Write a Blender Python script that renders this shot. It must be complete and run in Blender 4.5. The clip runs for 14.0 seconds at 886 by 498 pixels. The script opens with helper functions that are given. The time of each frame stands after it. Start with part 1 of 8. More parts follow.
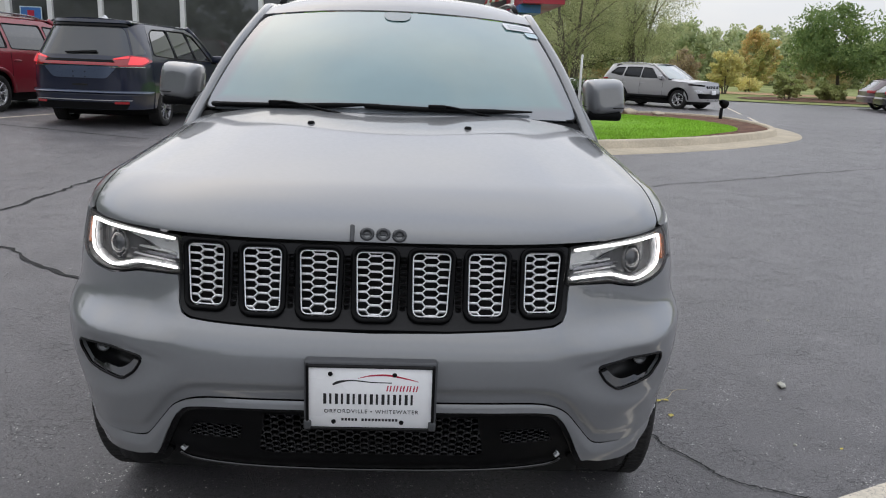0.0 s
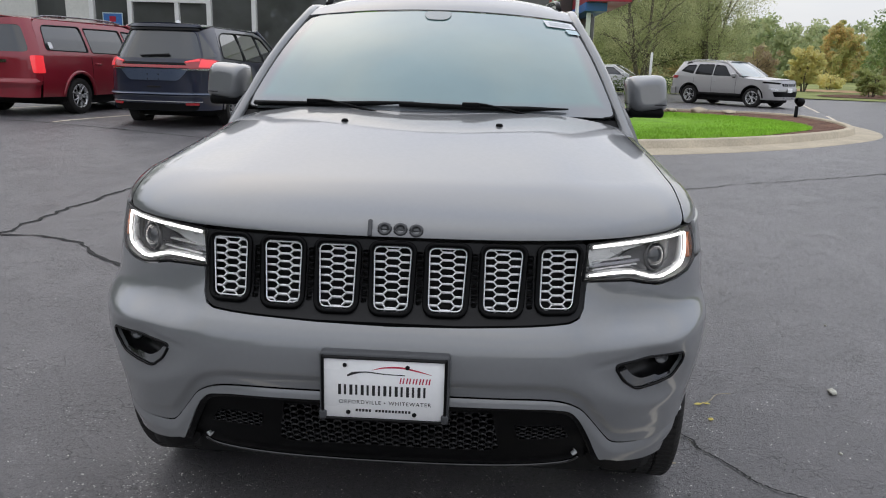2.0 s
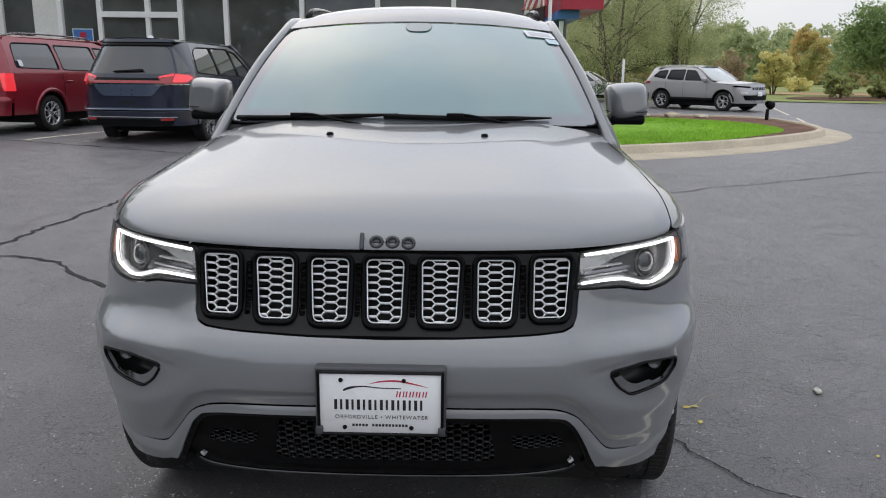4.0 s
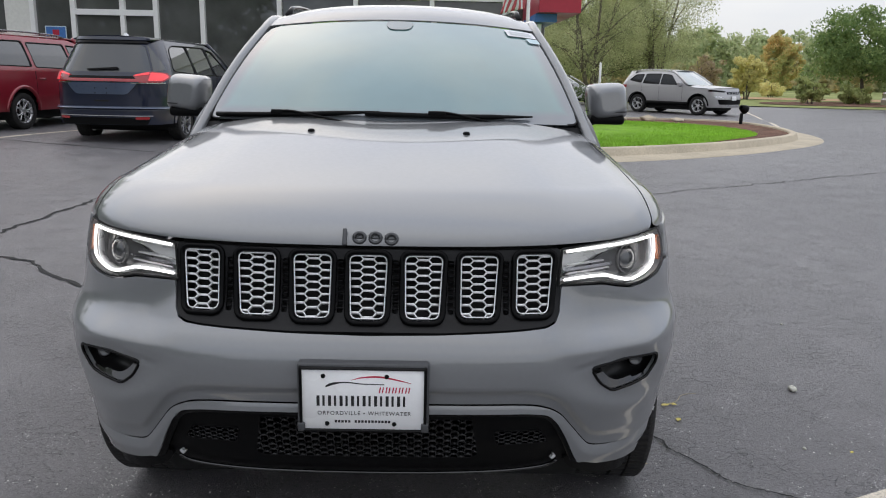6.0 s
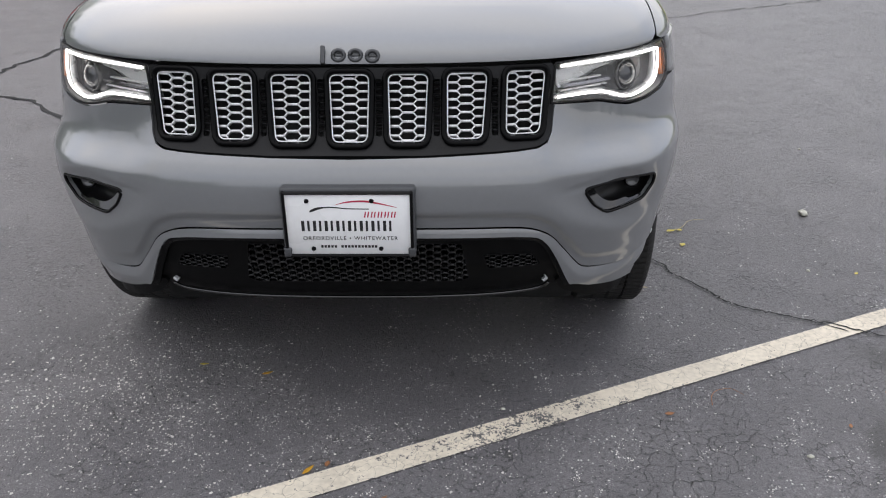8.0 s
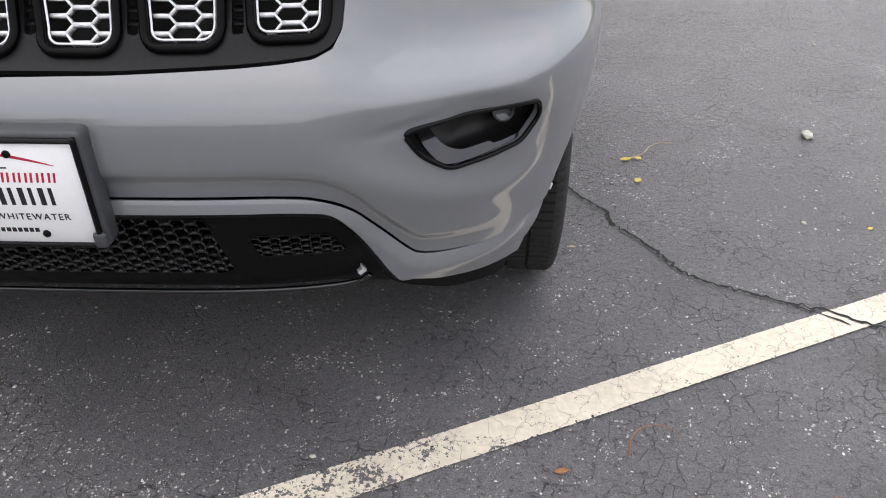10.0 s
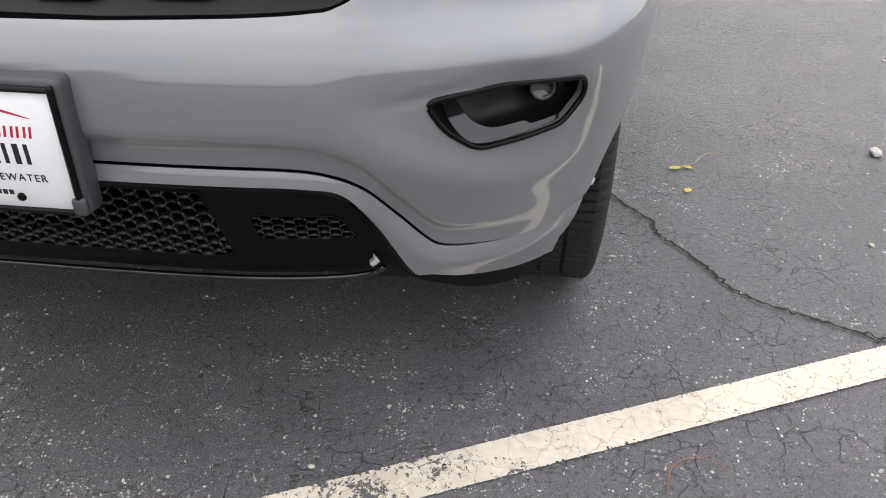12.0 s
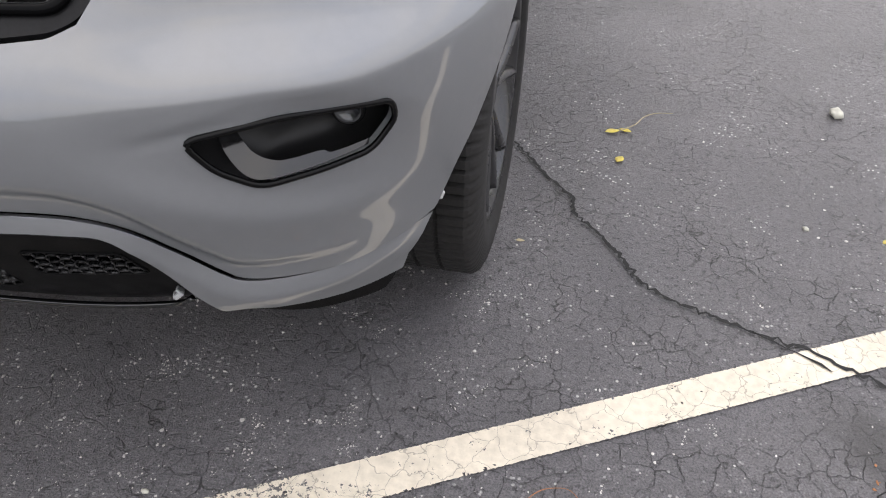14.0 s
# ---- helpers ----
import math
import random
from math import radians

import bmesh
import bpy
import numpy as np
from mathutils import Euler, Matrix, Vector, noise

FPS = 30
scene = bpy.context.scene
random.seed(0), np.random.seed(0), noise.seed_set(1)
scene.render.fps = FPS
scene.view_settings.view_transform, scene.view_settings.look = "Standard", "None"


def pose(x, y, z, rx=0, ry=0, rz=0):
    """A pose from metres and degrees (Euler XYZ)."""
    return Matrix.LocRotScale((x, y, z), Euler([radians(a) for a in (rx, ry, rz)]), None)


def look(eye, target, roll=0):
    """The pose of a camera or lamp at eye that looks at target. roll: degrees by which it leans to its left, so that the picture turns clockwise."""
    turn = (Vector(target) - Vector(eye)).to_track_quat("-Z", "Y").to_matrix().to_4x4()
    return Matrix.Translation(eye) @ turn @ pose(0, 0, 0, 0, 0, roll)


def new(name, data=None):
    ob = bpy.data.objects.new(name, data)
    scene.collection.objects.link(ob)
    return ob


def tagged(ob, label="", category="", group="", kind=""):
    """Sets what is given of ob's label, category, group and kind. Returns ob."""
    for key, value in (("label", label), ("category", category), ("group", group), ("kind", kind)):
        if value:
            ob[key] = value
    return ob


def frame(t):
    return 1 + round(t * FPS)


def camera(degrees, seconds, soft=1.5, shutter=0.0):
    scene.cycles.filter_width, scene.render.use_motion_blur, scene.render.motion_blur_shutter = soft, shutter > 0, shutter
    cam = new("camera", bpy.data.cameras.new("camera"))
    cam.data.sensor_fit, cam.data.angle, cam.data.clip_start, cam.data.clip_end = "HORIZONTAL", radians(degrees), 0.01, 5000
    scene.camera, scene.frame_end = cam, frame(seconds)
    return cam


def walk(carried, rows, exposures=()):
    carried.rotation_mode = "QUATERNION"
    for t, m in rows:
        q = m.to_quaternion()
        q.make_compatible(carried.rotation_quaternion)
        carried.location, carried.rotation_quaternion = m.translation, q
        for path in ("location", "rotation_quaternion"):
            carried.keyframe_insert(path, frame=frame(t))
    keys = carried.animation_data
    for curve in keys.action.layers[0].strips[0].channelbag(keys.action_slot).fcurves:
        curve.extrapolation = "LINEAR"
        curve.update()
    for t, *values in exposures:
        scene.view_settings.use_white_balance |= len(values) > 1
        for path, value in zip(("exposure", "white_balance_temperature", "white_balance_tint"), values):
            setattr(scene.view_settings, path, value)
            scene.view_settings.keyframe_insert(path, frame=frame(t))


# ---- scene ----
cam = camera(60.8, 14.0, 1.05)
PATH = [
    (0, (0.094, -1.832, 1.485), (0.179, 0.11, 1.011), 2.3),
    (0.5, (0.182, -1.837, 1.479), (0.265, 0.104, 1.008), 2.3),
    (1, (0.28, -1.861, 1.483), (0.204, 0.08, 1.007), 2.4),
    (1.5, (0.265, -1.856, 1.484), (0.178, 0.084, 1.004), 2.1),
    (2, (0.234, -1.85, 1.48), (0.141, 0.089, 1.001), 1.7),
    (2.5, (0.224, -1.845, 1.483), (0.128, 0.095, 1.008), 1.4),
    (3, (0.209, -1.845, 1.486), (0.132, 0.097, 1.016), 1.0),
    (5.5, (0.185, -1.862, 1.483), (0.197, 0.09, 1.046), 1.1),
    (6, (0.178, -1.854, 1.469), (0.203, 0.095, 1.021), 1.2),
    (6.5, (0.184, -1.855, 1.452), (0.219, 0.074, 0.927), 1.0),
    (7, (0.169, -1.856, 1.444), (0.195, 0.046, 0.827), 0.8),
    (7.5, (0.169, -1.863, 1.434), (0.17, 0.011, 0.735), 0.5),
    (8, (0.272, -1.795, 1.404), (0.243, 0.015, 0.554), -0.4),
    (8.3, (0.375, -1.731, 1.393), (0.373, 0.033, 0.449), -0.4),
    (8.5, (0.488, -1.659, 1.368), (0.459, 0.072, 0.366), -0.7),
    (9, (0.603, -1.4, 1.253), (0.582, 0.261, 0.14), -0.7),
    (9.2, (0.632, -1.265, 1.243), (0.619, 0.402, 0.137), -0.6),
    (11.3, (0.753, -0.858, 1.069), (0.594, 0.795, -0.046), 1.0),
    (11.5, (0.743, -0.854, 1.068), (0.582, 0.805, -0.038), 1.1),
    (12, (0.736, -0.848, 1.068), (0.578, 0.83, -0.009), 1.1),
    (12.5, (0.73, -0.84, 1.062), (0.576, 0.842, -0.009), 1.1),
    (13, (0.73, -0.821, 1.064), (0.588, 0.866, -0.001), 1.0),
    (13.5, (0.823, -0.773, 1.09), (0.69, 0.852, -0.068), -2.1),
    (14, (1.005, -0.598, 1.149), (0.821, 0.93, -0.128), 0.9),
]
walk(cam, [(t, look(eye, target, roll)) for t, eye, target, roll in PATH], [(0.0, 0.04, 6520, 12), (6.5, 0.09, 6520, 12), (7.5, 0.33, 6600, 12.5), (8.0, 0.35, 6650, 13), (9.0, 0.56, 6750, 14), (11.5, 0.88, 6880, 14), (13.0, 0.88, 6880, 14), (14.0, 0.82, 6900, 15)])
# ---- world, sun, exposure ----
world = bpy.data.worlds.new("world")
scene.world = world
world.use_nodes = True
wn, wl = world.node_tree.nodes, world.node_tree.links
wn.clear()
w_out = wn.new("ShaderNodeOutputWorld")
w_bg = wn.new("ShaderNodeBackground")
w_sky = wn.new("ShaderNodeTexSky")
w_sky.sky_type = "NISHITA"
w_sky.sun_disc = False
w_sky.sun_elevation = radians(42)
w_sky.sun_rotation = radians(-27)
w_sky.air_density, w_sky.dust_density, w_sky.ozone_density = 1.0, 2.0, 1.0
w_co = wn.new("ShaderNodeTexCoord")
w_map = wn.new("ShaderNodeMapping")
w_map.inputs["Scale"].default_value = (1.0, 1.0, 3.2)
w_noise = wn.new("ShaderNodeTexNoise")
w_noise.inputs["Scale"].default_value = 1.7
w_noise.inputs["Detail"].default_value = 5
w_ramp = wn.new("ShaderNodeValToRGB")
w_ramp.color_ramp.elements[0].position, w_ramp.color_ramp.elements[0].color = 0.34, (4.9, 5.5, 6.6, 1)
w_ramp.color_ramp.elements[1].position, w_ramp.color_ramp.elements[1].color = 0.66, (7.7, 7.7, 7.5, 1)
w_mix = wn.new("ShaderNodeMixRGB")
w_mix.inputs["Fac"].default_value = 0.86
wl.new(w_co.outputs["Generated"], w_map.inputs["Vector"])
wl.new(w_map.outputs["Vector"], w_noise.inputs["Vector"])
wl.new(w_noise.outputs["Fac"], w_ramp.inputs["Fac"])
wl.new(w_sky.outputs["Color"], w_mix.inputs["Color1"])
wl.new(w_ramp.outputs["Color"], w_mix.inputs["Color2"])
# an overcast sky is brighter overhead than at the horizon
w_sep = wn.new("ShaderNodeSeparateXYZ")
w_up = wn.new("ShaderNodeMapRange")
w_up.inputs["From Min"].default_value, w_up.inputs["From Max"].default_value = 0.0, 1.0
w_up.inputs["To Min"].default_value, w_up.inputs["To Max"].default_value = 1.08, 1.85
w_grad = wn.new("ShaderNodeVectorMath")
w_grad.operation = "SCALE"
wl.new(w_co.outputs["Generated"], w_sep.inputs["Vector"])
wl.new(w_sep.outputs["Z"], w_up.inputs["Value"])
wl.new(w_mix.outputs["Color"], w_grad.inputs[0])
wl.new(w_up.outputs["Result"], w_grad.inputs["Scale"])
wl.new(w_grad.outputs["Vector"], w_bg.inputs["Color"])
w_bg.inputs["Strength"].default_value = 0.106
wl.new(w_bg.outputs["Background"], w_out.inputs["Surface"])

sun_data = bpy.data.lights.new("sun", "SUN")
sun_data.energy, sun_data.angle, sun_data.color = 0.4, radians(100), (1.0, 0.97, 0.92)
sun = new("sun", sun_data)
sun.matrix_world = look((-4, 11, 15), (0, 0, 0))
# ---- materials ----
def material(name, color=(0.5, 0.5, 0.5), rough=0.5, metal=0.0, coat=0.0, spec=0.5, emit=None, strength=0.0):
    m = bpy.data.materials.new(name)
    m.use_nodes = True
    b = m.node_tree.nodes["Principled BSDF"]
    b.inputs["Base Color"].default_value = (*color, 1)
    b.inputs["Roughness"].default_value = rough
    b.inputs["Metallic"].default_value = metal
    b.inputs["Coat Weight"].default_value = coat
    b.inputs["Coat Roughness"].default_value = 0.03
    b.inputs["Specular IOR Level"].default_value = spec
    if emit:
        b.inputs["Emission Color"].default_value = (*emit, 1)
        b.inputs["Emission Strength"].default_value = strength
    return m


def noisy(name, color, rough=0.5, metal=0.0, coat=0.0, spec=0.5, scale=40.0, amount=0.25, bump=0.0, bump_scale=None, rough_var=0.1, dist=0.002):
    """A material with grain and blotches at two scales, and fine relief."""
    m = material(name, color, rough, metal, coat, spec)
    nodes, links = m.node_tree.nodes, m.node_tree.links
    b = nodes["Principled BSDF"]
    co = nodes.new("ShaderNodeTexCoord")
    fine, broad = nodes.new("ShaderNodeTexNoise"), nodes.new("ShaderNodeTexNoise")
    fine.inputs["Scale"].default_value, fine.inputs["Detail"].default_value = scale, 6
    broad.inputs["Scale"].default_value, broad.inputs["Detail"].default_value = scale / 14, 3
    add = nodes.new("ShaderNodeMath")
    add.operation = "ADD"
    ramp = nodes.new("ShaderNodeValToRGB")
    lo, hi = [max(c * (1 - amount), 0) for c in color], [min(c * (1 + amount), 1) for c in color]
    ramp.color_ramp.elements[0].position, ramp.color_ramp.elements[0].color = 0.35, (*lo, 1)
    ramp.color_ramp.elements[1].position, ramp.color_ramp.elements[1].color = 0.65, (*hi, 1)
    half = nodes.new("ShaderNodeMath")
    half.operation, half.inputs[1].default_value = "MULTIPLY", 0.5
    for n in (fine, broad):
        links.new(co.outputs["Object"], n.inputs["Vector"])
    links.new(fine.outputs["Fac"], add.inputs[0])
    links.new(broad.outputs["Fac"], add.inputs[1])
    links.new(add.outputs[0], half.inputs[0])
    links.new(half.outputs[0], ramp.inputs["Fac"])
    links.new(ramp.outputs["Color"], b.inputs["Base Color"])
    if rough_var:
        mr = nodes.new("ShaderNodeMapRange")
        mr.inputs["From Min"].default_value, mr.inputs["From Max"].default_value = 0.3, 0.7
        mr.inputs["To Min"].default_value, mr.inputs["To Max"].default_value = max(rough - rough_var, 0.02), min(rough + rough_var, 1)
        links.new(broad.outputs["Fac"], mr.inputs["Value"])
        links.new(mr.outputs["Result"], b.inputs["Roughness"])
    if bump:
        bn = nodes.new("ShaderNodeBump")
        bn.inputs["Strength"].default_value, bn.inputs["Distance"].default_value = bump, dist
        src = fine
        if bump_scale:
            src = nodes.new("ShaderNodeTexNoise")
            src.inputs["Scale"].default_value, src.inputs["Detail"].default_value = bump_scale, 4
            links.new(co.outputs["Object"], src.inputs["Vector"])
        links.new(src.outputs["Fac"], bn.inputs["Height"])
        links.new(bn.outputs["Normal"], b.inputs["Normal"])
    return m


def clear_glass(name, tint=(1, 1, 1), rough=0.02):
    """Thin clear plastic or glass: see-through, with a gloss that grows at a slant."""
    m = bpy.data.materials.new(name)
    m.use_nodes = True
    nodes, links = m.node_tree.nodes, m.node_tree.links
    nodes.clear()
    out, mix, see, gloss, fres = (nodes.new("ShaderNode" + n) for n in ("OutputMaterial", "MixShader", "BsdfTransparent", "BsdfGlossy", "Fresnel"))
    see.inputs["Color"].default_value = (*tint, 1)
    gloss.inputs["Roughness"].default_value = rough
    fres.inputs["IOR"].default_value = 1.5
    links.new(fres.outputs[0], mix.inputs[0])
    links.new(see.outputs[0], mix.inputs[1])
    links.new(gloss.outputs[0], mix.inputs[2])
    links.new(mix.outputs[0], out.inputs["Surface"])
    return m


M_PAINT = noisy("grey_paint", (0.167, 0.173, 0.180), 0.35, 0.0, 1.0, 0.5, 900.0, 0.03, rough_var=0.03)
M_PAINT.node_tree.nodes["Principled BSDF"].inputs["Coat IOR"].default_value = 1.76
M_PLASTIC = noisy("black_plastic", (0.0045, 0.0045, 0.0048), 0.46, 0, 0, 0.10, 300, 0.3, 0.25, 900, 0.08, 0.0006)
M_MESHBLACK = noisy("black_mesh", (0.012, 0.012, 0.0125), 0.30, 0, 0, 0.5, 300, 0.2, rough_var=0.06)
M_GRILLE = noisy("dark_grille", (0.014, 0.014, 0.0148), 0.34, 0, 0.0, 0.16, 200, 0.2, rough_var=0.06)
M_BOWL = noisy("fog_bowl_plastic", (0.010, 0.010, 0.0105), 0.34, 0, 0.0, 0.3, 120, 0.2, 0.1, 700, 0.06, 0.0004)
M_GLOSSBLACK = material("gloss_black", (0.003, 0.003, 0.0033), 0.12, 0, 0.0, 0.18)
M_SLOTBLACK = material("slot_gloss_black", (0.002, 0.002, 0.0023), 0.14, 0, 0.0, 0.09)
M_LIP = material("lip_gloss", (0.004, 0.004, 0.0045), 0.06, 0, 0.8, 0.5)
M_GLOSSGREY = material("gloss_grey", (0.018, 0.018, 0.019), 0.10, 0, 0.45, 0.5)
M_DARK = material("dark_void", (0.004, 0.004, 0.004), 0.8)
M_SILVER = noisy("satin_silver", (0.88, 0.88, 0.89), 0.34, 0.15, 0.3, 0.5, 300, 0.08)
M_CHROME = material("chrome", (0.8, 0.8, 0.82), 0.08, 1.0)
M_BEZEL = noisy("brushed_bezel", (0.62, 0.63, 0.64), 0.3, 0.4, 0, 0.5, 300, 0.1)
M_LAMPDARK = noisy("lamp_ring", (0.10, 0.102, 0.106), 0.2, 0.3, 0, 0.5, 60, 0.2)
M_LAMPHOUSE = noisy("lamp_housing", (0.36, 0.365, 0.37), 0.28, 0.3, 0, 0.5, 60, 0.3)
M_LENS = material("lens_glass", (0.035, 0.038, 0.043), 0.05, 0, 1.0, 0.5)
M_DRL = material("light_strip", (0.9, 0.9, 0.9), 0.3, emit=(1.0, 0.98, 0.95), strength=2.6)
M_AMBER = material("amber", (0.45, 0.12, 0.02), 0.15, 0, 1.0)
M_CLEAR = clear_glass("clear_lens")
# opaque pane: the overcast sky's pale teal reflection is its base colour
M_SCREEN = noisy("windshield_sky_teal", (0.128, 0.222, 0.220), 0.05, 0, 1.0, 0.8, 3, 0.10, rough_var=0.02)


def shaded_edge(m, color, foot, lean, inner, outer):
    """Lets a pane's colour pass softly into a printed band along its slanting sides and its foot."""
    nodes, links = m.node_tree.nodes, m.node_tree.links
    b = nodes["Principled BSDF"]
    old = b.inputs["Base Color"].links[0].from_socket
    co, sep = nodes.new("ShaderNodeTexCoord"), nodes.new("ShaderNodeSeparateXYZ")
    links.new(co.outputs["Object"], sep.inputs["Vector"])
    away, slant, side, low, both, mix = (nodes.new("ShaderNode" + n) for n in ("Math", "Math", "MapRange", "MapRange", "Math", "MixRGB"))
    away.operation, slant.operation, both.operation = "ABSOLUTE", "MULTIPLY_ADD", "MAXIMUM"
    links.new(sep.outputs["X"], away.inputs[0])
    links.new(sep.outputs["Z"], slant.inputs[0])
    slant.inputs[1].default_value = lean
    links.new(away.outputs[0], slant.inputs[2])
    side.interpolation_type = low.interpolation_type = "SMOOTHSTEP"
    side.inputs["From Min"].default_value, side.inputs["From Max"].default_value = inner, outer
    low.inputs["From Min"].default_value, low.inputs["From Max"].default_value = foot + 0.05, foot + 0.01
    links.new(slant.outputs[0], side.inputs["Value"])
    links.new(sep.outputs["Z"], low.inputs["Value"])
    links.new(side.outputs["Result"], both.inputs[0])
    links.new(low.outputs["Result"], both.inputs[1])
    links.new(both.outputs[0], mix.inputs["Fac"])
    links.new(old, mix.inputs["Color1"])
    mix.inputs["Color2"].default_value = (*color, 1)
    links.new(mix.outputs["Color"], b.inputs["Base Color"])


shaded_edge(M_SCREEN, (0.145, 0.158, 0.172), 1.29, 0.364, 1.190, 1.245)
M_MOUNT = noisy("mirror_patch", (0.085, 0.130, 0.133), 0.08, 0, 1.0, 0.6, 30, 0.06, rough_var=0.02)
M_PAPER = noisy("sticker_paper", (0.75, 0.76, 0.78), 0.4, amount=0.05)
M_PAPERGREY = noisy("sticker_grey", (0.52, 0.54, 0.56), 0.4, amount=0.08)
M_PAPERBLUE = noisy("sticker_blue", (0.5, 0.62, 0.66), 0.4, amount=0.08)
M_BADGE = noisy("badge_grey", (0.06, 0.062, 0.065), 0.3, 0.6, 0.4, 0.5, 200, 0.1)
M_BRACKET = noisy("bracket_plastic", (0.062, 0.064, 0.068), 0.42, 0, 0, 0.35, 300, 0.15, 0.15, 1200, 0.08, 0.0004)
M_PLATE = noisy("plate_white", (0.90, 0.90, 0.90), 0.3, 0, 0.4, 0.5, 60, 0.03)
M_INK = noisy("ink_black", (0.015, 0.015, 0.016), 0.4, amount=0.1)
M_REDINK = noisy("ink_red", (0.50, 0.02, 0.06), 0.4, amount=0.1)
M_MIRROR = material("mirror", (0.85, 0.85, 0.87), 0.02, 1.0)
# base lifted from black to grey for sky reflected in the panes
M_TINT = material("tinted_glass_sky_grey", (0.045, 0.048, 0.050), 0.04, 0, 1.0)
M_REDLAMP = material("red_lamp", (0.34, 0.012, 0.017), 0.12, 0, 1.0)
M_TYRE = noisy("tyre_rubber", (0.019, 0.018, 0.0175), 0.8, 0, 0, 0.4, 120, 0.35, 0.2, 500, 0.08, 0.001)
M_DARKRIM = noisy("dark_rim", (0.05, 0.05, 0.052), 0.3, 0.7, 0.5, 0.5, 200, 0.1)


def asphalt(name):
    m = material(name, (0.1, 0.1, 0.1), 0.6, spec=0.85)
    nodes, links = m.node_tree.nodes, m.node_tree.links
    b = nodes["Principled BSDF"]
    co = nodes.new("ShaderNodeTexCoord")

    def tex(scale, detail=4, rough=0.6):
        n = nodes.new("ShaderNodeTexNoise")
        n.inputs["Scale"].default_value, n.inputs["Detail"].default_value, n.inputs["Roughness"].default_value = scale, detail, rough
        links.new(co.outputs["Object"], n.inputs["Vector"])
        return n

    def ramp(src, p0, c0, p1, c1):
        r = nodes.new("ShaderNodeValToRGB")
        r.color_ramp.elements[0].position, r.color_ramp.elements[0].color = p0, (*c0, 1)
        r.color_ramp.elements[1].position, r.color_ramp.elements[1].color = p1, (*c1, 1)
        links.new(src, r.inputs["Fac"])
        return r

    def mix(kind, fac, a, c):
        x = nodes.new("ShaderNodeMixRGB")
        x.blend_type = kind
        if isinstance(fac, float):
            x.inputs["Fac"].default_value = fac
        else:
            links.new(fac, x.inputs["Fac"])
        for sock, val in (("Color1", a), ("Color2", c)):
            if isinstance(val, tuple):
                x.inputs[sock].default_value = (*val, 1)
            else:
                links.new(val, x.inputs[sock])
        return x

    grain, fine, broad, huge = tex(260, 5, 0.7), tex(75, 4), tex(2.2, 5), tex(0.22, 3)
    base = ramp(fine.outputs["Fac"], 0.3, (0.112, 0.107, 0.111), 0.7, (0.186, 0.177, 0.182))
    tone = ramp(broad.outputs["Fac"], 0.35, (0.80, 0.80, 0.81), 0.65, (1.12, 1.12, 1.11))
    tone2 = ramp(huge.outputs["Fac"], 0.35, (0.86, 0.86, 0.87), 0.65, (1.1, 1.1, 1.1))
    c = mix("MULTIPLY", 1.0, base.outputs["Color"], tone.outputs["Color"])
    c = mix("MULTIPLY", 1.0, c.outputs["Color"], tone2.outputs["Color"])
    g = ramp(grain.outputs["Fac"], 0.36, (0.42, 0.42, 0.43), 0.64, (1.50, 1.50, 1.50))
    c = mix("MULTIPLY", 1.0, c.outputs["Color"], g.outputs["Color"])
    # small dark pits between the stones
    pit = ramp(tex(62, 3, 0.65).outputs["Fac"], 0.355, (0.30, 0.30, 0.31), 0.425, (1, 1, 1))
    where_pit = ramp(tex(1.7, 5, 0.7).outputs["Fac"], 0.36, (0.35, 0.35, 0.35), 0.56, (1, 1, 1))
    c = mix("MIX", where_pit.outputs["Color"], c.outputs["Color"], mix("MULTIPLY", 1.0, c.outputs["Color"], pit.outputs["Color"]).outputs["Color"])
    vor = nodes.new("ShaderNodeTexVoronoi")
    vor.inputs["Scale"].default_value = 80
    links.new(co.outputs["Object"], vor.inputs["Vector"])
    dots = ramp(vor.outputs["Distance"], 0.18, (1, 1, 1), 0.30, (0, 0, 0))
    pick = ramp(vor.outputs["Color"], 0.50, (0, 0, 0), 0.62, (1, 1, 1))
    patch = ramp(tex(4.5, 6, 0.75).outputs["Fac"], 0.49, (0, 0, 0), 0.61, (1, 1, 1))
    mask = mix("MULTIPLY", 1.0, dots.outputs["Color"], pick.outputs["Color"])
    mask = mix("MULTIPLY", 1.0, mask.outputs["Color"], patch.outputs["Color"])
    c = mix("MIX", mask.outputs["Color"], c.outputs["Color"], (0.66, 0.65, 0.62))
    # hair cracks: edges of warped cells, in patches
    warp = nodes.new("ShaderNodeTexNoise")
    warp.inputs["Scale"].default_value, warp.inputs["Detail"].default_value = 14, 4
    links.new(co.outputs["Object"], warp.inputs["Vector"])
    shift = nodes.new("ShaderNodeMixRGB")
    shift.blend_type, shift.inputs["Fac"].default_value = "ADD", 0.075
    links.new(co.outputs["Object"], shift.inputs["Color1"])
    links.new(warp.outputs["Color"], shift.inputs["Color2"])
    web = nodes.new("ShaderNodeTexVoronoi")
    web.feature = "DISTANCE_TO_EDGE"
    web.inputs["Scale"].default_value = 18.5
    links.new(shift.outputs["Color"], web.inputs["Vector"])
    lines = ramp(web.outputs["Distance"], 0.007, (1, 1, 1), 0.026, (0, 0, 0))
    where = ramp(tex(3.2, 6, 0.7).outputs["Fac"], 0.43, (0, 0, 0), 0.58, (0.70, 0.70, 0.70))
    mask2 = mix("MULTIPLY", 1.0, lines.outputs["Color"], where.outputs["Color"])
    c = mix("MIX", mask2.outputs["Color"], c.outputs["Color"], (0.030, 0.029, 0.029))
    # dark oily stains beyond the line
    stain_noise = tex(9, 6, 0.7)
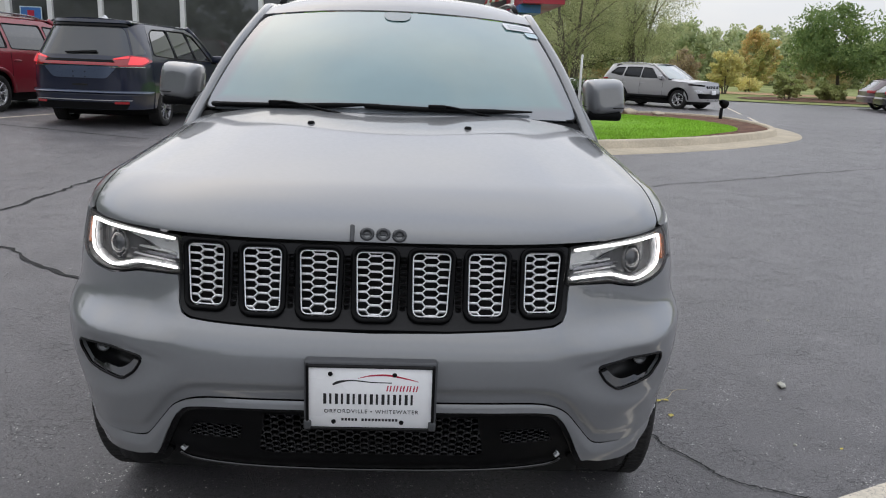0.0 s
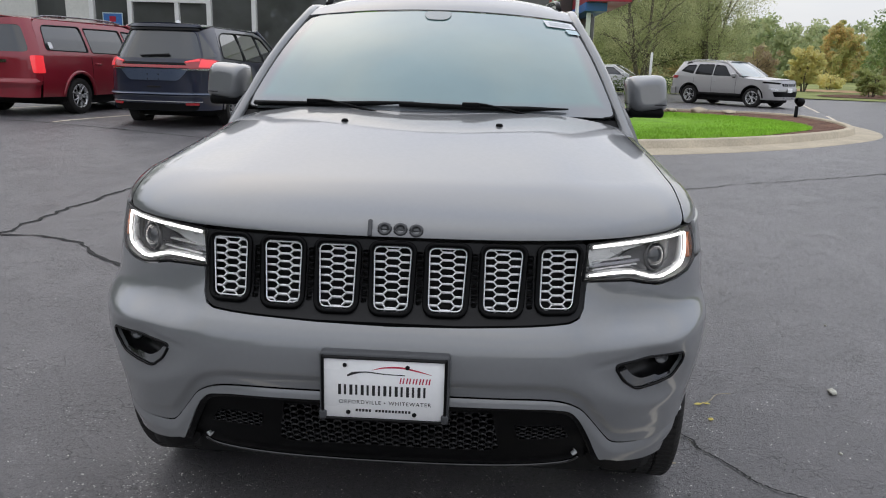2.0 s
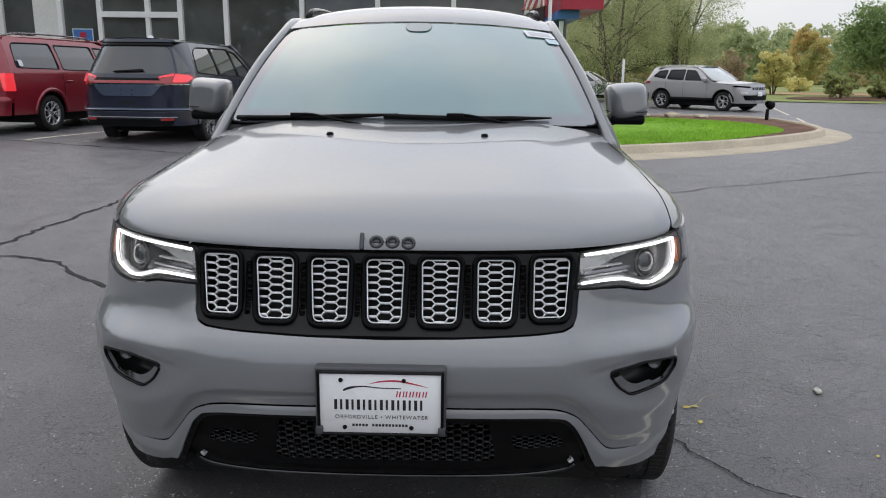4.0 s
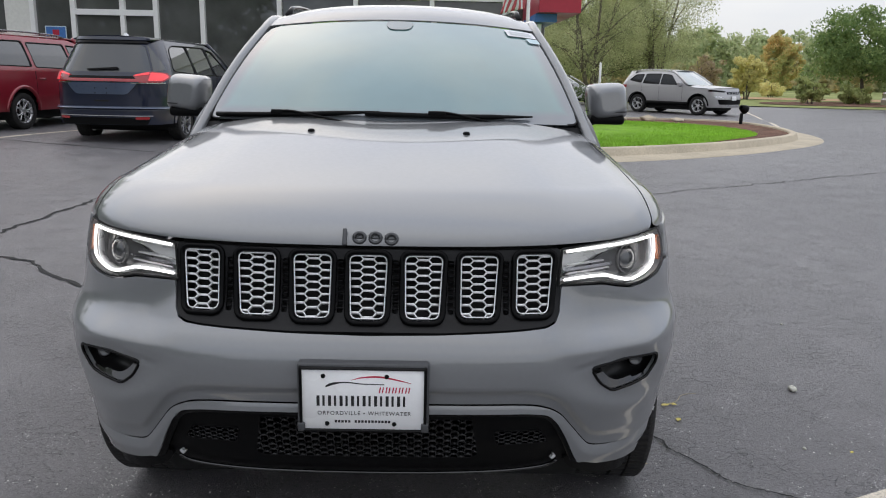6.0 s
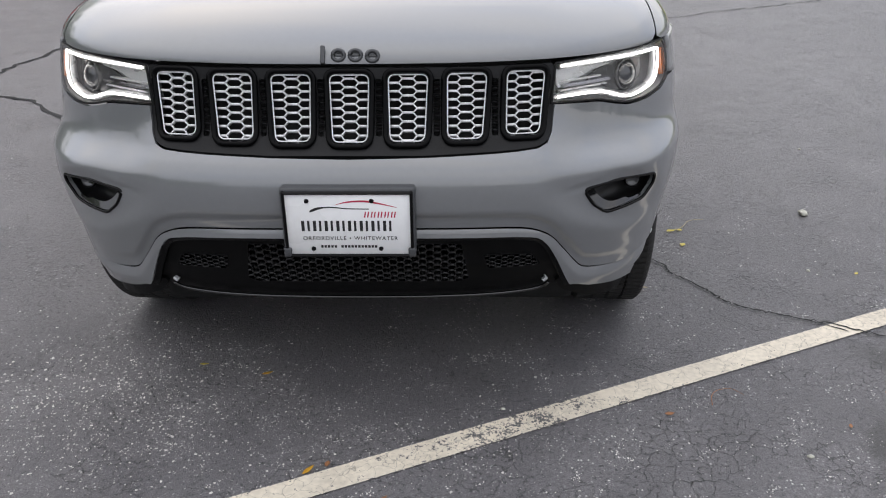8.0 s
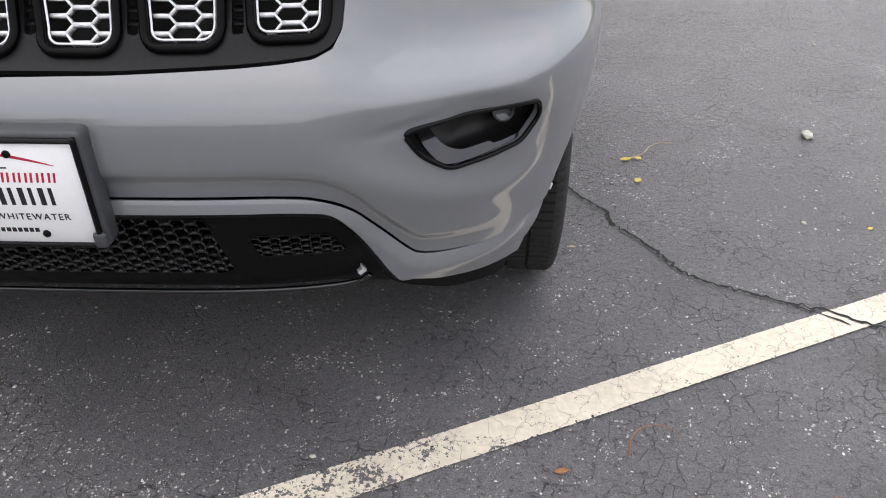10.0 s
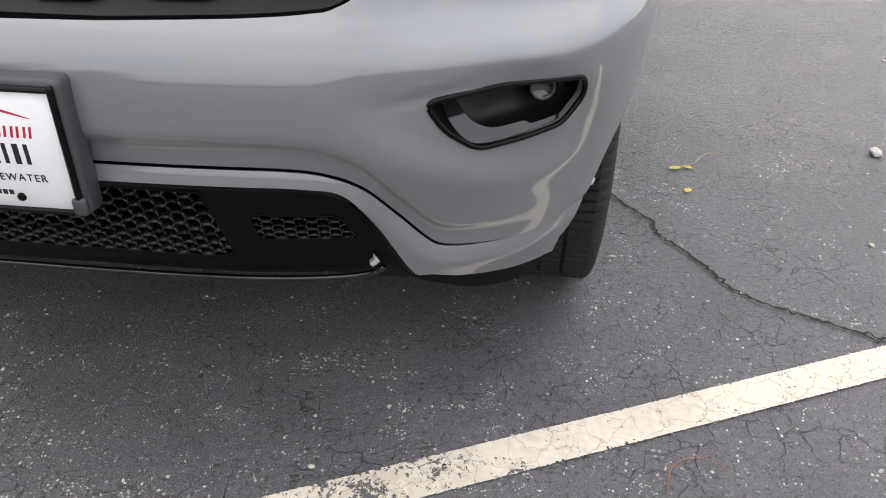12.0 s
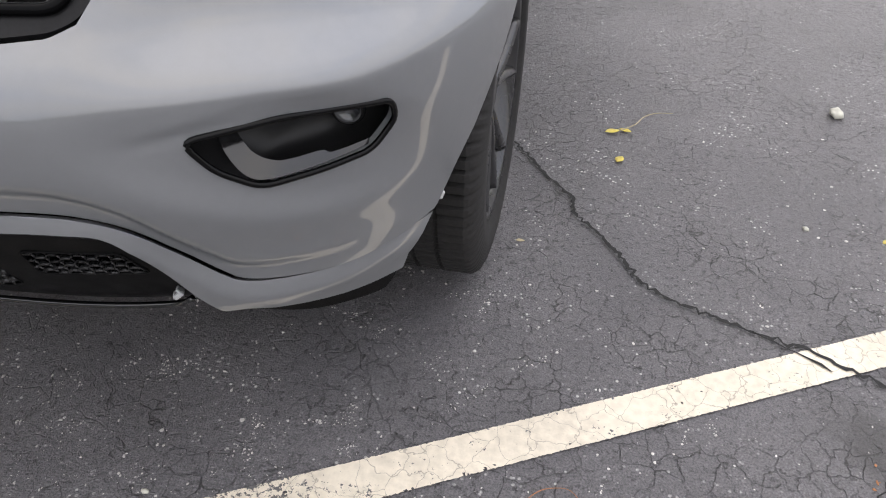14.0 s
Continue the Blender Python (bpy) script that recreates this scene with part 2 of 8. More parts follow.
    for sx0, sy0, rx, ry, turn, deep in ((1.485, -0.10, 0.085, 0.17, -24, 0.80), (1.36, -0.42, 0.08, 0.15, -20, 0.7), (1.70, 0.34, 0.12, 0.12, 0, 0.65)):
        mp = nodes.new("ShaderNodeMapping")
        mp.vector_type = "TEXTURE"
        mp.inputs["Location"].default_value, mp.inputs["Rotation"].default_value, mp.inputs["Scale"].default_value = (sx0, sy0, 0), (0, 0, radians(turn)), (rx, ry, 1)
        links.new(co.outputs["Object"], mp.inputs["Vector"])
        ln = nodes.new("ShaderNodeVectorMath")
        ln.operation = "LENGTH"
        links.new(mp.outputs["Vector"], ln.inputs[0])
        ad = nodes.new("ShaderNodeMath")
        ad.operation = "MULTIPLY_ADD"
        ad.inputs[1].default_value = 2.6
        links.new(stain_noise.outputs["Fac"], ad.inputs[0])
        links.new(ln.outputs["Value"], ad.inputs[2])
        blot = ramp(ad.outputs[0], 1.0, (1, 1, 1), 1.0, (0, 0, 0))
        sc = nodes.new("ShaderNodeMath")
        sc.operation, sc.inputs[1].default_value = "MULTIPLY", 0.4
        links.new(ad.outputs[0], sc.inputs[0])
        links.new(sc.outputs[0], blot.inputs["Fac"])
        blot.color_ramp.elements[0].position, blot.color_ramp.elements[0].color = 0.66, (deep, deep, deep, 1)
        blot.color_ramp.elements[1].position, blot.color_ramp.elements[1].color = 0.92, (0, 0, 0, 1)
        c = mix("MIX", blot.outputs["Color"], c.outputs["Color"], (0.035, 0.033, 0.031))
    links.new(c.outputs["Color"], b.inputs["Base Color"])
    mr = nodes.new("ShaderNodeMapRange")
    mr.inputs["From Min"].default_value, mr.inputs["From Max"].default_value = 0.3, 0.7
    mr.inputs["To Min"].default_value, mr.inputs["To Max"].default_value = 0.38, 0.54
    links.new(broad.outputs["Fac"], mr.inputs["Value"])
    links.new(mr.outputs["Result"], b.inputs["Roughness"])
    hmix = mix("MIX", 0.45, grain.outputs["Fac"], fine.outputs["Fac"])
    hpit = mix("MULTIPLY", 0.6, hmix.outputs["Color"], pit.outputs["Color"])
    hsub = mix("SUBTRACT", 1.0, hpit.outputs["Color"], mask2.outputs["Color"])
    bn = nodes.new("ShaderNodeBump")
    bn.inputs["Strength"].default_value, bn.inputs["Distance"].default_value = 1.0, 0.008
    links.new(hsub.outputs["Color"], bn.inputs["Height"])
    links.new(bn.outputs["Normal"], b.inputs["Normal"])
    return m


M_ASPHALT = asphalt("asphalt")
M_CRACK = noisy("crack_dark", (0.018, 0.018, 0.018), 0.9, amount=0.4, scale=200)
M_CRACKFINE = noisy("crack_fine", (0.030, 0.029, 0.028), 0.9, amount=0.4, scale=200)
M_LINE = noisy("line_paint", (0.69, 0.62, 0.505), 0.62, 0, 0, 0.4, 60, 0.16, 0.5, 220, 0.08, 0.002)
def cracked(m, scale, dark):
    """Adds hair cracks along warped cells to a material's colour."""
    nodes, links = m.node_tree.nodes, m.node_tree.links
    b = nodes["Principled BSDF"]
    old = b.inputs["Base Color"].links[0].from_socket
    co, warp = nodes.new("ShaderNodeTexCoord"), nodes.new("ShaderNodeTexNoise")
    warp.inputs["Scale"].default_value, warp.inputs["Detail"].default_value = 14, 4
    links.new(co.outputs["Object"], warp.inputs["Vector"])
    shift = nodes.new("ShaderNodeMixRGB")
    shift.blend_type, shift.inputs["Fac"].default_value = "ADD", 0.075
    links.new(co.outputs["Object"], shift.inputs["Color1"])
    links.new(warp.outputs["Color"], shift.inputs["Color2"])
    web, ramp, mix = nodes.new("ShaderNodeTexVoronoi"), nodes.new("ShaderNodeValToRGB"), nodes.new("ShaderNodeMixRGB")
    web.feature = "DISTANCE_TO_EDGE"
    web.inputs["Scale"].default_value = scale
    links.new(shift.outputs["Color"], web.inputs["Vector"])
    ramp.color_ramp.elements[0].position, ramp.color_ramp.elements[0].color = 0.004, (0.75, 0.75, 0.75, 1)
    ramp.color_ramp.elements[1].position, ramp.color_ramp.elements[1].color = 0.018, (0, 0, 0, 1)
    links.new(web.outputs["Distance"], ramp.inputs["Fac"])
    links.new(ramp.outputs["Color"], mix.inputs["Fac"])
    links.new(old, mix.inputs["Color1"])
    mix.inputs["Color2"].default_value = (*dark, 1)
    links.new(mix.outputs["Color"], b.inputs["Base Color"])


cracked(M_LINE, 18.5, (0.30, 0.27, 0.22))


def worn_paint(m, centre, reach, under):
    """Lets the ground show through a painted line in fine flakes, most of all round one place."""
    nodes, links = m.node_tree.nodes, m.node_tree.links
    b = nodes["Principled BSDF"]
    old = b.inputs["Base Color"].links[0].from_socket
    co, far, near, fine, broad = (nodes.new("ShaderNode" + n) for n in ("TexCoord", "VectorMath", "MapRange", "TexNoise", "TexNoise"))
    fine.inputs["Scale"].default_value, fine.inputs["Detail"].default_value, fine.inputs["Roughness"].default_value = 105, 6, 0.7
    broad.inputs["Scale"].default_value, broad.inputs["Detail"].default_value = 16, 4
    far.operation, far.inputs[1].default_value = "DISTANCE", centre
    for n in (far, fine, broad):
        links.new(co.outputs["Object"], n.inputs[0] if n is far else n.inputs["Vector"])
    near.interpolation_type = "SMOOTHSTEP"
    near.inputs["From Min"].default_value, near.inputs["From Max"].default_value = reach, 0.0
    near.inputs["To Min"].default_value, near.inputs["To Max"].default_value = -0.02, 0.125
    links.new(far.outputs["Value"], near.inputs["Value"])
    first, second, ramp, mix = (nodes.new("ShaderNode" + n) for n in ("Math", "Math", "ValToRGB", "MixRGB"))
    first.operation, first.inputs[1].default_value = "MULTIPLY_ADD", 0.45
    second.operation = "ADD"
    links.new(broad.outputs["Fac"], first.inputs[0])
    links.new(fine.outputs["Fac"], first.inputs[2])
    links.new(first.outputs[0], second.inputs[0])
    links.new(near.outputs["Result"], second.inputs[1])
    half = nodes.new("ShaderNodeMath")
    half.operation, half.inputs[1].default_value = "MULTIPLY", 0.5
    links.new(second.outputs[0], half.inputs[0])
    ramp.color_ramp.elements[0].position, ramp.color_ramp.elements[0].color = 0.432, (0, 0, 0, 1)
    ramp.color_ramp.elements[1].position, ramp.color_ramp.elements[1].color = 0.446, (1, 1, 1, 1)
    links.new(half.outputs[0], ramp.inputs["Fac"])
    links.new(ramp.outputs["Color"], mix.inputs["Fac"])
    links.new(old, mix.inputs["Color1"])
    mix.inputs["Color2"].default_value = (*under, 1)
    links.new(mix.outputs["Color"], b.inputs["Base Color"])


worn_paint(M_LINE, (0.46, -0.02, 0.0), 0.55, (0.12, 0.115, 0.115))
M_CONCRETE = noisy("concrete", (0.52, 0.45, 0.34), 0.8, 0, 0, 0.3, 30, 0.18, 0.3, 120, 0.05, 0.004)
M_MULCH = noisy("mulch", (0.17, 0.095, 0.068), 0.95, 0, 0, 0.2, 30, 0.5, 0.8, 60, 0.03, 0.02)
M_TURF = noisy("turf", (0.20, 0.38, 0.04), 0.9, 0, 0, 0.2, 25, 0.3, 0.6, 80, 0.03, 0.01)
M_GRASS = noisy("grass_blade", (0.28, 0.50, 0.05), 0.6, 0, 0, 0.3, 3, 0.3)
M_FIELD = noisy("meadow", (0.26, 0.29, 0.11), 0.95, 0, 0, 0.2, 1.2, 0.35, 0.4, 8, 0.03, 0.05)
M_DRYGRASS = noisy("dry_grass", (0.42, 0.28, 0.16), 0.95, 0, 0, 0.2, 2, 0.3, 0.4, 8, 0.03, 0.05)
M_GRIT = noisy("grit_stone", (0.60, 0.58, 0.55), 0.8, amount=0.35, scale=15)
M_STONE = noisy("pebble", (0.52, 0.51, 0.44), 0.8, amount=0.3, scale=60, bump=0.3)
M_LEAFGOLD = noisy("leaf_gold", (0.62, 0.33, 0.03), 0.5, amount=0.25, scale=120)
M_LEAFYELLOW = noisy("leaf_yellow", (0.62, 0.50, 0.08), 0.5, amount=0.25, scale=120)
M_LEAFBROWN = noisy("leaf_brown", (0.36, 0.16, 0.07), 0.6, amount=0.3, scale=120)
M_LEAFPALE = noisy("leaf_pale", (0.50, 0.42, 0.26), 0.6, amount=0.25, scale=120)


def foliage(name, colors, rough=0.6, see=0.42, gain=1.0):
    """Leaves: one of several tones for each leaf, a little light passing through."""
    m = material(name, colors[0], rough, spec=0.3)
    nodes, links = m.node_tree.nodes, m.node_tree.links
    b = nodes["Principled BSDF"]
    geo, ramp = nodes.new("ShaderNodeNewGeometry"), nodes.new("ShaderNodeValToRGB")
    co, big = nodes.new("ShaderNodeTexCoord"), nodes.new("ShaderNodeTexNoise")
    big.inputs["Scale"].default_value = 0.45 * gain
    links.new(co.outputs["Object"], big.inputs["Vector"])
    add = nodes.new("ShaderNodeMath")
    add.operation = "MULTIPLY_ADD"
    add.inputs[1].default_value = 0.45 / gain
    shift = nodes.new("ShaderNodeMath")
    shift.operation, shift.inputs[1].default_value, shift.inputs[2].default_value = "MULTIPLY_ADD", gain, 0.28 - 0.5 * gain
    links.new(big.outputs["Fac"], shift.inputs[0])
    links.new(geo.outputs["Random Per Island"], add.inputs[0])
    links.new(shift.outputs[0], add.inputs[2])
    els = ramp.color_ramp.elements
    els[0].position, els[0].color = 0.0, (*colors[0], 1)
    els[1].position, els[1].color = 0.75, (*colors[-1], 1)
    for k, c in enumerate(colors[1:-1]):
        e = els.new(0.75 * (k + 1) / (len(colors) - 1))
        e.color = (*c, 1)
    links.new(add.outputs[0], ramp.inputs["Fac"])
    links.new(ramp.outputs["Color"], b.inputs["Base Color"])
    out = nodes["Material Output"]
    mixs, tr = nodes.new("ShaderNodeMixShader"), nodes.new("ShaderNodeBsdfTranslucent")
    mixs.inputs[0].default_value = see
    links.new(ramp.outputs["Color"], tr.inputs["Color"])
    links.new(b.outputs[0], mixs.inputs[1])
    links.new(tr.outputs[0], mixs.inputs[2])
    links.new(mixs.outputs[0], out.inputs["Surface"])
    return m


M_BARK = noisy("bark", (0.15, 0.13, 0.105), 0.9, 0, 0, 0.2, 20, 0.35, 0.6, 40, 0.03, 0.02)
M_LEAVESDARK = foliage("leaves_maple", [(0.112, 0.194, 0.069), (0.188, 0.281, 0.100), (0.300, 0.388, 0.138)])
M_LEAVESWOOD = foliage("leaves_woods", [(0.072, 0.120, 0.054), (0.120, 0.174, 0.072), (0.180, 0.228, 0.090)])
M_LEAVESBEHIND = foliage("leaves_behind", [(0.104, 0.130, 0.065), (0.247, 0.286, 0.130), (0.442, 0.481, 0.234)], 0.6, 0.42, 2.0)
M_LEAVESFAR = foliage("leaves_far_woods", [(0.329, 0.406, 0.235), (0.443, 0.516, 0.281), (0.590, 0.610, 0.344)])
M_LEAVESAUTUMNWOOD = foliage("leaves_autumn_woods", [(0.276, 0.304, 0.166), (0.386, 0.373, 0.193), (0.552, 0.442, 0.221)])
M_LEAVESAUTUMN = foliage("leaves_autumn", [(0.408, 0.528, 0.204), (0.564, 0.564, 0.240), (0.800, 0.564, 0.264)])
M_LEAVESYELLOW = foliage("leaves_yellow", [(0.600, 0.552, 0.264), (0.792, 0.708, 0.324), (0.800, 0.800, 0.384)])
M_LEAVESTHIN = foliage("leaves_thin", [(0.343, 0.265, 0.187), (0.437, 0.343, 0.234), (0.468, 0.406, 0.218)])
M_LEAVESWILLOW = foliage("leaves_willow", [(0.240, 0.264, 0.144), (0.552, 0.588, 0.312), (0.800, 0.800, 0.504)], 0.6, 0.5, 2.2)
M_LEAVESOLIVE = foliage("leaves_olive", [(0.27, 0.33, 0.13), (0.38, 0.43, 0.17), (0.48, 0.50, 0.21)])
M_BLUE = noisy("blue_paint", (0.005, 0.009, 0.028), 0.35, 0.0, 1.0, 0.3, 900, 0.05, rough_var=0.03)
# lit copy of the blue paint, for the brighter recess and bumper ledge
M_BLUELIT = noisy("blue_paint_lit", (0.075, 0.10, 0.155), 0.3, 0.3, 1.0, 0.5, 900, 0.05, rough_var=0.03)
M_RED = noisy("red_paint", (0.27, 0.012, 0.026), 0.35, 0.15, 1.0, 0.5, 900, 0.05, rough_var=0.03)
M_REDDARK = noisy("red_bumper_top", (0.24, 0.014, 0.025), 0.4, 0.2, 0.6, 0.5, 900, 0.05)
M_SILVERPAINT = noisy("silver_paint", (0.46, 0.45, 0.455), 0.35, 0.5, 1.0, 0.5, 900, 0.05, rough_var=0.03)
M_DARKCAR = noisy("bronze_paint", (0.15, 0.12, 0.13), 0.35, 0.4, 1.0, 0.5, 900, 0.05)
M_BLACKCAR = noisy("black_paint", (0.012, 0.012, 0.014), 0.3, 0.2, 1.0, 0.5, 900, 0.05)
M_WHITECAR = noisy("white_paint", (0.70, 0.70, 0.70), 0.35, 0, 1.0, 0.5, 900, 0.03)
M_RIMSILVER = noisy("rim_silver", (0.55, 0.55, 0.56), 0.28, 0.8, 0.3, 0.5, 200, 0.1)
M_RIMDARK = noisy("rim_grey", (0.20, 0.20, 0.21), 0.28, 0.8, 0.3, 0.5, 200, 0.1)
M_REDLIT = material("red_lamp_lit", (0.5, 0.02, 0.03), 0.2, 0, 1.0, emit=(1.0, 0.05, 0.06), strength=0.6)
M_GLASSDARK = material("dark_glass", (0.010, 0.011, 0.012), 0.05, 0, 0.0, 0.35)
# opaque screen whose pale colour holds the reflected sky
M_SCREENPALE = noisy("pale_sky_windshield", (0.30, 0.36, 0.37), 0.05, 0, 1.0, 0.8, 3, 0.1, rough_var=0.02)
M_WALL = noisy("wall_render", (0.68, 0.68, 0.63), 0.8, 0, 0, 0.3, 12, 0.08, 0.2, 80, 0.05, 0.003)
M_FRAME = noisy("white_frame", (0.78, 0.78, 0.76), 0.45, 0, 0, 0.4, 30, 0.06)
# uneven grey base adds the reflections that brighten the panes
M_WINDOW = noisy("showroom_glass_sheen", (0.075, 0.078, 0.075), 0.03, 0, 0, 0.9, 1.5, 0.4, rough_var=0.0)
M_REDSIGN = noisy("sign_red", (0.40, 0.02, 0.045), 0.45, 0, 0.2, 0.4, 10, 0.08)
M_REDSTRIPE = noisy("flag_red", (0.55, 0.10, 0.12), 0.7, amount=0.1, scale=20)
M_BLUESIGN = noisy("sign_blue", (0.04, 0.16, 0.48), 0.45, 0, 0.2, 0.4, 10, 0.08)
M_POSTER = noisy("poster_blue", (0.05, 0.16, 0.42), 0.5, 0, 0.1, 0.4, 14, 0.15)
# ---- mesh tools ----
def part(name, bm, mat, parent=None, label="", smooth=True):
    me = bpy.data.meshes.new(name)
    if smooth:
        for face in bm.faces:
            face.smooth = True
    bm.to_mesh(me)
    bm.free()
    for one in mat if isinstance(mat, (list, tuple)) else [mat]:
        me.materials.append(one)
    ob = new(name, me)
    if parent:
        ob.parent = parent
    if label:
        ob["label"] = label
    return ob


def thing(name, m, label, category, group="", kind=""):
    ob = new(name)
    ob.matrix_world = m
    return tagged(ob, label, category, group, kind)


def inside(poly, pts):
    poly, pts = np.asarray(poly, float), np.asarray(pts, float)
    hit = np.zeros(len(pts), bool)
    for (ax, ay), (bx, by) in zip(poly, np.roll(poly, -1, 0)):
        if ay == by:
            continue
        cross = (pts[:, 1] < ay) != (pts[:, 1] < by)
        hit ^= cross & (pts[:, 0] < (bx - ax) * (pts[:, 1] - ay) / (by - ay) + ax)
    return hit


def nearest(poly, pts):
    """Distance to a closed line, and the nearest place on it."""
    poly, pts = np.asarray(poly, float), np.asarray(pts, float)
    best, place = np.full(len(pts), 1e9), pts.copy()
    for a, b in zip(poly, np.roll(poly, -1, 0)):
        e = b - a
        k = np.clip(((pts - a) @ e) / max(e @ e, 1e-12), 0, 1)
        q = a + k[:, None] * e
        d = np.hypot(*(pts - q).T)
        near = d < best
        best[near], place[near] = d[near], q[near]
    return best, place


def rounded(poly, r, n=5):
    """A closed line with its corners rounded off; r may be one radius or one a corner."""
    out, count = [], len(poly)
    for i, p in enumerate(poly):
        rad = r[i] if isinstance(r, (list, tuple)) else r
        p, a, b = Vector(p), Vector(poly[i - 1]), Vector(poly[(i + 1) % count])
        u, v = (a - p), (b - p)
        k = min(rad, 0.45 * u.length, 0.45 * v.length)
        a, b = p + u.normalized() * k, p + v.normalized() * k
        for j in range(n + 1):
            t = j / n
            out.append(tuple((1 - t) ** 2 * a + 2 * t * (1 - t) * p + t * t * b))
    return out


def smoothed(pts, n=6, closed=False):
    """A Catmull-Rom line through the points."""
    pts = [Vector(p) for p in pts]
    out, count = [], len(pts)
    for i in range(count if closed else count - 1):
        p0 = pts[i - 1] if closed or i else pts[0]
        p1, p2 = pts[i], pts[(i + 1) % count]
        p3 = pts[(i + 2) % count] if closed or i + 2 < count else p2
        for j in range(n):
            t = j / n
            out.append(0.5 * (2 * p1 + (p2 - p0) * t + (2 * p0 - 5 * p1 + 4 * p2 - p3) * t * t + (3 * p1 - p0 - 3 * p2 + p3) * t**3))
    if not closed:
        out.append(pts[-1])
    return [tuple(p) for p in out]


def flip(poly):
    return [(-p[0], *p[1:]) for p in reversed(poly)]


def normal_at(surf, u, v, e=0.002):
    n = (surf(u + e, v) - surf(u - e, v)).cross(surf(u, v + e) - surf(u, v - e))
    return n.normalized() if n.length > 1e-12 else Vector((0, -1, 0))


def panel(surf, outline, holes=(), step=0.008, rim=0.012, push=0.0, ease=2, out=1):
    """A sheet of the surface surf(u, v), cut along a closed outline and round holes, with its edges turned in by rim. out: -1 where the
    surface's own normal points into the thing."""
    outline = np.asarray(outline, float)
    lo, hi = outline.min(0), outline.max(0)
    su, sv = step if isinstance(step, (list, tuple)) else (step, step)
    nu, nv = int(np.ceil((hi[0] - lo[0]) / su)) + 1, int(np.ceil((hi[1] - lo[1]) / sv)) + 1
    us, vs = np.linspace(lo[0], hi[0], nu + 1), np.linspace(lo[1], hi[1], nv + 1)
    cu, cv = np.meshgrid((us[1:] + us[:-1]) / 2, (vs[1:] + vs[:-1]) / 2, indexing="ij")
    mid = np.stack([cu.ravel(), cv.ravel()], 1)
    keep = inside(outline, mid)
    for hole in holes:
        keep &= ~inside(hole, mid)
    keep = keep.reshape(nu, nv)
    gu, gv = np.meshgrid(us, vs, indexing="ij")
    uv = np.stack([gu, gv], -1).reshape(-1, 2)
    index = lambda i, j: i * (nv + 1) + j
    quads = [(index(i, j), index(i + 1, j), index(i + 1, j + 1), index(i, j + 1)) for i, j in zip(*np.nonzero(keep))]
    if not quads:
        return bmesh.new()
    count = {}
    for q in quads:
        for a, b in zip(q, q[1:] + q[:1]):
            count[(min(a, b), max(a, b))] = count.get((min(a, b), max(a, b)), 0) + 1
    border = sorted({k for e, n in count.items() if n == 1 for k in e})
    best = np.full(len(border), 1e9)
    for line in (outline, *holes):
        d, place = nearest(line, np.stack([gu, gv], -1).reshape(-1, 2)[border])
        near = d < best
        for k in np.nonzero(near)[0]:
            uv[border[k]] = place[k]
        best[near] = d[near]
    used = sorted({k for q in quads for k in q})
    fixed = set(border)
    around = {k: set() for k in used}
    for a, b in count:
        around[a].add(b), around[b].add(a)
    ring = set(border)
    for _ in range(ease):
        ring |= {n for k in ring for n in around[k]}
    for _ in range(3):
        for k in ring - fixed:
            uv[k] = np.mean([uv[n] for n in around[k]], 0)
    bm = bmesh.new()
    made = {}
    for k in used:
        p = surf(*uv[k])
        if push:
            p = p - normal_at(surf, *uv[k]) * (push * out)
        made[k] = bm.verts.new(p)
    for q in quads:
        try:
            bm.faces.new([made[k] for k in q])
        except ValueError:
            pass
    if rim:
        inner = {k: bm.verts.new(made[k].co - normal_at(surf, *uv[k]) * (rim * out)) for k in border}
        for q in quads:
            for a, b in zip(q, q[1:] + q[:1]):
                if count[(min(a, b), max(a, b))] == 1:
                    bm.faces.new((made[b], made[a], inner[a], inner[b]))
                    edge = bm.edges.get((made[a], made[b]))
                    if edge:
                        edge.smooth = False
    return bm


def tube(points, radius, sides=8, closed=False, flat=1.0, cap=True):
    """A tube along a line; radius may be a list."""
    points = [Vector(p) for p in points]
    bm, rings, count = bmesh.new(), [], len(points)
    ref = Vector((0, 0, 1))
    for i, p in enumerate(points):
        a = points[i - 1] if i or closed else p
        b = points[(i + 1) % count] if i + 1 < count or closed else p
        d = (b - a).normalized()
        side = d.cross(ref)
        if side.length < 0.05:
            side = d.cross(Vector((0, 1, 0)))
        side.normalize()
        up = side.cross(d).normalized()
        r = radius[i] if isinstance(radius, (list, tuple)) else radius
        rings.append([bm.verts.new(p + side * (r * math.cos(2 * math.pi * k / sides)) + up * (r * flat * math.sin(2 * math.pi * k / sides))) for k in range(sides)])
    for i in range(count if closed else count - 1):
        a, b = rings[i], rings[(i + 1) % count]
        for k in range(sides):
            bm.faces.new((a[k], a[(k + 1) % sides], b[(k + 1) % sides], b[k]))
    if cap and not closed:
        bm.faces.new(rings[0][::-1])
        bm.faces.new(rings[-1])
    return bm


def box_bm(x0, y0, z0, x1, y1, z1, bevel=0.0, segments=2, into=None):
    bm = bmesh.new()
    bmesh.ops.create_cube(bm, size=1)
    for v in bm.verts:
        v.co = ((x0 + x1) / 2 + v.co.x * (x1 - x0), (y0 + y1) / 2 + v.co.y * (y1 - y0), (z0 + z1) / 2 + v.co.z * (z1 - z0))
    if bevel:
        bmesh.ops.bevel(bm, geom=bm.edges[:], offset=bevel, segments=segments, affect="EDGES", profile=0.6)
    if into is None:
        return bm
    merge(into, bm)
    return into


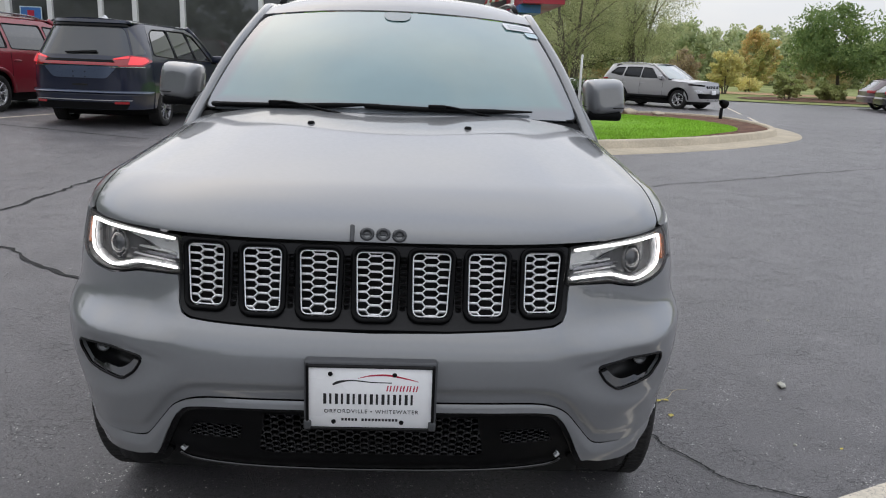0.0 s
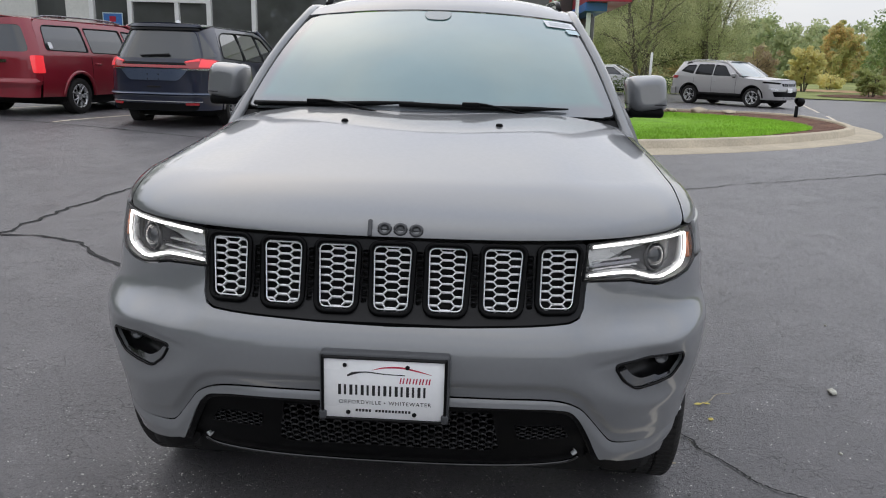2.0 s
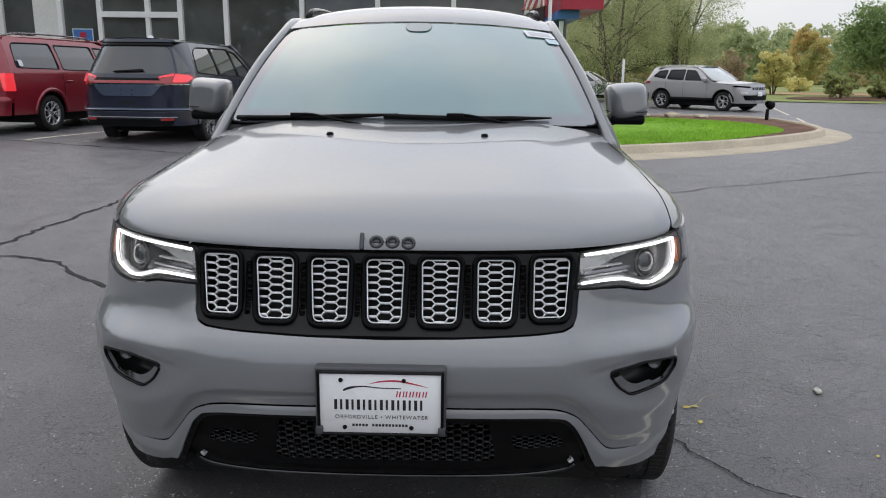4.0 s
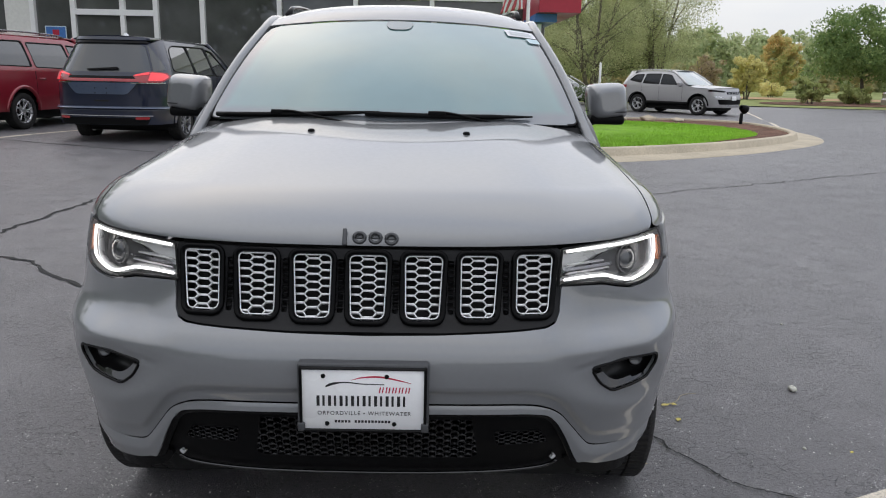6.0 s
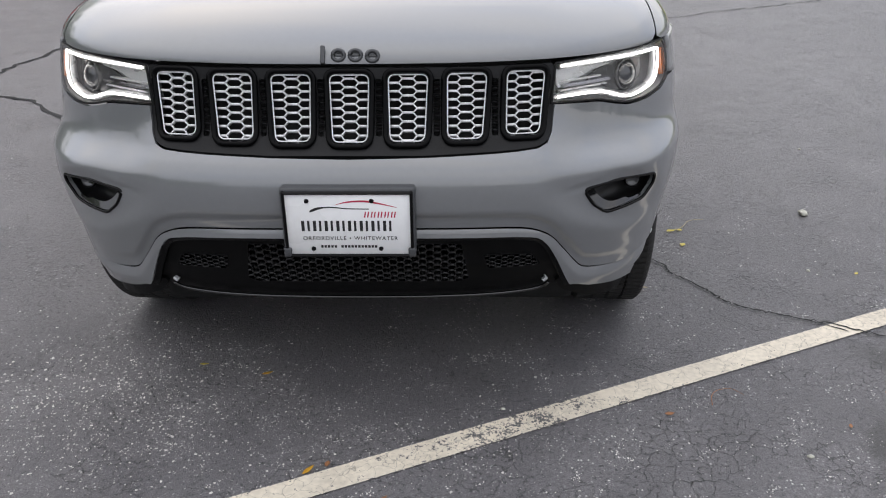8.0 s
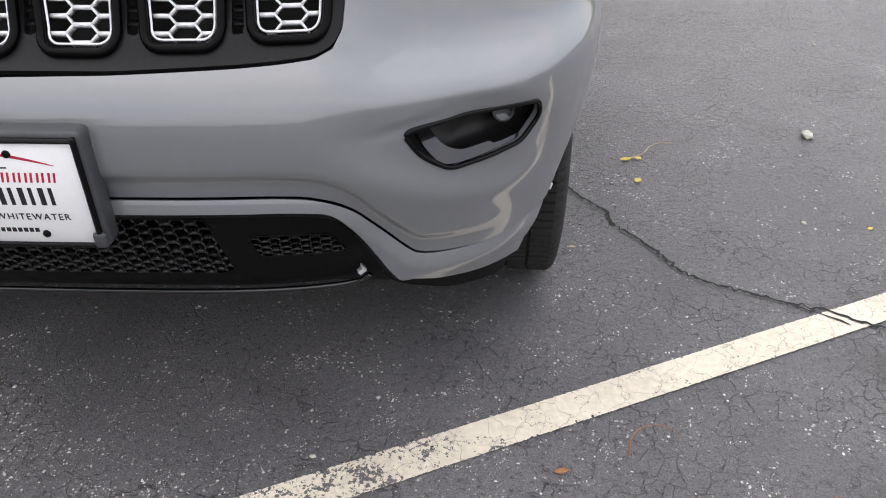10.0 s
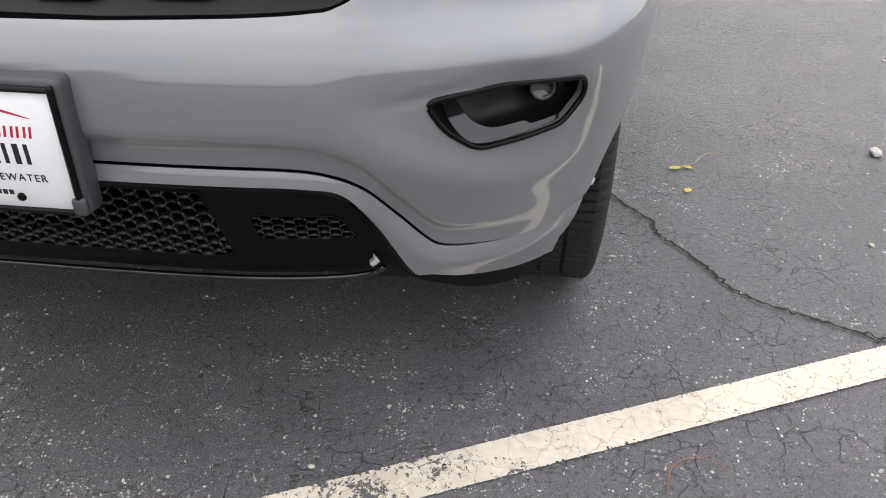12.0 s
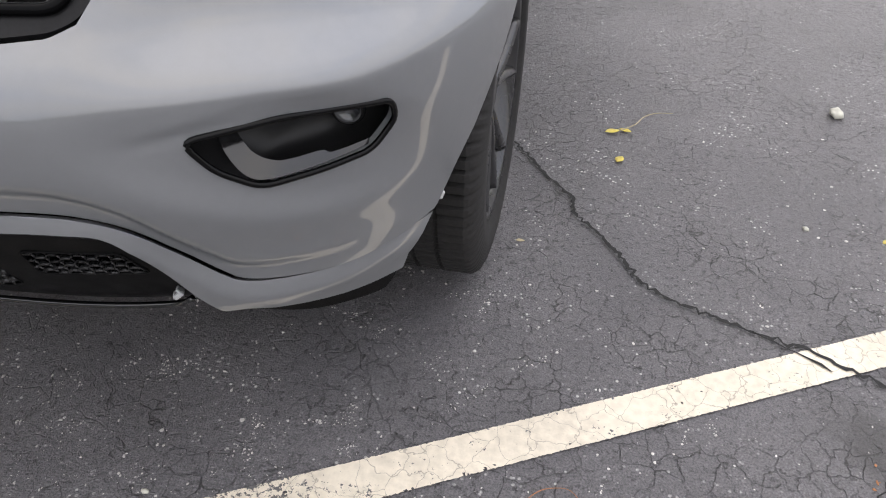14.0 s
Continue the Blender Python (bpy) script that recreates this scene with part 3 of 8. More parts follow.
def merge(into, bm, m=None):
    """Adds the mesh bm to into, and frees it."""
    verts = {v: into.verts.new(m @ v.co if m else v.co) for v in bm.verts}
    for face in bm.faces:
        try:
            new_face = into.faces.new([verts[v] for v in face.verts])
            new_face.material_index, new_face.smooth = face.material_index, face.smooth
        except ValueError:
            pass
    bm.free()
    return into


def lathe(profile, steps=48, axis="x", closed=False):
    """Turns a profile of (along, radius) round an axis."""
    bm, rings = bmesh.new(), []
    for k in range(steps):
        a = 2 * math.pi * k / steps
        c, s = math.cos(a), math.sin(a)
        if axis == "x":
            rings.append([bm.verts.new((h, r * c, r * s)) for h, r in profile])
        elif axis == "y":
            rings.append([bm.verts.new((r * s, h, r * c)) for h, r in profile])
        else:
            rings.append([bm.verts.new((r * c, r * s, h)) for h, r in profile])
    for k in range(steps):
        a, b = rings[k], rings[(k + 1) % steps]
        for i in range(len(profile) - (0 if closed else 1)):
            j = (i + 1) % len(profile)
            bm.faces.new((a[i], a[j], b[j], b[i]))
    return bm


def bar(bm, a, b, width, depth_dir, depth):
    """A straight bar from a to b: width across, with its back depth along depth_dir."""
    a, b = Vector(a), Vector(b)
    d, back = (b - a).normalized(), Vector(depth_dir).normalized() * depth
    side = d.cross(Vector(depth_dir)).normalized() * (width / 2)
    crown = -Vector(depth_dir).normalized() * (width * 0.35)
    sect = [side * 1.0, side * 0.45 + crown, -side * 0.45 + crown, -side * 1.0, -side * 0.8 + back, side * 0.8 + back]
    ra = [bm.verts.new(a + o) for o in sect]
    rb = [bm.verts.new(b + o) for o in sect]
    for k in range(6):
        bm.faces.new((ra[k], ra[(k + 1) % 6], rb[(k + 1) % 6], rb[k]))
    bm.faces.new(ra[::-1])
    bm.faces.new(rb)


def clip_segment(poly, a, b):
    """The part of a segment inside a convex or nearly convex closed line, or None."""
    ts = [0.0, 1.0]
    ax, ay, bx, by = a[0], a[1], b[0], b[1]
    for (px, py), (qx, qy) in zip(poly, poly[1:] + poly[:1]):
        den = (bx - ax) * (qy - py) - (by - ay) * (qx - px)
        if abs(den) < 1e-12:
            continue
        t = ((px - ax) * (qy - py) - (py - ay) * (qx - px)) / den
        s = ((px - ax) * (by - ay) - (py - ay) * (bx - ax)) / den
        if 0 <= s <= 1 and 0 < t < 1:
            ts.append(t)
    ts.sort()
    best = None
    for t0, t1 in zip(ts, ts[1:]):
        m = (t0 + t1) / 2
        if t1 - t0 > 1e-6 and inside(poly, [(ax + (bx - ax) * m, ay + (by - ay) * m)])[0]:
            best = (t0 if best is None else best[0], t1)
    if best is None:
        return None
    return tuple((ax + (bx - ax) * t, ay + (by - ay) * t) for t in best)


def honeycomb(surf, poly, cx, cz, pitch_x, pitch_z, width, depth, back=0.0):
    """Bars along the edges of flat-topped six-sided cells, clipped to a closed line on the surface."""
    bm = bmesh.new()
    poly = [tuple(p) for p in poly]
    xs, zs = [p[0] for p in poly], [p[1] for p in poly]
    half = pitch_x * 0.36
    edge = pitch_x - half
    seen = set()
    for i in range(int((min(xs) - cx) / pitch_x) - 2, int((max(xs) - cx) / pitch_x) + 3):
        for j in range(int((min(zs) - cz) / pitch_z) - 2, int((max(zs) - cz) / pitch_z) + 3):
            x, z = cx + i * pitch_x, cz + (j + 0.5 * (i % 2)) * pitch_z
            ring = [(x - half, z + pitch_z / 2), (x + half, z + pitch_z / 2), (x + edge, z), (x + half, z - pitch_z / 2), (x - half, z - pitch_z / 2), (x - edge, z)]
            for a, b in zip(ring, ring[1:] + ring[:1]):
                key = tuple(sorted(((round(a[0], 4), round(a[1], 4)), (round(b[0], 4), round(b[1], 4)))))
                if key in seen:
                    continue
                seen.add(key)
                cut = clip_segment(poly, a, b)
                if cut and math.dist(*cut) > 0.001:
                    mid = ((cut[0][0] + cut[1][0]) / 2, (cut[0][1] + cut[1][1]) / 2)
                    n = normal_at(surf, *mid)
                    p, q = (surf(*c) - n * back for c in cut)
                    flat = abs(a[1] - b[1]) < 1e-6
                    bar(bm, p, q, width * (1.45 if flat else 0.85), -n, depth)
    return bm
# ---- the grey sport utility vehicle: its surfaces ----
def table(points, n=8):
    line = smoothed(points, n)
    return np.array([p[0] for p in line]), np.array([p[1] for p in line])


SUV_W, SUV_D = 0.962, 0.65
NOSE_Z, NOSE_C = table([(0.20, 0.30), (0.30, 0.15), (0.36, 0.095), (0.42, 0.072), (0.50, 0.056), (0.56, 0.038), (0.62, 0.024), (0.68, 0.02), (0.735, 0.026), (0.775, 0.05), (0.805, 0.085), (0.85, 0.122), (0.90, 0.142), (1.0, 0.163), (1.06, 0.19), (1.12, 0.23)])
CHEEK_Z, CHEEK_C = table([(0.20, 0.30), (0.30, 0.15), (0.36, 0.095), (0.42, 0.072), (0.50, 0.056), (0.56, 0.038), (0.62, 0.024), (0.68, 0.02), (0.735, 0.028), (0.757, 0.050), (0.775, 0.082), (0.790, 0.108), (0.806, 0.126), (0.826, 0.137), (0.855, 0.146), (0.90, 0.154), (1.0, 0.165), (1.06, 0.19), (1.12, 0.23)])
WIDE_Z, WIDE_W = table([(0.20, 0.90), (0.38, 0.952), (0.55, 0.974), (0.65, 0.986), (0.72, 0.991), (0.86, 0.996), (0.94, 0.986), (1.0, 0.974), (1.12, 0.962)])
_ang = math.pi / 2 * np.linspace(0, 1, 700) ** 4
_px, _py = SUV_W * np.sqrt(np.sin(_ang)), SUV_D * (1 - np.cos(_ang))
NOSE_S = np.concatenate([[0], np.cumsum(np.hypot(np.diff(_px), np.diff(_py)))])
NOSE_END = float(NOSE_S[-1])
FOG = [(0.612, 0.690), (0.71, 0.703), (0.822, 0.692), (0.826, 0.660), (0.800, 0.620), (0.748, 0.614), (0.684, 0.610), (0.640, 0.645)]


def sx(x):
    """The way along the nose at which it is x from the middle."""
    return math.copysign(float(np.interp(abs(x), _px, NOSE_S)), x)


def nose_depth(a, z):
    """How far back the nose lies at its middle line; beside the grille the cheeks stand upright over a shelf."""
    k = min(max((a - 0.49) / 0.14, 0), 1)
    k = k * k * (3 - 2 * k)
    return float(np.interp(z, NOSE_Z, NOSE_C)) * (1 - k) + float(np.interp(z, CHEEK_Z, CHEEK_C)) * k


def sy(y, z):
    """The way along the nose at which it is y behind the plate, at the height z."""
    c = float(np.interp(z, CHEEK_Z, CHEEK_C))
    return float(np.interp(y - c, _py, NOSE_S)) if y - c < SUV_D else NOSE_END + y - c - SUV_D


FOG_S = rounded([(sx(x), z) for x, z in FOG], 0.018)


def nose_plain(s, z):
    a, c, w = abs(s), nose_depth(abs(s), z), float(np.interp(z, WIDE_Z, WIDE_W))
    if a < NOSE_END:
        ang = float(np.interp(a, NOSE_S, _ang))
        wide = SUV_W * math.sqrt(math.sin(ang)) + (w - SUV_W) * math.sin(ang) ** 1.7
        return Vector((math.copysign(wide, s), c + SUV_D * (1 - math.cos(ang)), z))
    return Vector((math.copysign(w, s), c + SUV_D + a - NOSE_END, z))


SEAM = [(0.0, 0.601), (0.30, 0.601), (0.43, 0.599), (0.49, 0.588), (0.535, 0.562), (0.574, 0.514), (0.618, 0.458), (0.645, 0.438), (0.70, 0.427), (0.77, 0.420), (0.84, 0.428)]
SEAM_S = smoothed([(sx(x), z) for x, z in SEAM], 4)
SEAM_U, SEAM_V = np.array([p[0] for p in SEAM_S]), np.array([p[1] for p in SEAM_S])
_fog_mid = (sx(0.715), 0.655)


def nose(s, z):
    """The nose with its pressed-in hollows round the fog lamps and over the lower trim."""
    p, a = nose_plain(s, z), abs(s)
    over = z - float(np.interp(a, SEAM_U, SEAM_V))
    step = min(max((0.052 - over) / 0.024, 0), 1)
    dent = 0.013 * step * step * (3 - 2 * step) * min(max((0.84 - a) / 0.22, 0), 1) if over > -0.03 and a < 0.84 else 0.0
    du, dv = (a - _fog_mid[0]) / 0.20, (z - _fog_mid[1] + 0.25 * (a - _fog_mid[0])) / 0.085
    r = du * du + dv * dv
    dent += 0.021 * math.exp(-(r**2.6))
    # the crease that runs from the lamp's upper corner towards the middle
    if 0.555 < a < 0.69:
        t = (a - 0.555) / 0.135
        over = (z - (0.695 + 0.020 * t)) / 0.006
        dent += 0.0045 * math.sin(math.pi * t) * math.exp(-((over + 0.8) ** 2))
        dent -= 0.0024 * math.sin(math.pi * t) * math.exp(-((over - 1.0) ** 2))
    # the sill over the fog lamp
    dent -= 0.006 * math.exp(-(((z - 0.728 - 0.05 * (a - 0.6)) / 0.024) ** 2)) * min(max((a - 0.5) / 0.25, 0), 1) * min(max((1.0 - a) / 0.1, 0), 1)
    p.y += dent
    return p


def hood_height(y):
    d = y - 0.2
    return 1.098 + 0.212 * d - 0.024 * d * d


_phi = math.pi / 2 * np.linspace(0, 1, 700) ** 3
_hx, _hz = 0.962 * np.sin(_phi) ** 0.5, 0.16 * np.cos(_phi) ** 0.909
HOOD_S = np.concatenate([[0], np.cumsum(np.hypot(np.diff(_hx), np.diff(_hz)))])
HOOD_END = float(HOOD_S[-1])
HOOD_L, HOOD_V = 0.24, 0.27


def hx(x):
    return math.copysign(float(np.interp(abs(x), _hx, HOOD_S)), x)


def hood_top(s, v):
    """The upper side of hood and wings: s across, v from the front edge back."""
    a = abs(s)
    phi = float(np.interp(a, HOOD_S, _phi))
    x = 0.962 * math.sin(phi) ** 0.5
    ang = float(np.interp(min(x, SUV_W), _px, _ang))
    front = 0.166 + SUV_D * (1 - math.cos(ang))
    psi = min(v / HOOD_V, 1) * math.pi / 2
    y = front + HOOD_L * (1 - math.cos(psi)) + max(v - HOOD_V, 0)
    edge, top = 1.03, hood_height(y)
    z = edge + (top - edge) * max(math.cos(phi), 0) ** 0.909
    # a broad raised middle
    z += 0.010 * (1 / (1 + math.exp((x - 0.56) / 0.03)) - 1) * min(v / 0.3, 1)
    low = 1.008 + 0.016 * min(x / 0.8, 1) ** 2
    z = low + (z - low) * math.sin(psi)
    return Vector((math.copysign(x, s), y, z))


def hood_v(x, y):
    """The v of hood_top at the place (x, y), past the rounded front."""
    ang = float(np.interp(min(abs(x), SUV_W), _px, _ang))
    return y - (0.166 + SUV_D * (1 - math.cos(ang))) - HOOD_L + HOOD_V


def glass_front(u, v):
    """The windscreen: u from -1 to 1, v from 0 at the foot to 1 at the roof."""
    half = 0.815 + (0.655 - 0.815) * v
    y = (1.19 + 0.27 * u * u) * (1 - v) + (1.93 + 0.10 * u * u) * v
    z = (1.282 - 0.02 * u * u) * (1 - v) + (1.722 - 0.035 * u * u) * v
    bow = 0.030 * math.sin(math.pi * v)
    return Vector((half * u, y - bow * 0.6, z + bow * 0.8))


def flank(y, z):
    """The right side: from sill to roof rail."""
    low = float(np.interp(z, [0.25, 0.40, 0.55, 0.75, 0.92, 1.04, 1.10], [0.90, 0.945, 0.955, 0.962, 0.966, 0.962, 0.945]))
    if z > 1.10:
        low = 0.945 - 0.40 * (z - 1.10) - 0.12 * max(z - 1.10, 0) ** 2
    tail = max(y - 3.9, 0)
    lean = 0.10 * tail * tail
    nose_in = 0.02 * max(1.9 - y, 0) * (1 if z > 1.1 else 0)
    return Vector((low - lean - nose_in, y, z))


def roof_top(x, y):
    """The roof, rising from the top edge of the windscreen."""
    u = min(abs(x) / 0.655, 1.02)
    d = max(y - 1.925 - 0.10 * u * u, 0)
    z = 1.7245 - 0.035 * u * u + (0.122 - 0.030 * u**4) * (1 - math.exp(-d / 0.22)) - 0.05 * max(y - 4.0, 0) ** 2
    return Vector((x, y, z - 0.012 * u**6 * min(d / 0.5, 1)))


WHEEL_Y, WHEEL_Y2, WHEEL_R = 0.852, 3.77, 0.385
ARCH_R = 0.462


def arch(y0, r, z_from, z_to, n=14, rear=False):
    """A stretch of a wheel arch, as (y, z), from one height up or down to another."""
    zs = [z_from + (z_to - z_from) * k / n for k in range(n + 1)]
    out = []
    for z in zs:
        d = math.sqrt(max(r * r - (z - WHEEL_R) ** 2, 0))
        cut = 0.30 * max(0.55 - z, 0) if y0 == WHEEL_Y else 0.0
        out.append((y0 + d if rear else y0 - d - cut, z))
    return out


# ---- build ----
suv = thing("sport_utility_vehicle", Matrix.Identity(4), "grey sport utility vehicle with seven black grille slots and lit headlamps", "car")

GRILLE_TOP = [(0.0, 0.998), (0.28, 1.0), (0.45, 1.003), (0.531, 1.005)]
GRILLE_LOW = [(0.530, 0.868), (0.527, 0.838), (0.514, 0.815), (0.488, 0.805), (0.44, 0.801), (0.38, 0.798), (0.20, 0.792), (0.0, 0.789)]
LAMP = [(0.538, 1.004), (0.60, 1.010), (0.68, 1.017), (0.79, 1.022), (0.868, 1.024), (0.888, 0.985), (0.884, 0.925), (0.852, 0.897), (0.80, 0.884), (0.745, 0.880), (0.692, 0.892), (0.660, 0.901), (0.526, 0.904)]
OPENING = [(0.0, 0.577), (0.35, 0.577), (0.46, 0.573), (0.512, 0.556), (0.552, 0.495), (0.588, 0.42), (0.606, 0.388)]

OPEN_S = smoothed([(sx(x), z) for x, z in OPENING], 4)

lamp_s = rounded([(sx(x), z) for x, z in LAMP], [0.004, 0.02, 0.02, 0.02, 0.008, 0.02, 0.03, 0.03, 0.03, 0.04, 0.03, 0.03, 0.004])

# front bumper cover
arch_side = [(sy(y, z), z) for y, z in arch(WHEEL_Y, ARCH_R, 0.838, 0.436)]
half = [(sx(x), z - 0.003) for x, z in reversed(GRILLE_LOW)][0:]
half += [(sx(0.534), 0.900)]
half += [(sx(x), z - 0.004) for x, z in [(0.660, 0.898), (0.692, 0.889), (0.745, 0.877), (0.80, 0.881), (0.852, 0.894), (0.884, 0.920)]]
half += [(sx(0.93), 0.916), (sy(0.72, 0.90), 0.905)] + arch_side
half += [(u, v + 0.002) for u, v in reversed(SEAM_S)][1:]
bumper_line = half[:-1] + [(-u, v) for u, v in reversed(half[:-1])]
bumper = part("front_bumper", panel(nose, bumper_line, [FOG_S, flip(FOG_S)], 0.0085, 0.014), M_PAINT, suv)

# lower trim arch of the bumper
def trim_surf(s, z):
    p, a = nose_plain(s, z), abs(s)
    top = float(np.interp(a, SEAM_U, SEAM_V))
    k = min(max((top - z) / 0.030, 0), 1)
    p.y += 0.009 - 0.015 * k**0.8
    return p


trim_bottom = [(0.606, 0.388), (0.65, 0.384), (0.74, 0.372), (0.83, 0.364), (0.88, 0.375)]
half = [(u, v - 0.001) for u, v in SEAM_S] + [(sy(y, z), z) for y, z in arch(WHEEL_Y, ARCH_R, 0.425, 0.356, 4)]
half += [(sx(x), z) for x, z in reversed(trim_bottom[:-1])] + OPEN_S[::-1][1:]
trim_line = half[1:-1]
trim_line = trim_line + [(-u, v) for u, v in reversed(trim_line)]
part("bumper_trim", panel(trim_surf, trim_line, (), 0.006, 0.010), M_PAINT, suv)

def behind(surf, back):
    def moved(s, z):
        p = surf(s, z)
        p.y += back
        return p
    return moved


# apron under the trim, turned under below its edge, and the black shield behind it
APRON_U = np.array([sx(x) for x in (0.606, 0.65, 0.74, 0.83)] + [sy(0.46, 0.36)])
APRON_V = np.array([0.388, 0.384, 0.372, 0.364, 0.358])


def apron_surf(s, z):
    edge = float(np.interp(abs(s), APRON_U, APRON_V))
    p = trim_surf(s, max(z, edge))
    return Vector((p.x * (1 - 0.10 * max(edge - z, 0)), p.y + 0.004 + 0.40 * max(edge - z, 0), z))


def shield_surf(s, z):
    p = nose_plain(s, 0.39)
    return Vector((p.x * 0.985, p.y + 0.040 + 0.30 * (0.38 - z), z))


for side in (1, -1):
    end = sy(arch(WHEEL_Y, ARCH_R, 0.36, 0.35, 1)[0][0], 0.36)
    line = [(u, v + 0.003) for u, v in zip(APRON_U[:-1], APRON_V[:-1])] + [(end, 0.358), (end - 0.015, 0.322), (sx(0.83), 0.326), (sx(0.76), 0.342), (sx(0.67), 0.366)]
    part("apron", panel(apron_surf, line if side > 0 else flip(line), (), 0.008, 0.015), M_PAINT, bumper)
    line = rounded([(sx(0.57), 0.392), (sx(0.70), 0.385), (end - 0.02, 0.365), (end - 0.02, 0.30), (end - 0.06, 0.262), (sx(0.80), 0.262), (sx(0.70), 0.290), (sx(0.60), 0.345)], 0.03)
    part("lower_shield", panel(shield_surf, line if side > 0 else flip(line), (), 0.014, 0.02), M_PLASTIC, bumper, "black plastic")
    tab = part("arch_clip", box_bm(-0.004, -0.003, -0.007, 0.004, 0.003, 0.007, 0.002), M_BEZEL, bumper, "small bright clip")
    tab.location = nose_plain(side * sy(arch(WHEEL_Y, ARCH_R, 0.452, 0.45, 1)[0][0], 0.452), 0.452) + Vector((0, 0.004, 0))
    tab.rotation_euler = (0, side * radians(25), side * radians(40))

# lower air intake
def intake_surf(s, z):
    p = nose_plain(s, z)
    p.y += 0.030 + 0.25 * max(0.47 - z, 0)
    return p


half = [(u, v + 0.004) for u, v in OPEN_S] + [(sx(0.56), 0.360), (sx(0.30), 0.334), (sx(0.0), 0.325)]
intake_line = half[1:-1]
intake_line = intake_line + [(-u, v) for u, v in reversed(intake_line)]
MESH_LOW = [(sx(x), z) for x, z in [(0.292, 0.543), (0.315, 0.414), (0.29, 0.400), (0.0, 0.392)]]
mesh_low = MESH_LOW[:-1] + [(-u, v) for u, v in reversed(MESH_LOW[:-1])]
mesh_low = rounded(mesh_low, 0.008)
vent = rounded([(sx(x), z) for x, z in [(0.354, 0.502), (0.488, 0.500), (0.516, 0.455), (0.366, 0.450)]], 0.012)
intake = part("lower_intake", panel(intake_surf, intake_line, [mesh_low, vent, flip(vent)], 0.010, 0.02), M_PLASTIC, suv, "black textured plastic")
part("mesh", honeycomb(intake_surf, mesh_low, 0.0, 0.468, 0.0205, 0.0215, 0.0046, 0.016), M_MESHBLACK, intake)
for one in (vent, flip(vent)):
    part("vent_mesh", honeycomb(intake_surf, one, sx(0.43 if one is vent else -0.43), 0.475, 0.017, 0.0135, 0.003, 0.008), M_MESHBLACK, intake)
for one in (vent, flip(vent), mesh_low):
    part("opening_edge", tube([intake_surf(*p) - Vector((0, 0.001, 0)) for p in one], 0.0018, 6, closed=True), M_PLASTIC, intake)
# near-black sheet stands for the shaded depth behind the intake mesh
part("shade_backing", panel(behind(intake_surf, 0.035), intake_line, (), 0.03, 0.0), M_DARK, intake)
lip = smoothed([(sx(x), z) for x, z in [(-0.548, 0.388), (-0.50, 0.360), (-0.30, 0.339), (0.0, 0.329), (0.30, 0.339), (0.50, 0.360), (0.548, 0.388)]], 6)
part("lip", tube([intake_surf(u, v) - Vector((0, 0.014, 0.004)) for u, v in lip], 0.0052, 8), M_LIP, intake, "glossy black lip")
for side in (1, -1):
    bm = box_bm(-0.008, -0.004, -0.004, 0.008, 0.010, 0.004, 0.002)
    merge(bm, box_bm(0.004, -0.004, -0.002, 0.008, 0.008, 0.010, 0.0015))
    hook = part("tow_hook_tab", bm, M_BEZEL, intake, "small bright metal tab")
    hook.location = intake_surf(sx(side * 0.535), 0.396) + Vector((0, -0.018, 0.004))
    hook.rotation_euler = (0, side * radians(-35), side * radians(18))
def rim_surf(s, z):
    p = trim_surf(s, z)
    edge = float(np.interp(abs(s), [u for u, v in OPEN_S], [v for u, v in OPEN_S]))
    return Vector((p.x, p.y + 0.006 + 0.55 * min(max(edge - z, 0), 0.03), z))


inset = [(u - 0.011 * min(k / 16, 1), v - 0.013 - 0.003 * min(k / 16, 1)) for k, (u, v) in enumerate(OPEN_S)]
half_rim = [(u, v + 0.002) for u, v in OPEN_S]
rim_line = [(-u, v) for u, v in reversed(half_rim[1:])] + half_rim + inset[::-1] + [(-u, v) for u, v in inset[1:]]
part("intake_rim", panel(rim_surf, rim_line, (), 0.005, 0.012), M_GLOSSBLACK, intake, "glossy black rim")

# grille
half = [(sx(x), z) for x, z in GRILLE_TOP] + [(sx(x), z) for x, z in GRILLE_LOW]
grille_line = half[1:-1]
grille_line = rounded(grille_line + [(-u, v) for u, v in reversed(grille_line)], 0.01, 3)


def slot_line(k, grow=0.0):
    """A slot of the grille as a closed line; k from -3 to 3."""
    x = 0.1515 * k
    wide = (0.0615, 0.0615, 0.061, 0.059)[abs(k)] + grow
    low, top = 0.806 + 0.0016 * k * k + 0.004 - grow, 0.992 + 0.0006 * k * k + grow
    lean = 0.0015 * k
    box = [(sx(x + lean - wide), top), (sx(x + lean + wide), top), (sx(x + wide - 0.006 - lean), low), (sx(x - wide + 0.006 - lean), low)]
    return rounded(box, 0.028 + grow, 7)


def grille_surf(s, z):
    return nose_plain(s, z) + Vector((0, 0.006, 0))


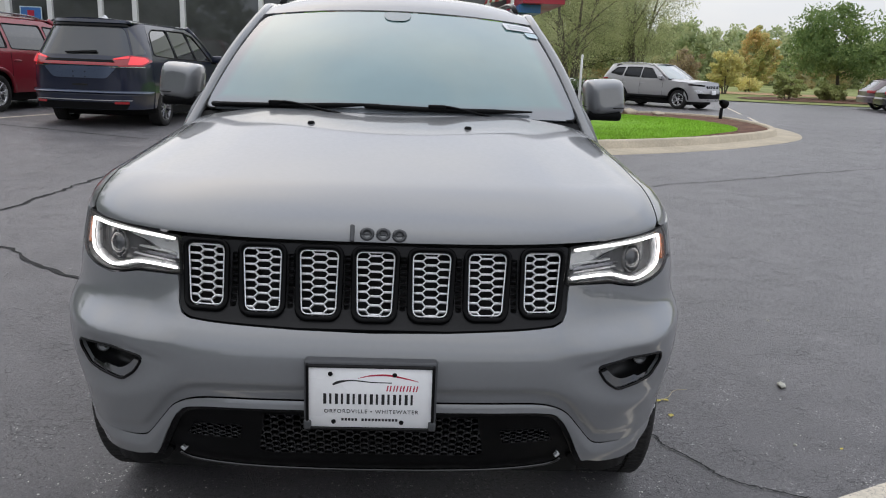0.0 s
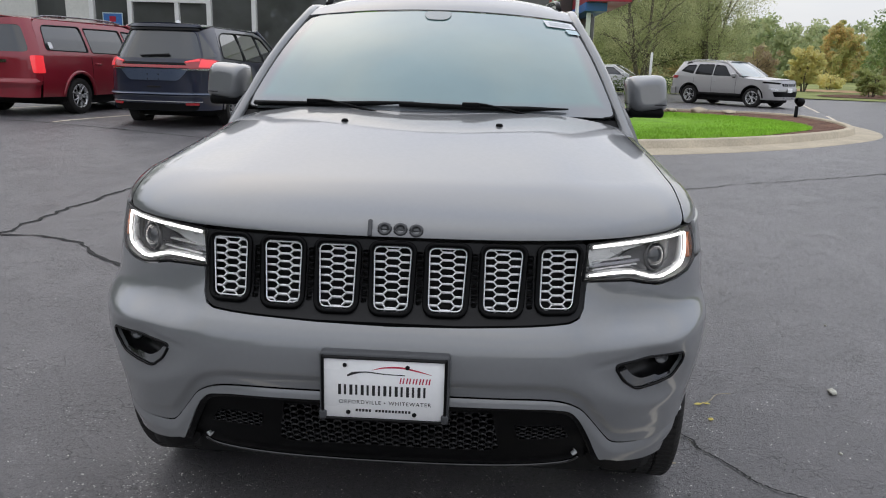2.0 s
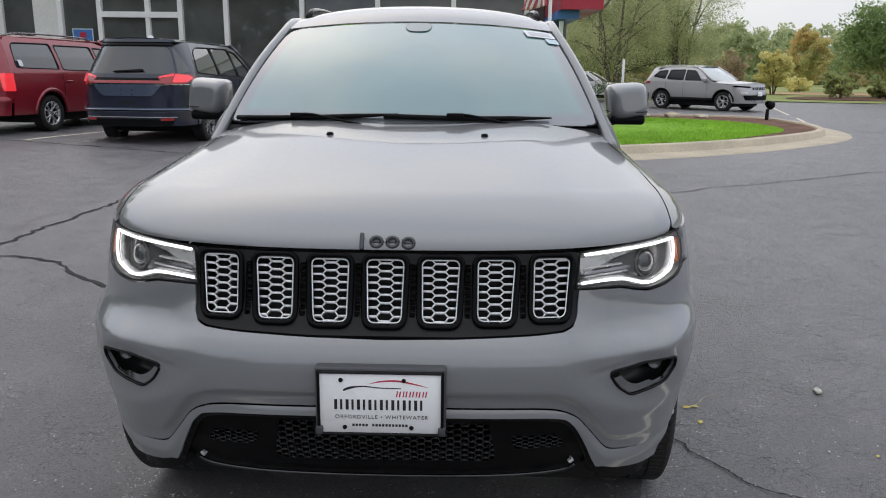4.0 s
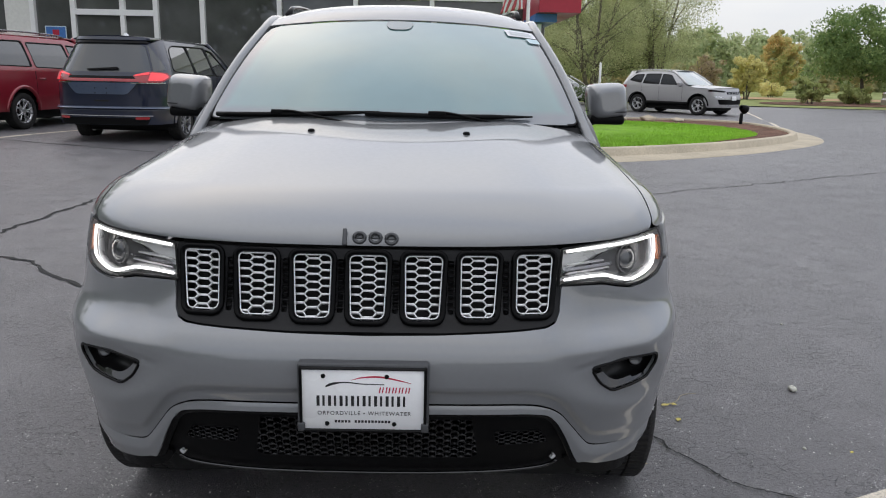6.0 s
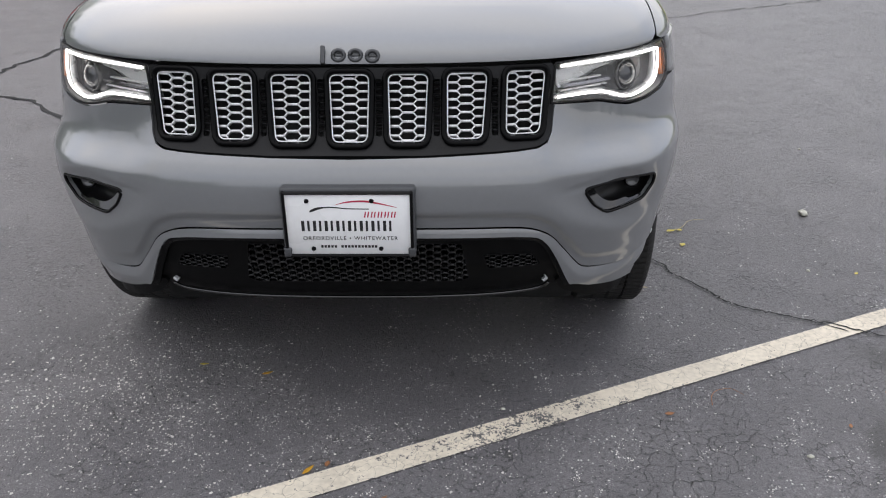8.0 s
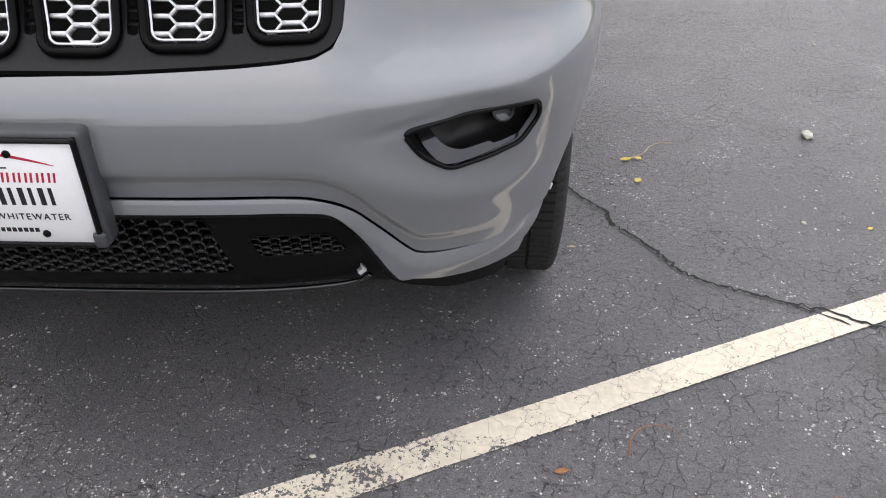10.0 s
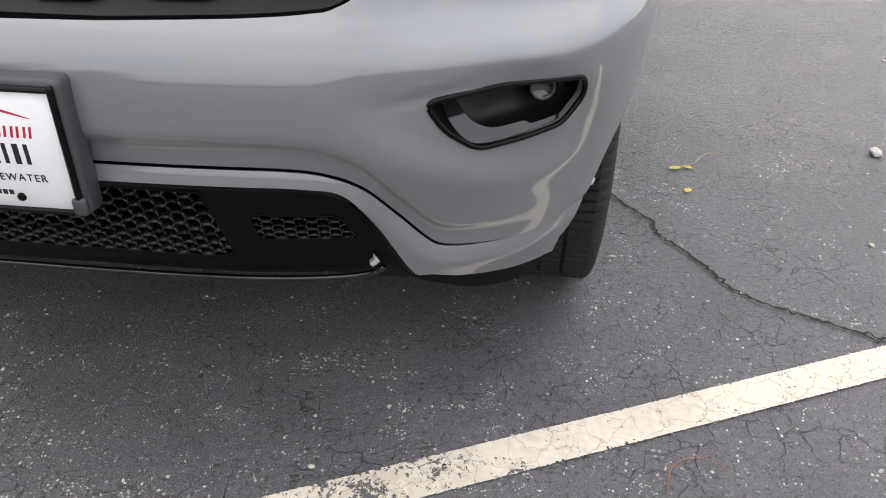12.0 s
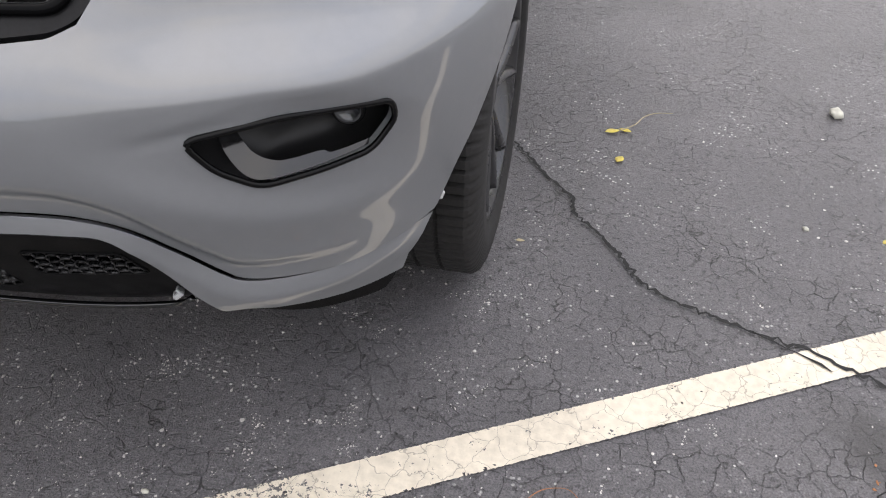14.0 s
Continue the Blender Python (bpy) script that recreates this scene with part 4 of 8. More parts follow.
slots = [slot_line(k) for k in range(-3, 4)]
gaps = []
for k in range(-3, 3):
    x = 0.1515 * (k + 0.5)
    gaps.append(rounded([(sx(x - 0.0085), 0.972), (sx(x + 0.0085), 0.972), (sx(x + 0.0085), 0.832), (sx(x - 0.0085), 0.832)], 0.004, 3))
grille = part("grille", panel(grille_surf, grille_line, slots + gaps, 0.0055, 0.012), M_GRILLE, suv, "black grille surround with seven slots")
# near-black sheet added as the shade behind the slots
part("shade_backing", panel(behind(grille_surf, 0.05), grille_line, (), 0.03, 0.0), M_DARK, grille)
for k, one in zip(range(-3, 4), slots):
    n = normal_at(grille_surf, sx(0.1515 * k), 0.9)
    outer = [grille_surf(*p) + n * 0.004 for p in one]
    slot = part("slot", tube(outer, 0.0074, 10, closed=True), M_SLOTBLACK, grille, "glossy black slot frame")
    inner_line = slot_line(k, -0.0100)
    ring = [grille_surf(*p) + n * 0.001 for p in inner_line]
    part("ring", tube(ring, 0.0020, 6, closed=True), M_SILVER, slot, "satin silver ring")
    part("mesh", honeycomb(grille_surf, inner_line, sx(0.1515 * k), 0.8985, 0.0375, 0.0212, 0.0044, 0.012, 0.003), M_SILVER, slot, "satin silver honeycomb mesh")
for k in range(-3, 3):
    x = 0.1515 * (k + 0.5)
    bm = bmesh.new()
    for j in range(8):
        z = 0.842 + 0.0172 * j
        a, b = grille_surf(sx(x - 0.011), z), grille_surf(sx(x + 0.011), z)
        bar(bm, a + Vector((0, 0.008, 0)), b + Vector((0, 0.008, 0)), 0.005, (0, 1, 0), 0.02)
    part("ribs", bm, M_GRILLE, grille)

# bonnet
hood_side = 0.842
rear = lambda x: hood_v(x, 1.20 + 0.20 * (x / 0.8) ** 2)
half = [(hx(x), 0.004) for x in (0.0, 0.2, 0.4, 0.6, 0.78)] + [(hx(0.828), 0.012), (hx(hood_side), 0.05), (hx(hood_side + 0.002), hood_v(hood_side, 0.9)), (hx(0.80), rear(0.80))]
half += [(hx(x), rear(x)) for x in (0.6, 0.4, 0.2, 0.0)]
hood_line = half[1:-1]
hood_line = hood_line + [(-u, v) for u, v in reversed(hood_line)]
hood = part("hood", panel(hood_top, hood_line, (), 0.012, 0.016), M_PAINT, suv)

# wings
for side in (1, -1):
    line = [(hx(hood_side + 0.005), 0.03), (hx(0.87), 0.006), (hx(0.93), 0.002), (HOOD_END - 0.0005, 0.002), (HOOD_END - 0.0005, hood_v(0.96, 1.64)), (hx(0.80), hood_v(0.80, 1.64)), (hx(0.806), rear(0.806)), (hx(hood_side + 0.008), hood_v(hood_side, 0.9))]
    bm = panel(hood_top, line if side > 0 else flip(line), (), 0.012, 0.0)
    low = [(sx(0.893), 1.026), (sx(0.896), 0.985), (sx(0.892), 0.924), (sx(0.93), 0.920), (sy(0.72, 0.90), 0.909)]
    low += [(sy(y, z), z) for y, z in arch(WHEEL_Y, ARCH_R, 0.840, 0.8469, 4)] + [(sy(y, z), z) for y, z in arch(WHEEL_Y, ARCH_R, 0.8469, 0.40, 14, True)]
    low += [(sy(1.46, 0.40), 0.40), (sy(1.46, 1.03), 1.03), (sy(0.75, 1.03), 1.03)]
    merge(bm, panel(nose_plain, low if side > 0 else flip(low), (), 0.014, 0.012))
    bmesh.ops.remove_doubles(bm, verts=bm.verts[:], dist=0.003)
    part("fender", bm, M_PAINT, suv)
    flare = [flank(y, z) if y > 1.35 else nose_plain(sy(y, z), z) for y, z in arch(WHEEL_Y, ARCH_R - 0.002, 0.8448, 0.36, 14, True)]
    flare = [Vector((side * (p.x + 0.004), p.y, p.z)) for p in flare]
    part("wheel_arch_flare", tube(flare, [0.002 + 0.010 * min(k / 8, 1) for k in range(len(flare))], 8), M_PAINT, suv)
    bm = lathe([(-0.30, ARCH_R - 0.012), (0.015, ARCH_R - 0.012)], 48)
    bmesh.ops.delete(bm, geom=[v for v in bm.verts if v.co.z < 0.05], context="VERTS")
    liner = part("wheel_liner", bm, M_DARK, suv)
    liner.location = (0.86 if side > 0 else -0.575, WHEEL_Y, WHEEL_R)
    part("liner_front", box_bm(min(side * 0.60, side * 0.80), 0.36, 0.30, max(side * 0.60, side * 0.80), 0.40, 0.62, 0.01), M_DARK, suv)

# headlamps
def lamp_depth(back):
    def moved(s, z):
        p = nose_plain(s, z)
        n = normal_at(nose_plain, s, z)
        return p - n * back
    return moved


DRL = [(0.556, 0.996), (0.63, 1.002), (0.70, 1.005), (0.80, 1.006), (0.861, 1.004), (0.857, 0.955), (0.842, 0.917), (0.805, 0.903), (0.762, 0.894), (0.735, 0.898), (0.695, 0.912), (0.672, 0.919), (0.63, 0.920), (0.548, 0.917)]
DRL_R = [0.0, 0.03, 0.03, 0.03, 0.008, 0.03, 0.014, 0.03, 0.018, 0.02, 0.02, 0.012, 0.03, 0.0]
for side in (1, -1):
    turn = (lambda q: q) if side > 0 else flip
    lamp = part("headlamp", panel(lamp_depth(0.055), turn(lamp_s), (), 0.012, -0.05), M_LAMPHOUSE, suv, "lit headlamp behind clear glass with dark housing")
    drl = [(sx(side * x), z) for x, z in rounded(DRL, DRL_R, 5)]
    part("light_strip", tube([lamp_depth(0.012)(*p) for p in drl], 0.0041, 8, flat=1.0), M_DRL, lamp, "glowing white light strip")
    part("reflector_trim", tube([lamp_depth(0.028)(*p) for p in drl], 0.0095, 8), M_BEZEL, lamp, "grey surround")
    # projector lens with its ring, and a round black shroud behind
    p = lamp_depth(0.036)(sx(side * 0.772), 0.950)
    n = normal_at(nose_plain, sx(side * 0.772), 0.950)
    aim = n.to_track_quat("Z", "Y").to_matrix().to_4x4()
    bm = lathe([(-0.025, 0.046), (-0.006, 0.0445), (-0.002, 0.042), (-0.004, 0.039), (-0.012, 0.035)], 36, "z")
    ring = part("projector_ring", bm, M_LAMPDARK, lamp, "dark ring")
    ring.matrix_local = Matrix.Translation(p) @ aim
    bm = bmesh.new()
    bmesh.ops.create_uvsphere(bm, u_segments=28, v_segments=16, radius=0.037)
    for v in bm.verts:
        v.co.z *= 0.6
    lens = part("projector_lens", bm, M_LENS, lamp, "dark glass projector lens")
    lens.matrix_local = Matrix.Translation(p - n * 0.010) @ aim
    # dark cheek round the projector, shaped like a leaf
    cheek = turn(rounded([(sx(0.640), 0.955), (sx(0.70), 0.985), (sx(0.80), 0.994), (sx(0.838), 0.985), (sx(0.830), 0.935), (sx(0.79), 0.914), (sx(0.735), 0.912), (sx(0.69), 0.930)], 0.012))
    part("lamp_cheek", panel(lamp_depth(0.046), cheek, (), 0.010, 0.006), M_LAMPDARK, lamp, "dark inner panel")
    # bright stepped bezels towards the grille
    for z0, z1, end, mat in ((0.929, 0.934, 0.695, M_BEZEL), (0.938, 0.947, 0.705, M_CHROME), (0.952, 0.956, 0.68, M_BEZEL)):
        line = turn([(sx(0.566), z1 - 0.002), (sx(end), z1 + 0.006), (sx(end + 0.006), z0 + 0.006), (sx(0.562), z0 - 0.002)])
        part("bezel", panel(lamp_depth(0.030), line, (), 0.006, 0.02), mat, lamp)
    line = turn(rounded([(sx(0.552), 0.988), (sx(0.745), 0.994), (sx(0.66), 0.978), (sx(0.61), 0.955), (sx(0.558), 0.934)], 0.008))
    part("inner_bezel", panel(lamp_depth(0.040), line, (), 0.010, 0.01), M_BEZEL, lamp, "brushed grey bezel")
    marker = turn([(sx(0.872), 1.002), (sx(0.882), 0.985), (sx(0.880), 0.930), (sx(0.866), 0.925), (sx(0.866), 0.99)])
    part("side_marker", panel(lamp_depth(0.006), marker, (), 0.006, 0.01), M_AMBER, lamp, "amber side marker")
    cover = part("lens_cover", panel(nose_plain, turn(lamp_s), (), 0.010, 0.004), M_CLEAR, lamp, "clear lens cover")
    cover.visible_shadow = False
    edge = [nose_plain(*p) - normal_at(nose_plain, *p) * 0.004 for p in turn(lamp_s)]
    part("gasket", tube(edge, 0.0035, 6, closed=True), M_DARK, lamp)

# fog lamp pockets
for side in (1, -1):
    turn = (lambda q: q) if side > 0 else flip
    line = turn(FOG_S)
    edge = [nose(*p) for p in line]
    pocket = part("fog_lamp", tube(edge, 0.0044, 8, closed=True), M_GLOSSBLACK, suv, "black fog lamp pocket with glossy rim")
    mid = np.mean([p[0] for p in line]), np.mean([p[1] for p in line])
    bm, rings = bmesh.new(), []
    for depth, shrink in ((0.0, 1.0), (0.03, 0.97), (0.055, 0.86), (0.07, 0.62), (0.074, 0.3)):
        ring = []
        for u, v in line:
            uu, vv = mid[0] + (u - mid[0]) * shrink, mid[1] + (v - mid[1]) * shrink + 0.02 * (1 - shrink)
            p = nose(u, v).lerp(nose(uu, vv), 1.0)
            ring.append(bm.verts.new(p + Vector((-side * 0.25 * depth, depth, 0))))
        rings.append(ring)
    for a, b in zip(rings, rings[1:]):
        for k in range(len(a)):
            bm.faces.new((a[k], a[(k + 1) % len(a)], b[(k + 1) % len(a)], b[k]))
    bm.faces.new(rings[-1])
    part("bowl", bm, M_BOWL, pocket)
    # bright ledge along the lower inner edge
    outer = smoothed([(0.619, 0.684), (0.642, 0.648), (0.668, 0.623), (0.695, 0.616), (0.745, 0.619), (0.794, 0.624)], 4)
    inner = smoothed([(0.794, 0.630), (0.756, 0.628), (0.744, 0.633), (0.715, 0.632), (0.694, 0.634), (0.668, 0.648), (0.640, 0.682)], 4)
    ledge = turn([(sx(x), z) for x, z in outer + inner])
    part("ledge", panel(lambda s, z: nose(s, z) + Vector((0, 0.003 + 0.9 * max(z - 0.614, 0), 0)), ledge, (), 0.003, 0.02), M_GLOSSGREY, pocket, "glossy grey ledge")
    p = nose(sx(side * 0.776), 0.668) + Vector((-side * 0.01, 0.05, 0))
    bm = lathe([(0.02, 0.023), (-0.008, 0.021), (-0.011, 0.018), (-0.007, 0.015), (-0.006, 0.0)], 24, "y")
    bulb = part("bulb", bm, M_LENS, pocket, "round lamp glass")
    bulb.location = p
    rim_bm = lathe([(-0.006, 0.0235), (-0.011, 0.0215), (-0.013, 0.0190), (-0.008, 0.018)], 24, "y")
    rim_ob = part("bulb_ring", rim_bm, M_GLOSSBLACK, pocket)
    rim_ob.location = p

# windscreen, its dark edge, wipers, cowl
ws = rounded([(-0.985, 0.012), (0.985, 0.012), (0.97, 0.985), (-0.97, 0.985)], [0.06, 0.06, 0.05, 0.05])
screen = part("windshield", panel(glass_front, ws, (), (0.03, 0.03), 0.006), M_SCREEN, suv, "windshield with a pale teal sky reflection put into its colour")
seal = [glass_front(*p) + Vector((0, 0.001, 0.001)) for p in ws]
part("seal", tube(seal, 0.0045, 6, closed=True), M_DARK, screen)
mount = rounded([(-0.105, 0.975), (0.105, 0.975), (0.075, 0.86), (-0.075, 0.86)], 0.05)
part("mirror_mount", panel(lambda u, v: glass_front(u, v) + Vector((0, -0.003, 0.0035)), mount, (), 0.02, 0.0), M_MOUNT, screen, "grey patch behind the mirror")
tag = [(0.755, 0.955), (0.965, 0.955), (0.975, 0.872), (0.765, 0.872)]
paper = part("paper_sticker", panel(lambda u, v: glass_front(u, v) + Vector((0, -0.004, 0.0048)), tag, (), 0.03, 0.0), M_PAPER, screen, "white paper sticker with blank grey field")
part("printed_field", panel(lambda u, v: glass_front(u, v) + Vector((0, -0.0048, 0.0056)), [(0.785, 0.94), (0.935, 0.94), (0.945, 0.888), (0.79, 0.888)], (), 0.03, 0.0), M_PAPERGREY, paper)
part("small_sticker", panel(lambda u, v: glass_front(u, v) + Vector((0, -0.004, 0.0048)), [(0.89, 0.86), (0.975, 0.86), (0.98, 0.80), (0.90, 0.80)], (), 0.03, 0.0), M_PAPERBLUE, screen, "pale blue sticker")
cowl_line = [(-0.99, -0.07), (0.99, -0.07), (0.99, 0.014), (-0.99, 0.014)]
part("cowl", panel(lambda u, v: glass_front(u, v) + Vector((0, 0, -0.012)), cowl_line, (), (0.03, 0.02), 0.01), M_PLASTIC, suv)
for x0, x1, r0, r1 in ((-0.93, -0.06, 0.030, 0.058), (-0.13, 0.72, 0.045, 0.050)):
    pts = [glass_front(x0 + (x1 - x0) * k / 12, r0 + (r1 - r0) * k / 12 - 0.012 * math.sin(math.pi * k / 12)) + Vector((0, -0.010, 0.010)) for k in range(13)]
    wiper = part("wiper", tube(pts, [0.014] * 10 + [0.011, 0.008, 0.005], 6, flat=0.8), M_PLASTIC, suv, "black wiper")
    arm = [pts[5] + Vector((0, -0.004, 0.010)), pts[6] + Vector((0, -0.008, 0.012)), glass_front(x0 + (x1 - x0) * 0.8, -0.01) + Vector((0, -0.004, 0.004)), glass_front(x0 + (x1 - x0) * 1.0, -0.045) + Vector((0, 0.0, -0.012))]
    part("arm", tube(smoothed(arm, 4), 0.008, 6, flat=0.7), M_PLASTIC, wiper)
    clip = part("clip", box_bm(-0.035, -0.012, -0.008, 0.035, 0.012, 0.010, 0.005), M_PLASTIC, wiper)
    clip.location = pts[5] + Vector((0, -0.004, 0.010))
for x in (-0.29, 0.294):
    p = hood_top(hx(x), hood_v(x, 1.02))
    bm = lathe([(0.0, 0.014), (0.006, 0.013), (0.010, 0.009), (0.011, 0.0)], 16, "z")
    nozzle = part("washer_nozzle", bm, M_PLASTIC, suv, "small black washer nozzle")
    nozzle.location = p - Vector((0, 0, 0.001))

# name badge on the bonnet's front, as plain raised shapes
badge = new("badge")
badge.parent = suv
badge["label"] = "dark grey raised badge"


def oval(w, h, n=22):
    return [Vector((w * math.cos(2 * math.pi * k / n), 0, h * math.sin(2 * math.pi * k / n))) for k in range(n)]


BADGE = [("bar", -0.066, -0.003), ("ring", -0.026, -0.005), ("ring", 0.018, -0.005), ("ring", 0.062, -0.007)]
for kind, x, dz in BADGE:
    z = 1.036 + dz
    if kind == "bar":
        bm = box_bm(-0.006, -0.004, -0.024, 0.006, 0.006, 0.024, 0.004, 3)
    else:
        bm = tube(oval(0.0150, 0.0135), 0.0056, 8, closed=True, flat=1.0)
        merge(bm, box_bm(-0.009, -0.003, -0.003, 0.009, 0.004, 0.003, 0.002, 2))
    mark = part("badge_mark", bm, M_BADGE, badge)
    psi = math.asin(min(max((z - 1.008) / 0.086, 0), 1))
    p = hood_top(hx(x), psi / (math.pi / 2) * HOOD_V)
    mark.matrix_local = Matrix.Translation(p + Vector((0, -0.005 if kind == "bar" else -0.001, 0))) @ pose(0, 0, 0, -24 if kind == "bar" else -18, 0, x * 12)

# number plate holder with the dealer's plate
holder = part("plate_bracket", box_bm(-0.1735, -0.006, 0.540, 0.1735, 0.034, 0.733, 0.010, 3), M_BRACKET, suv, "dark grey plastic plate bracket")
bm = bmesh.new()
for x0, z0, x1, z1 in ((-0.1675, 0.7175, 0.1675, 0.7255), (-0.1675, 0.543, 0.1675, 0.5515), (-0.1675, 0.543, -0.1595, 0.7275), (0.1595, 0.543, 0.1675, 0.7275)):
    merge(bm, box_bm(x0, -0.014, z0, x1, -0.004, z1, 0.004, 2))
part("plate_frame", bm, M_GLOSSBLACK, holder, "black frame")
for side in (1, -1):
    tab = part("frame_tab", box_bm(side * 0.163 - 0.010, -0.015, 0.544, side * 0.163 + 0.010, -0.003, 0.570, 0.005), M_BRACKET, holder)
plate = part("plate", box_bm(-0.1605, -0.009, 0.5505, 0.1605, -0.0055, 0.7195, 0.0006, 1), M_PLATE, holder, "white dealer plate with dark lettering bars and a car outline")


def flat_shape(name, poly, mat, parent, y=-0.0095, label=""):
    bm = bmesh.new()
    verts = [bm.verts.new((x, y, z)) for x, z in poly]
    bm.faces.new(verts)
    low = bmesh.ops.extrude_face_region(bm, geom=bm.faces[:])
    for v in [g for g in low["geom"] if isinstance(g, bmesh.types.BMVert)]:
        v.co.y += 0.0008
    return part(name, bm, mat, parent, label, smooth=False)


def brush(points, widths):
    up = [(x, z + w) for (x, z), w in zip(points, widths)]
    down = [(x, z - w) for (x, z), w in zip(points, widths)]
    return up + down[::-1]


swoosh = smoothed([(-0.098, 0.671), (-0.078, 0.679), (-0.045, 0.683), (0.0, 0.679), (0.055, 0.678)], 5)
flat_shape("dark_swoosh", brush(swoosh, [0.0012 + 0.0032 * math.sin(math.pi * min(k / 8, 1) * 0.8 + 0.3) * max(1 - k / 18, 0) for k in range(len(swoosh))]), M_INK, plate)
swoosh = smoothed([(-0.032, 0.689), (0.0, 0.697), (0.045, 0.699), (0.09, 0.691), (0.126, 0.682)], 5)
flat_shape("red_swoosh", brush(swoosh, [0.0003 + 0.0022 * math.sin(math.pi * k / 20) for k in range(len(swoosh))]), M_REDINK, plate)
# the dealer's name as plain bars
for k in range(5):
    for part_x in (0.0, 0.0078):
        x = 0.041 + 0.0172 * k + part_x
        flat_shape("red_bar", [(x, 0.6545), (x + 0.0034, 0.6545), (x + 0.0064, 0.6705), (x + 0.003, 0.6705)], M_REDINK, plate)
for k in range(8):
    for part_x, w in ((0.0, 0.0080), (0.0155, 0.0058)):
        x = -0.122 + 0.0302 * k + part_x
        flat_shape("dark_bar", [(x, 0.6165), (x + w, 0.6165), (x + w, 0.6455), (x, 0.6455)], M_INK, plate)
for k in range(17):
    if k not in (5,):
        x = -0.075 + 0.0088 * k
        flat_shape("web_bar", [(x, 0.5695), (x + 0.0062, 0.5695), (x + 0.0062, 0.5765), (x, 0.5765)], M_INK, plate)
font_curve = bpy.data.curves.new("town_names", "FONT")
font_curve.body = "ORFORDVILLE \u2022 WHITEWATER"
font_curve.size, font_curve.extrude, font_curve.align_x, font_curve.space_character = 0.0150, 0.0004, "CENTER", 1.22
words = new("town_names", font_curve)
bpy.context.view_layer.update()
word_mesh = bpy.data.meshes.new_from_object(words.evaluated_get(bpy.context.evaluated_depsgraph_get()))
bpy.data.objects.remove(words)
word_mesh.materials.append(M_INK)
wide = max(v.co.x for v in word_mesh.vertices) - min(v.co.x for v in word_mesh.vertices)
words = new("town_names", word_mesh)
words.parent = plate
words.matrix_local = Matrix.Translation((0.003, -0.0095, 0.5915)) @ pose(0, 0, 0, 90) @ Matrix.Scale(0.246 / wide, 4, (1, 0, 0))
for x, z in ((-0.104, 0.700), (0.062, 0.700), (-0.095, 0.5665), (0.082, 0.5665)):
    bm = lathe([(0.0, 0.0062), (-0.003, 0.0055), (-0.004, 0.003), (-0.004, 0.0)], 14, "y")
    screw = part("screw", bm, M_PLASTIC, plate)
    screw.location = (x, -0.0088, z)

# door mirrors
for side in (1, -1):
    bm = bmesh.new()
    bmesh.ops.create_cube(bm, size=1)
    bmesh.ops.subdivide_edges(bm, edges=bm.edges[:], cuts=7, use_grid_fill=True)
    for v in bm.verts:
        x, y, z = (2 * q for q in v.co)
        k = 1 / max((abs(x) ** 5 + abs(z) ** 5) ** 0.2, 1e-6) * max(abs(x), abs(z))
        x, z = x * (k if max(abs(x), abs(z)) > 0.01 else 1), z * (k if max(abs(x), abs(z)) > 0.01 else 1)
        bulge = 1 - 0.12 * (y < 0) * abs(y) - 0.25 * max(-y, 0) ** 3
        lean = 0.012 * z
        v.co = (x * 0.094 * bulge - lean * 1.0, y * 0.085 + 0.02 * x, z * 0.084 * bulge + 0.006 * x)
    mirror = part("door_mirror", bm, M_PAINT, suv, "grey painted door mirror")
    for v in mirror.data.vertices:
        v.co.x *= side
    if side < 0:
        mirror.data.flip_normals()
    mirror.location = (side * 0.985, 1.76, 1.366)
    bm = box_bm(-0.086, -0.060, -0.106, 0.074, 0.07, -0.060, 0.022, 4)
    merge(bm, box_bm(-0.16, -0.01, -0.112, -0.05, 0.05, -0.078, 0.014, 3))
    foot = part("mirror_foot", bm, M_PLASTIC, mirror, "black mirror foot")
    if side < 0:
        for v in foot.data.vertices:
            v.co.x *= -1
        foot.data.flip_normals()
    seam = []
    for k in range(25):
        a = math.pi * k / 24
        c, d = math.cos(a), math.sin(a)
        seam.append(Vector((side * math.copysign(abs(c) ** 0.5, c) * 0.0885 + 0.0, 0.07 - 0.150 * d**0.45, -0.046)))
    part("cap_seam", tube(seam, 0.0022, 6), M_DARK, mirror)
    part("mirror_glass", box_bm(-0.08, 0.074, -0.068, 0.08, 0.088, 0.075, 0.01), M_MIRROR, mirror, "mirror glass")

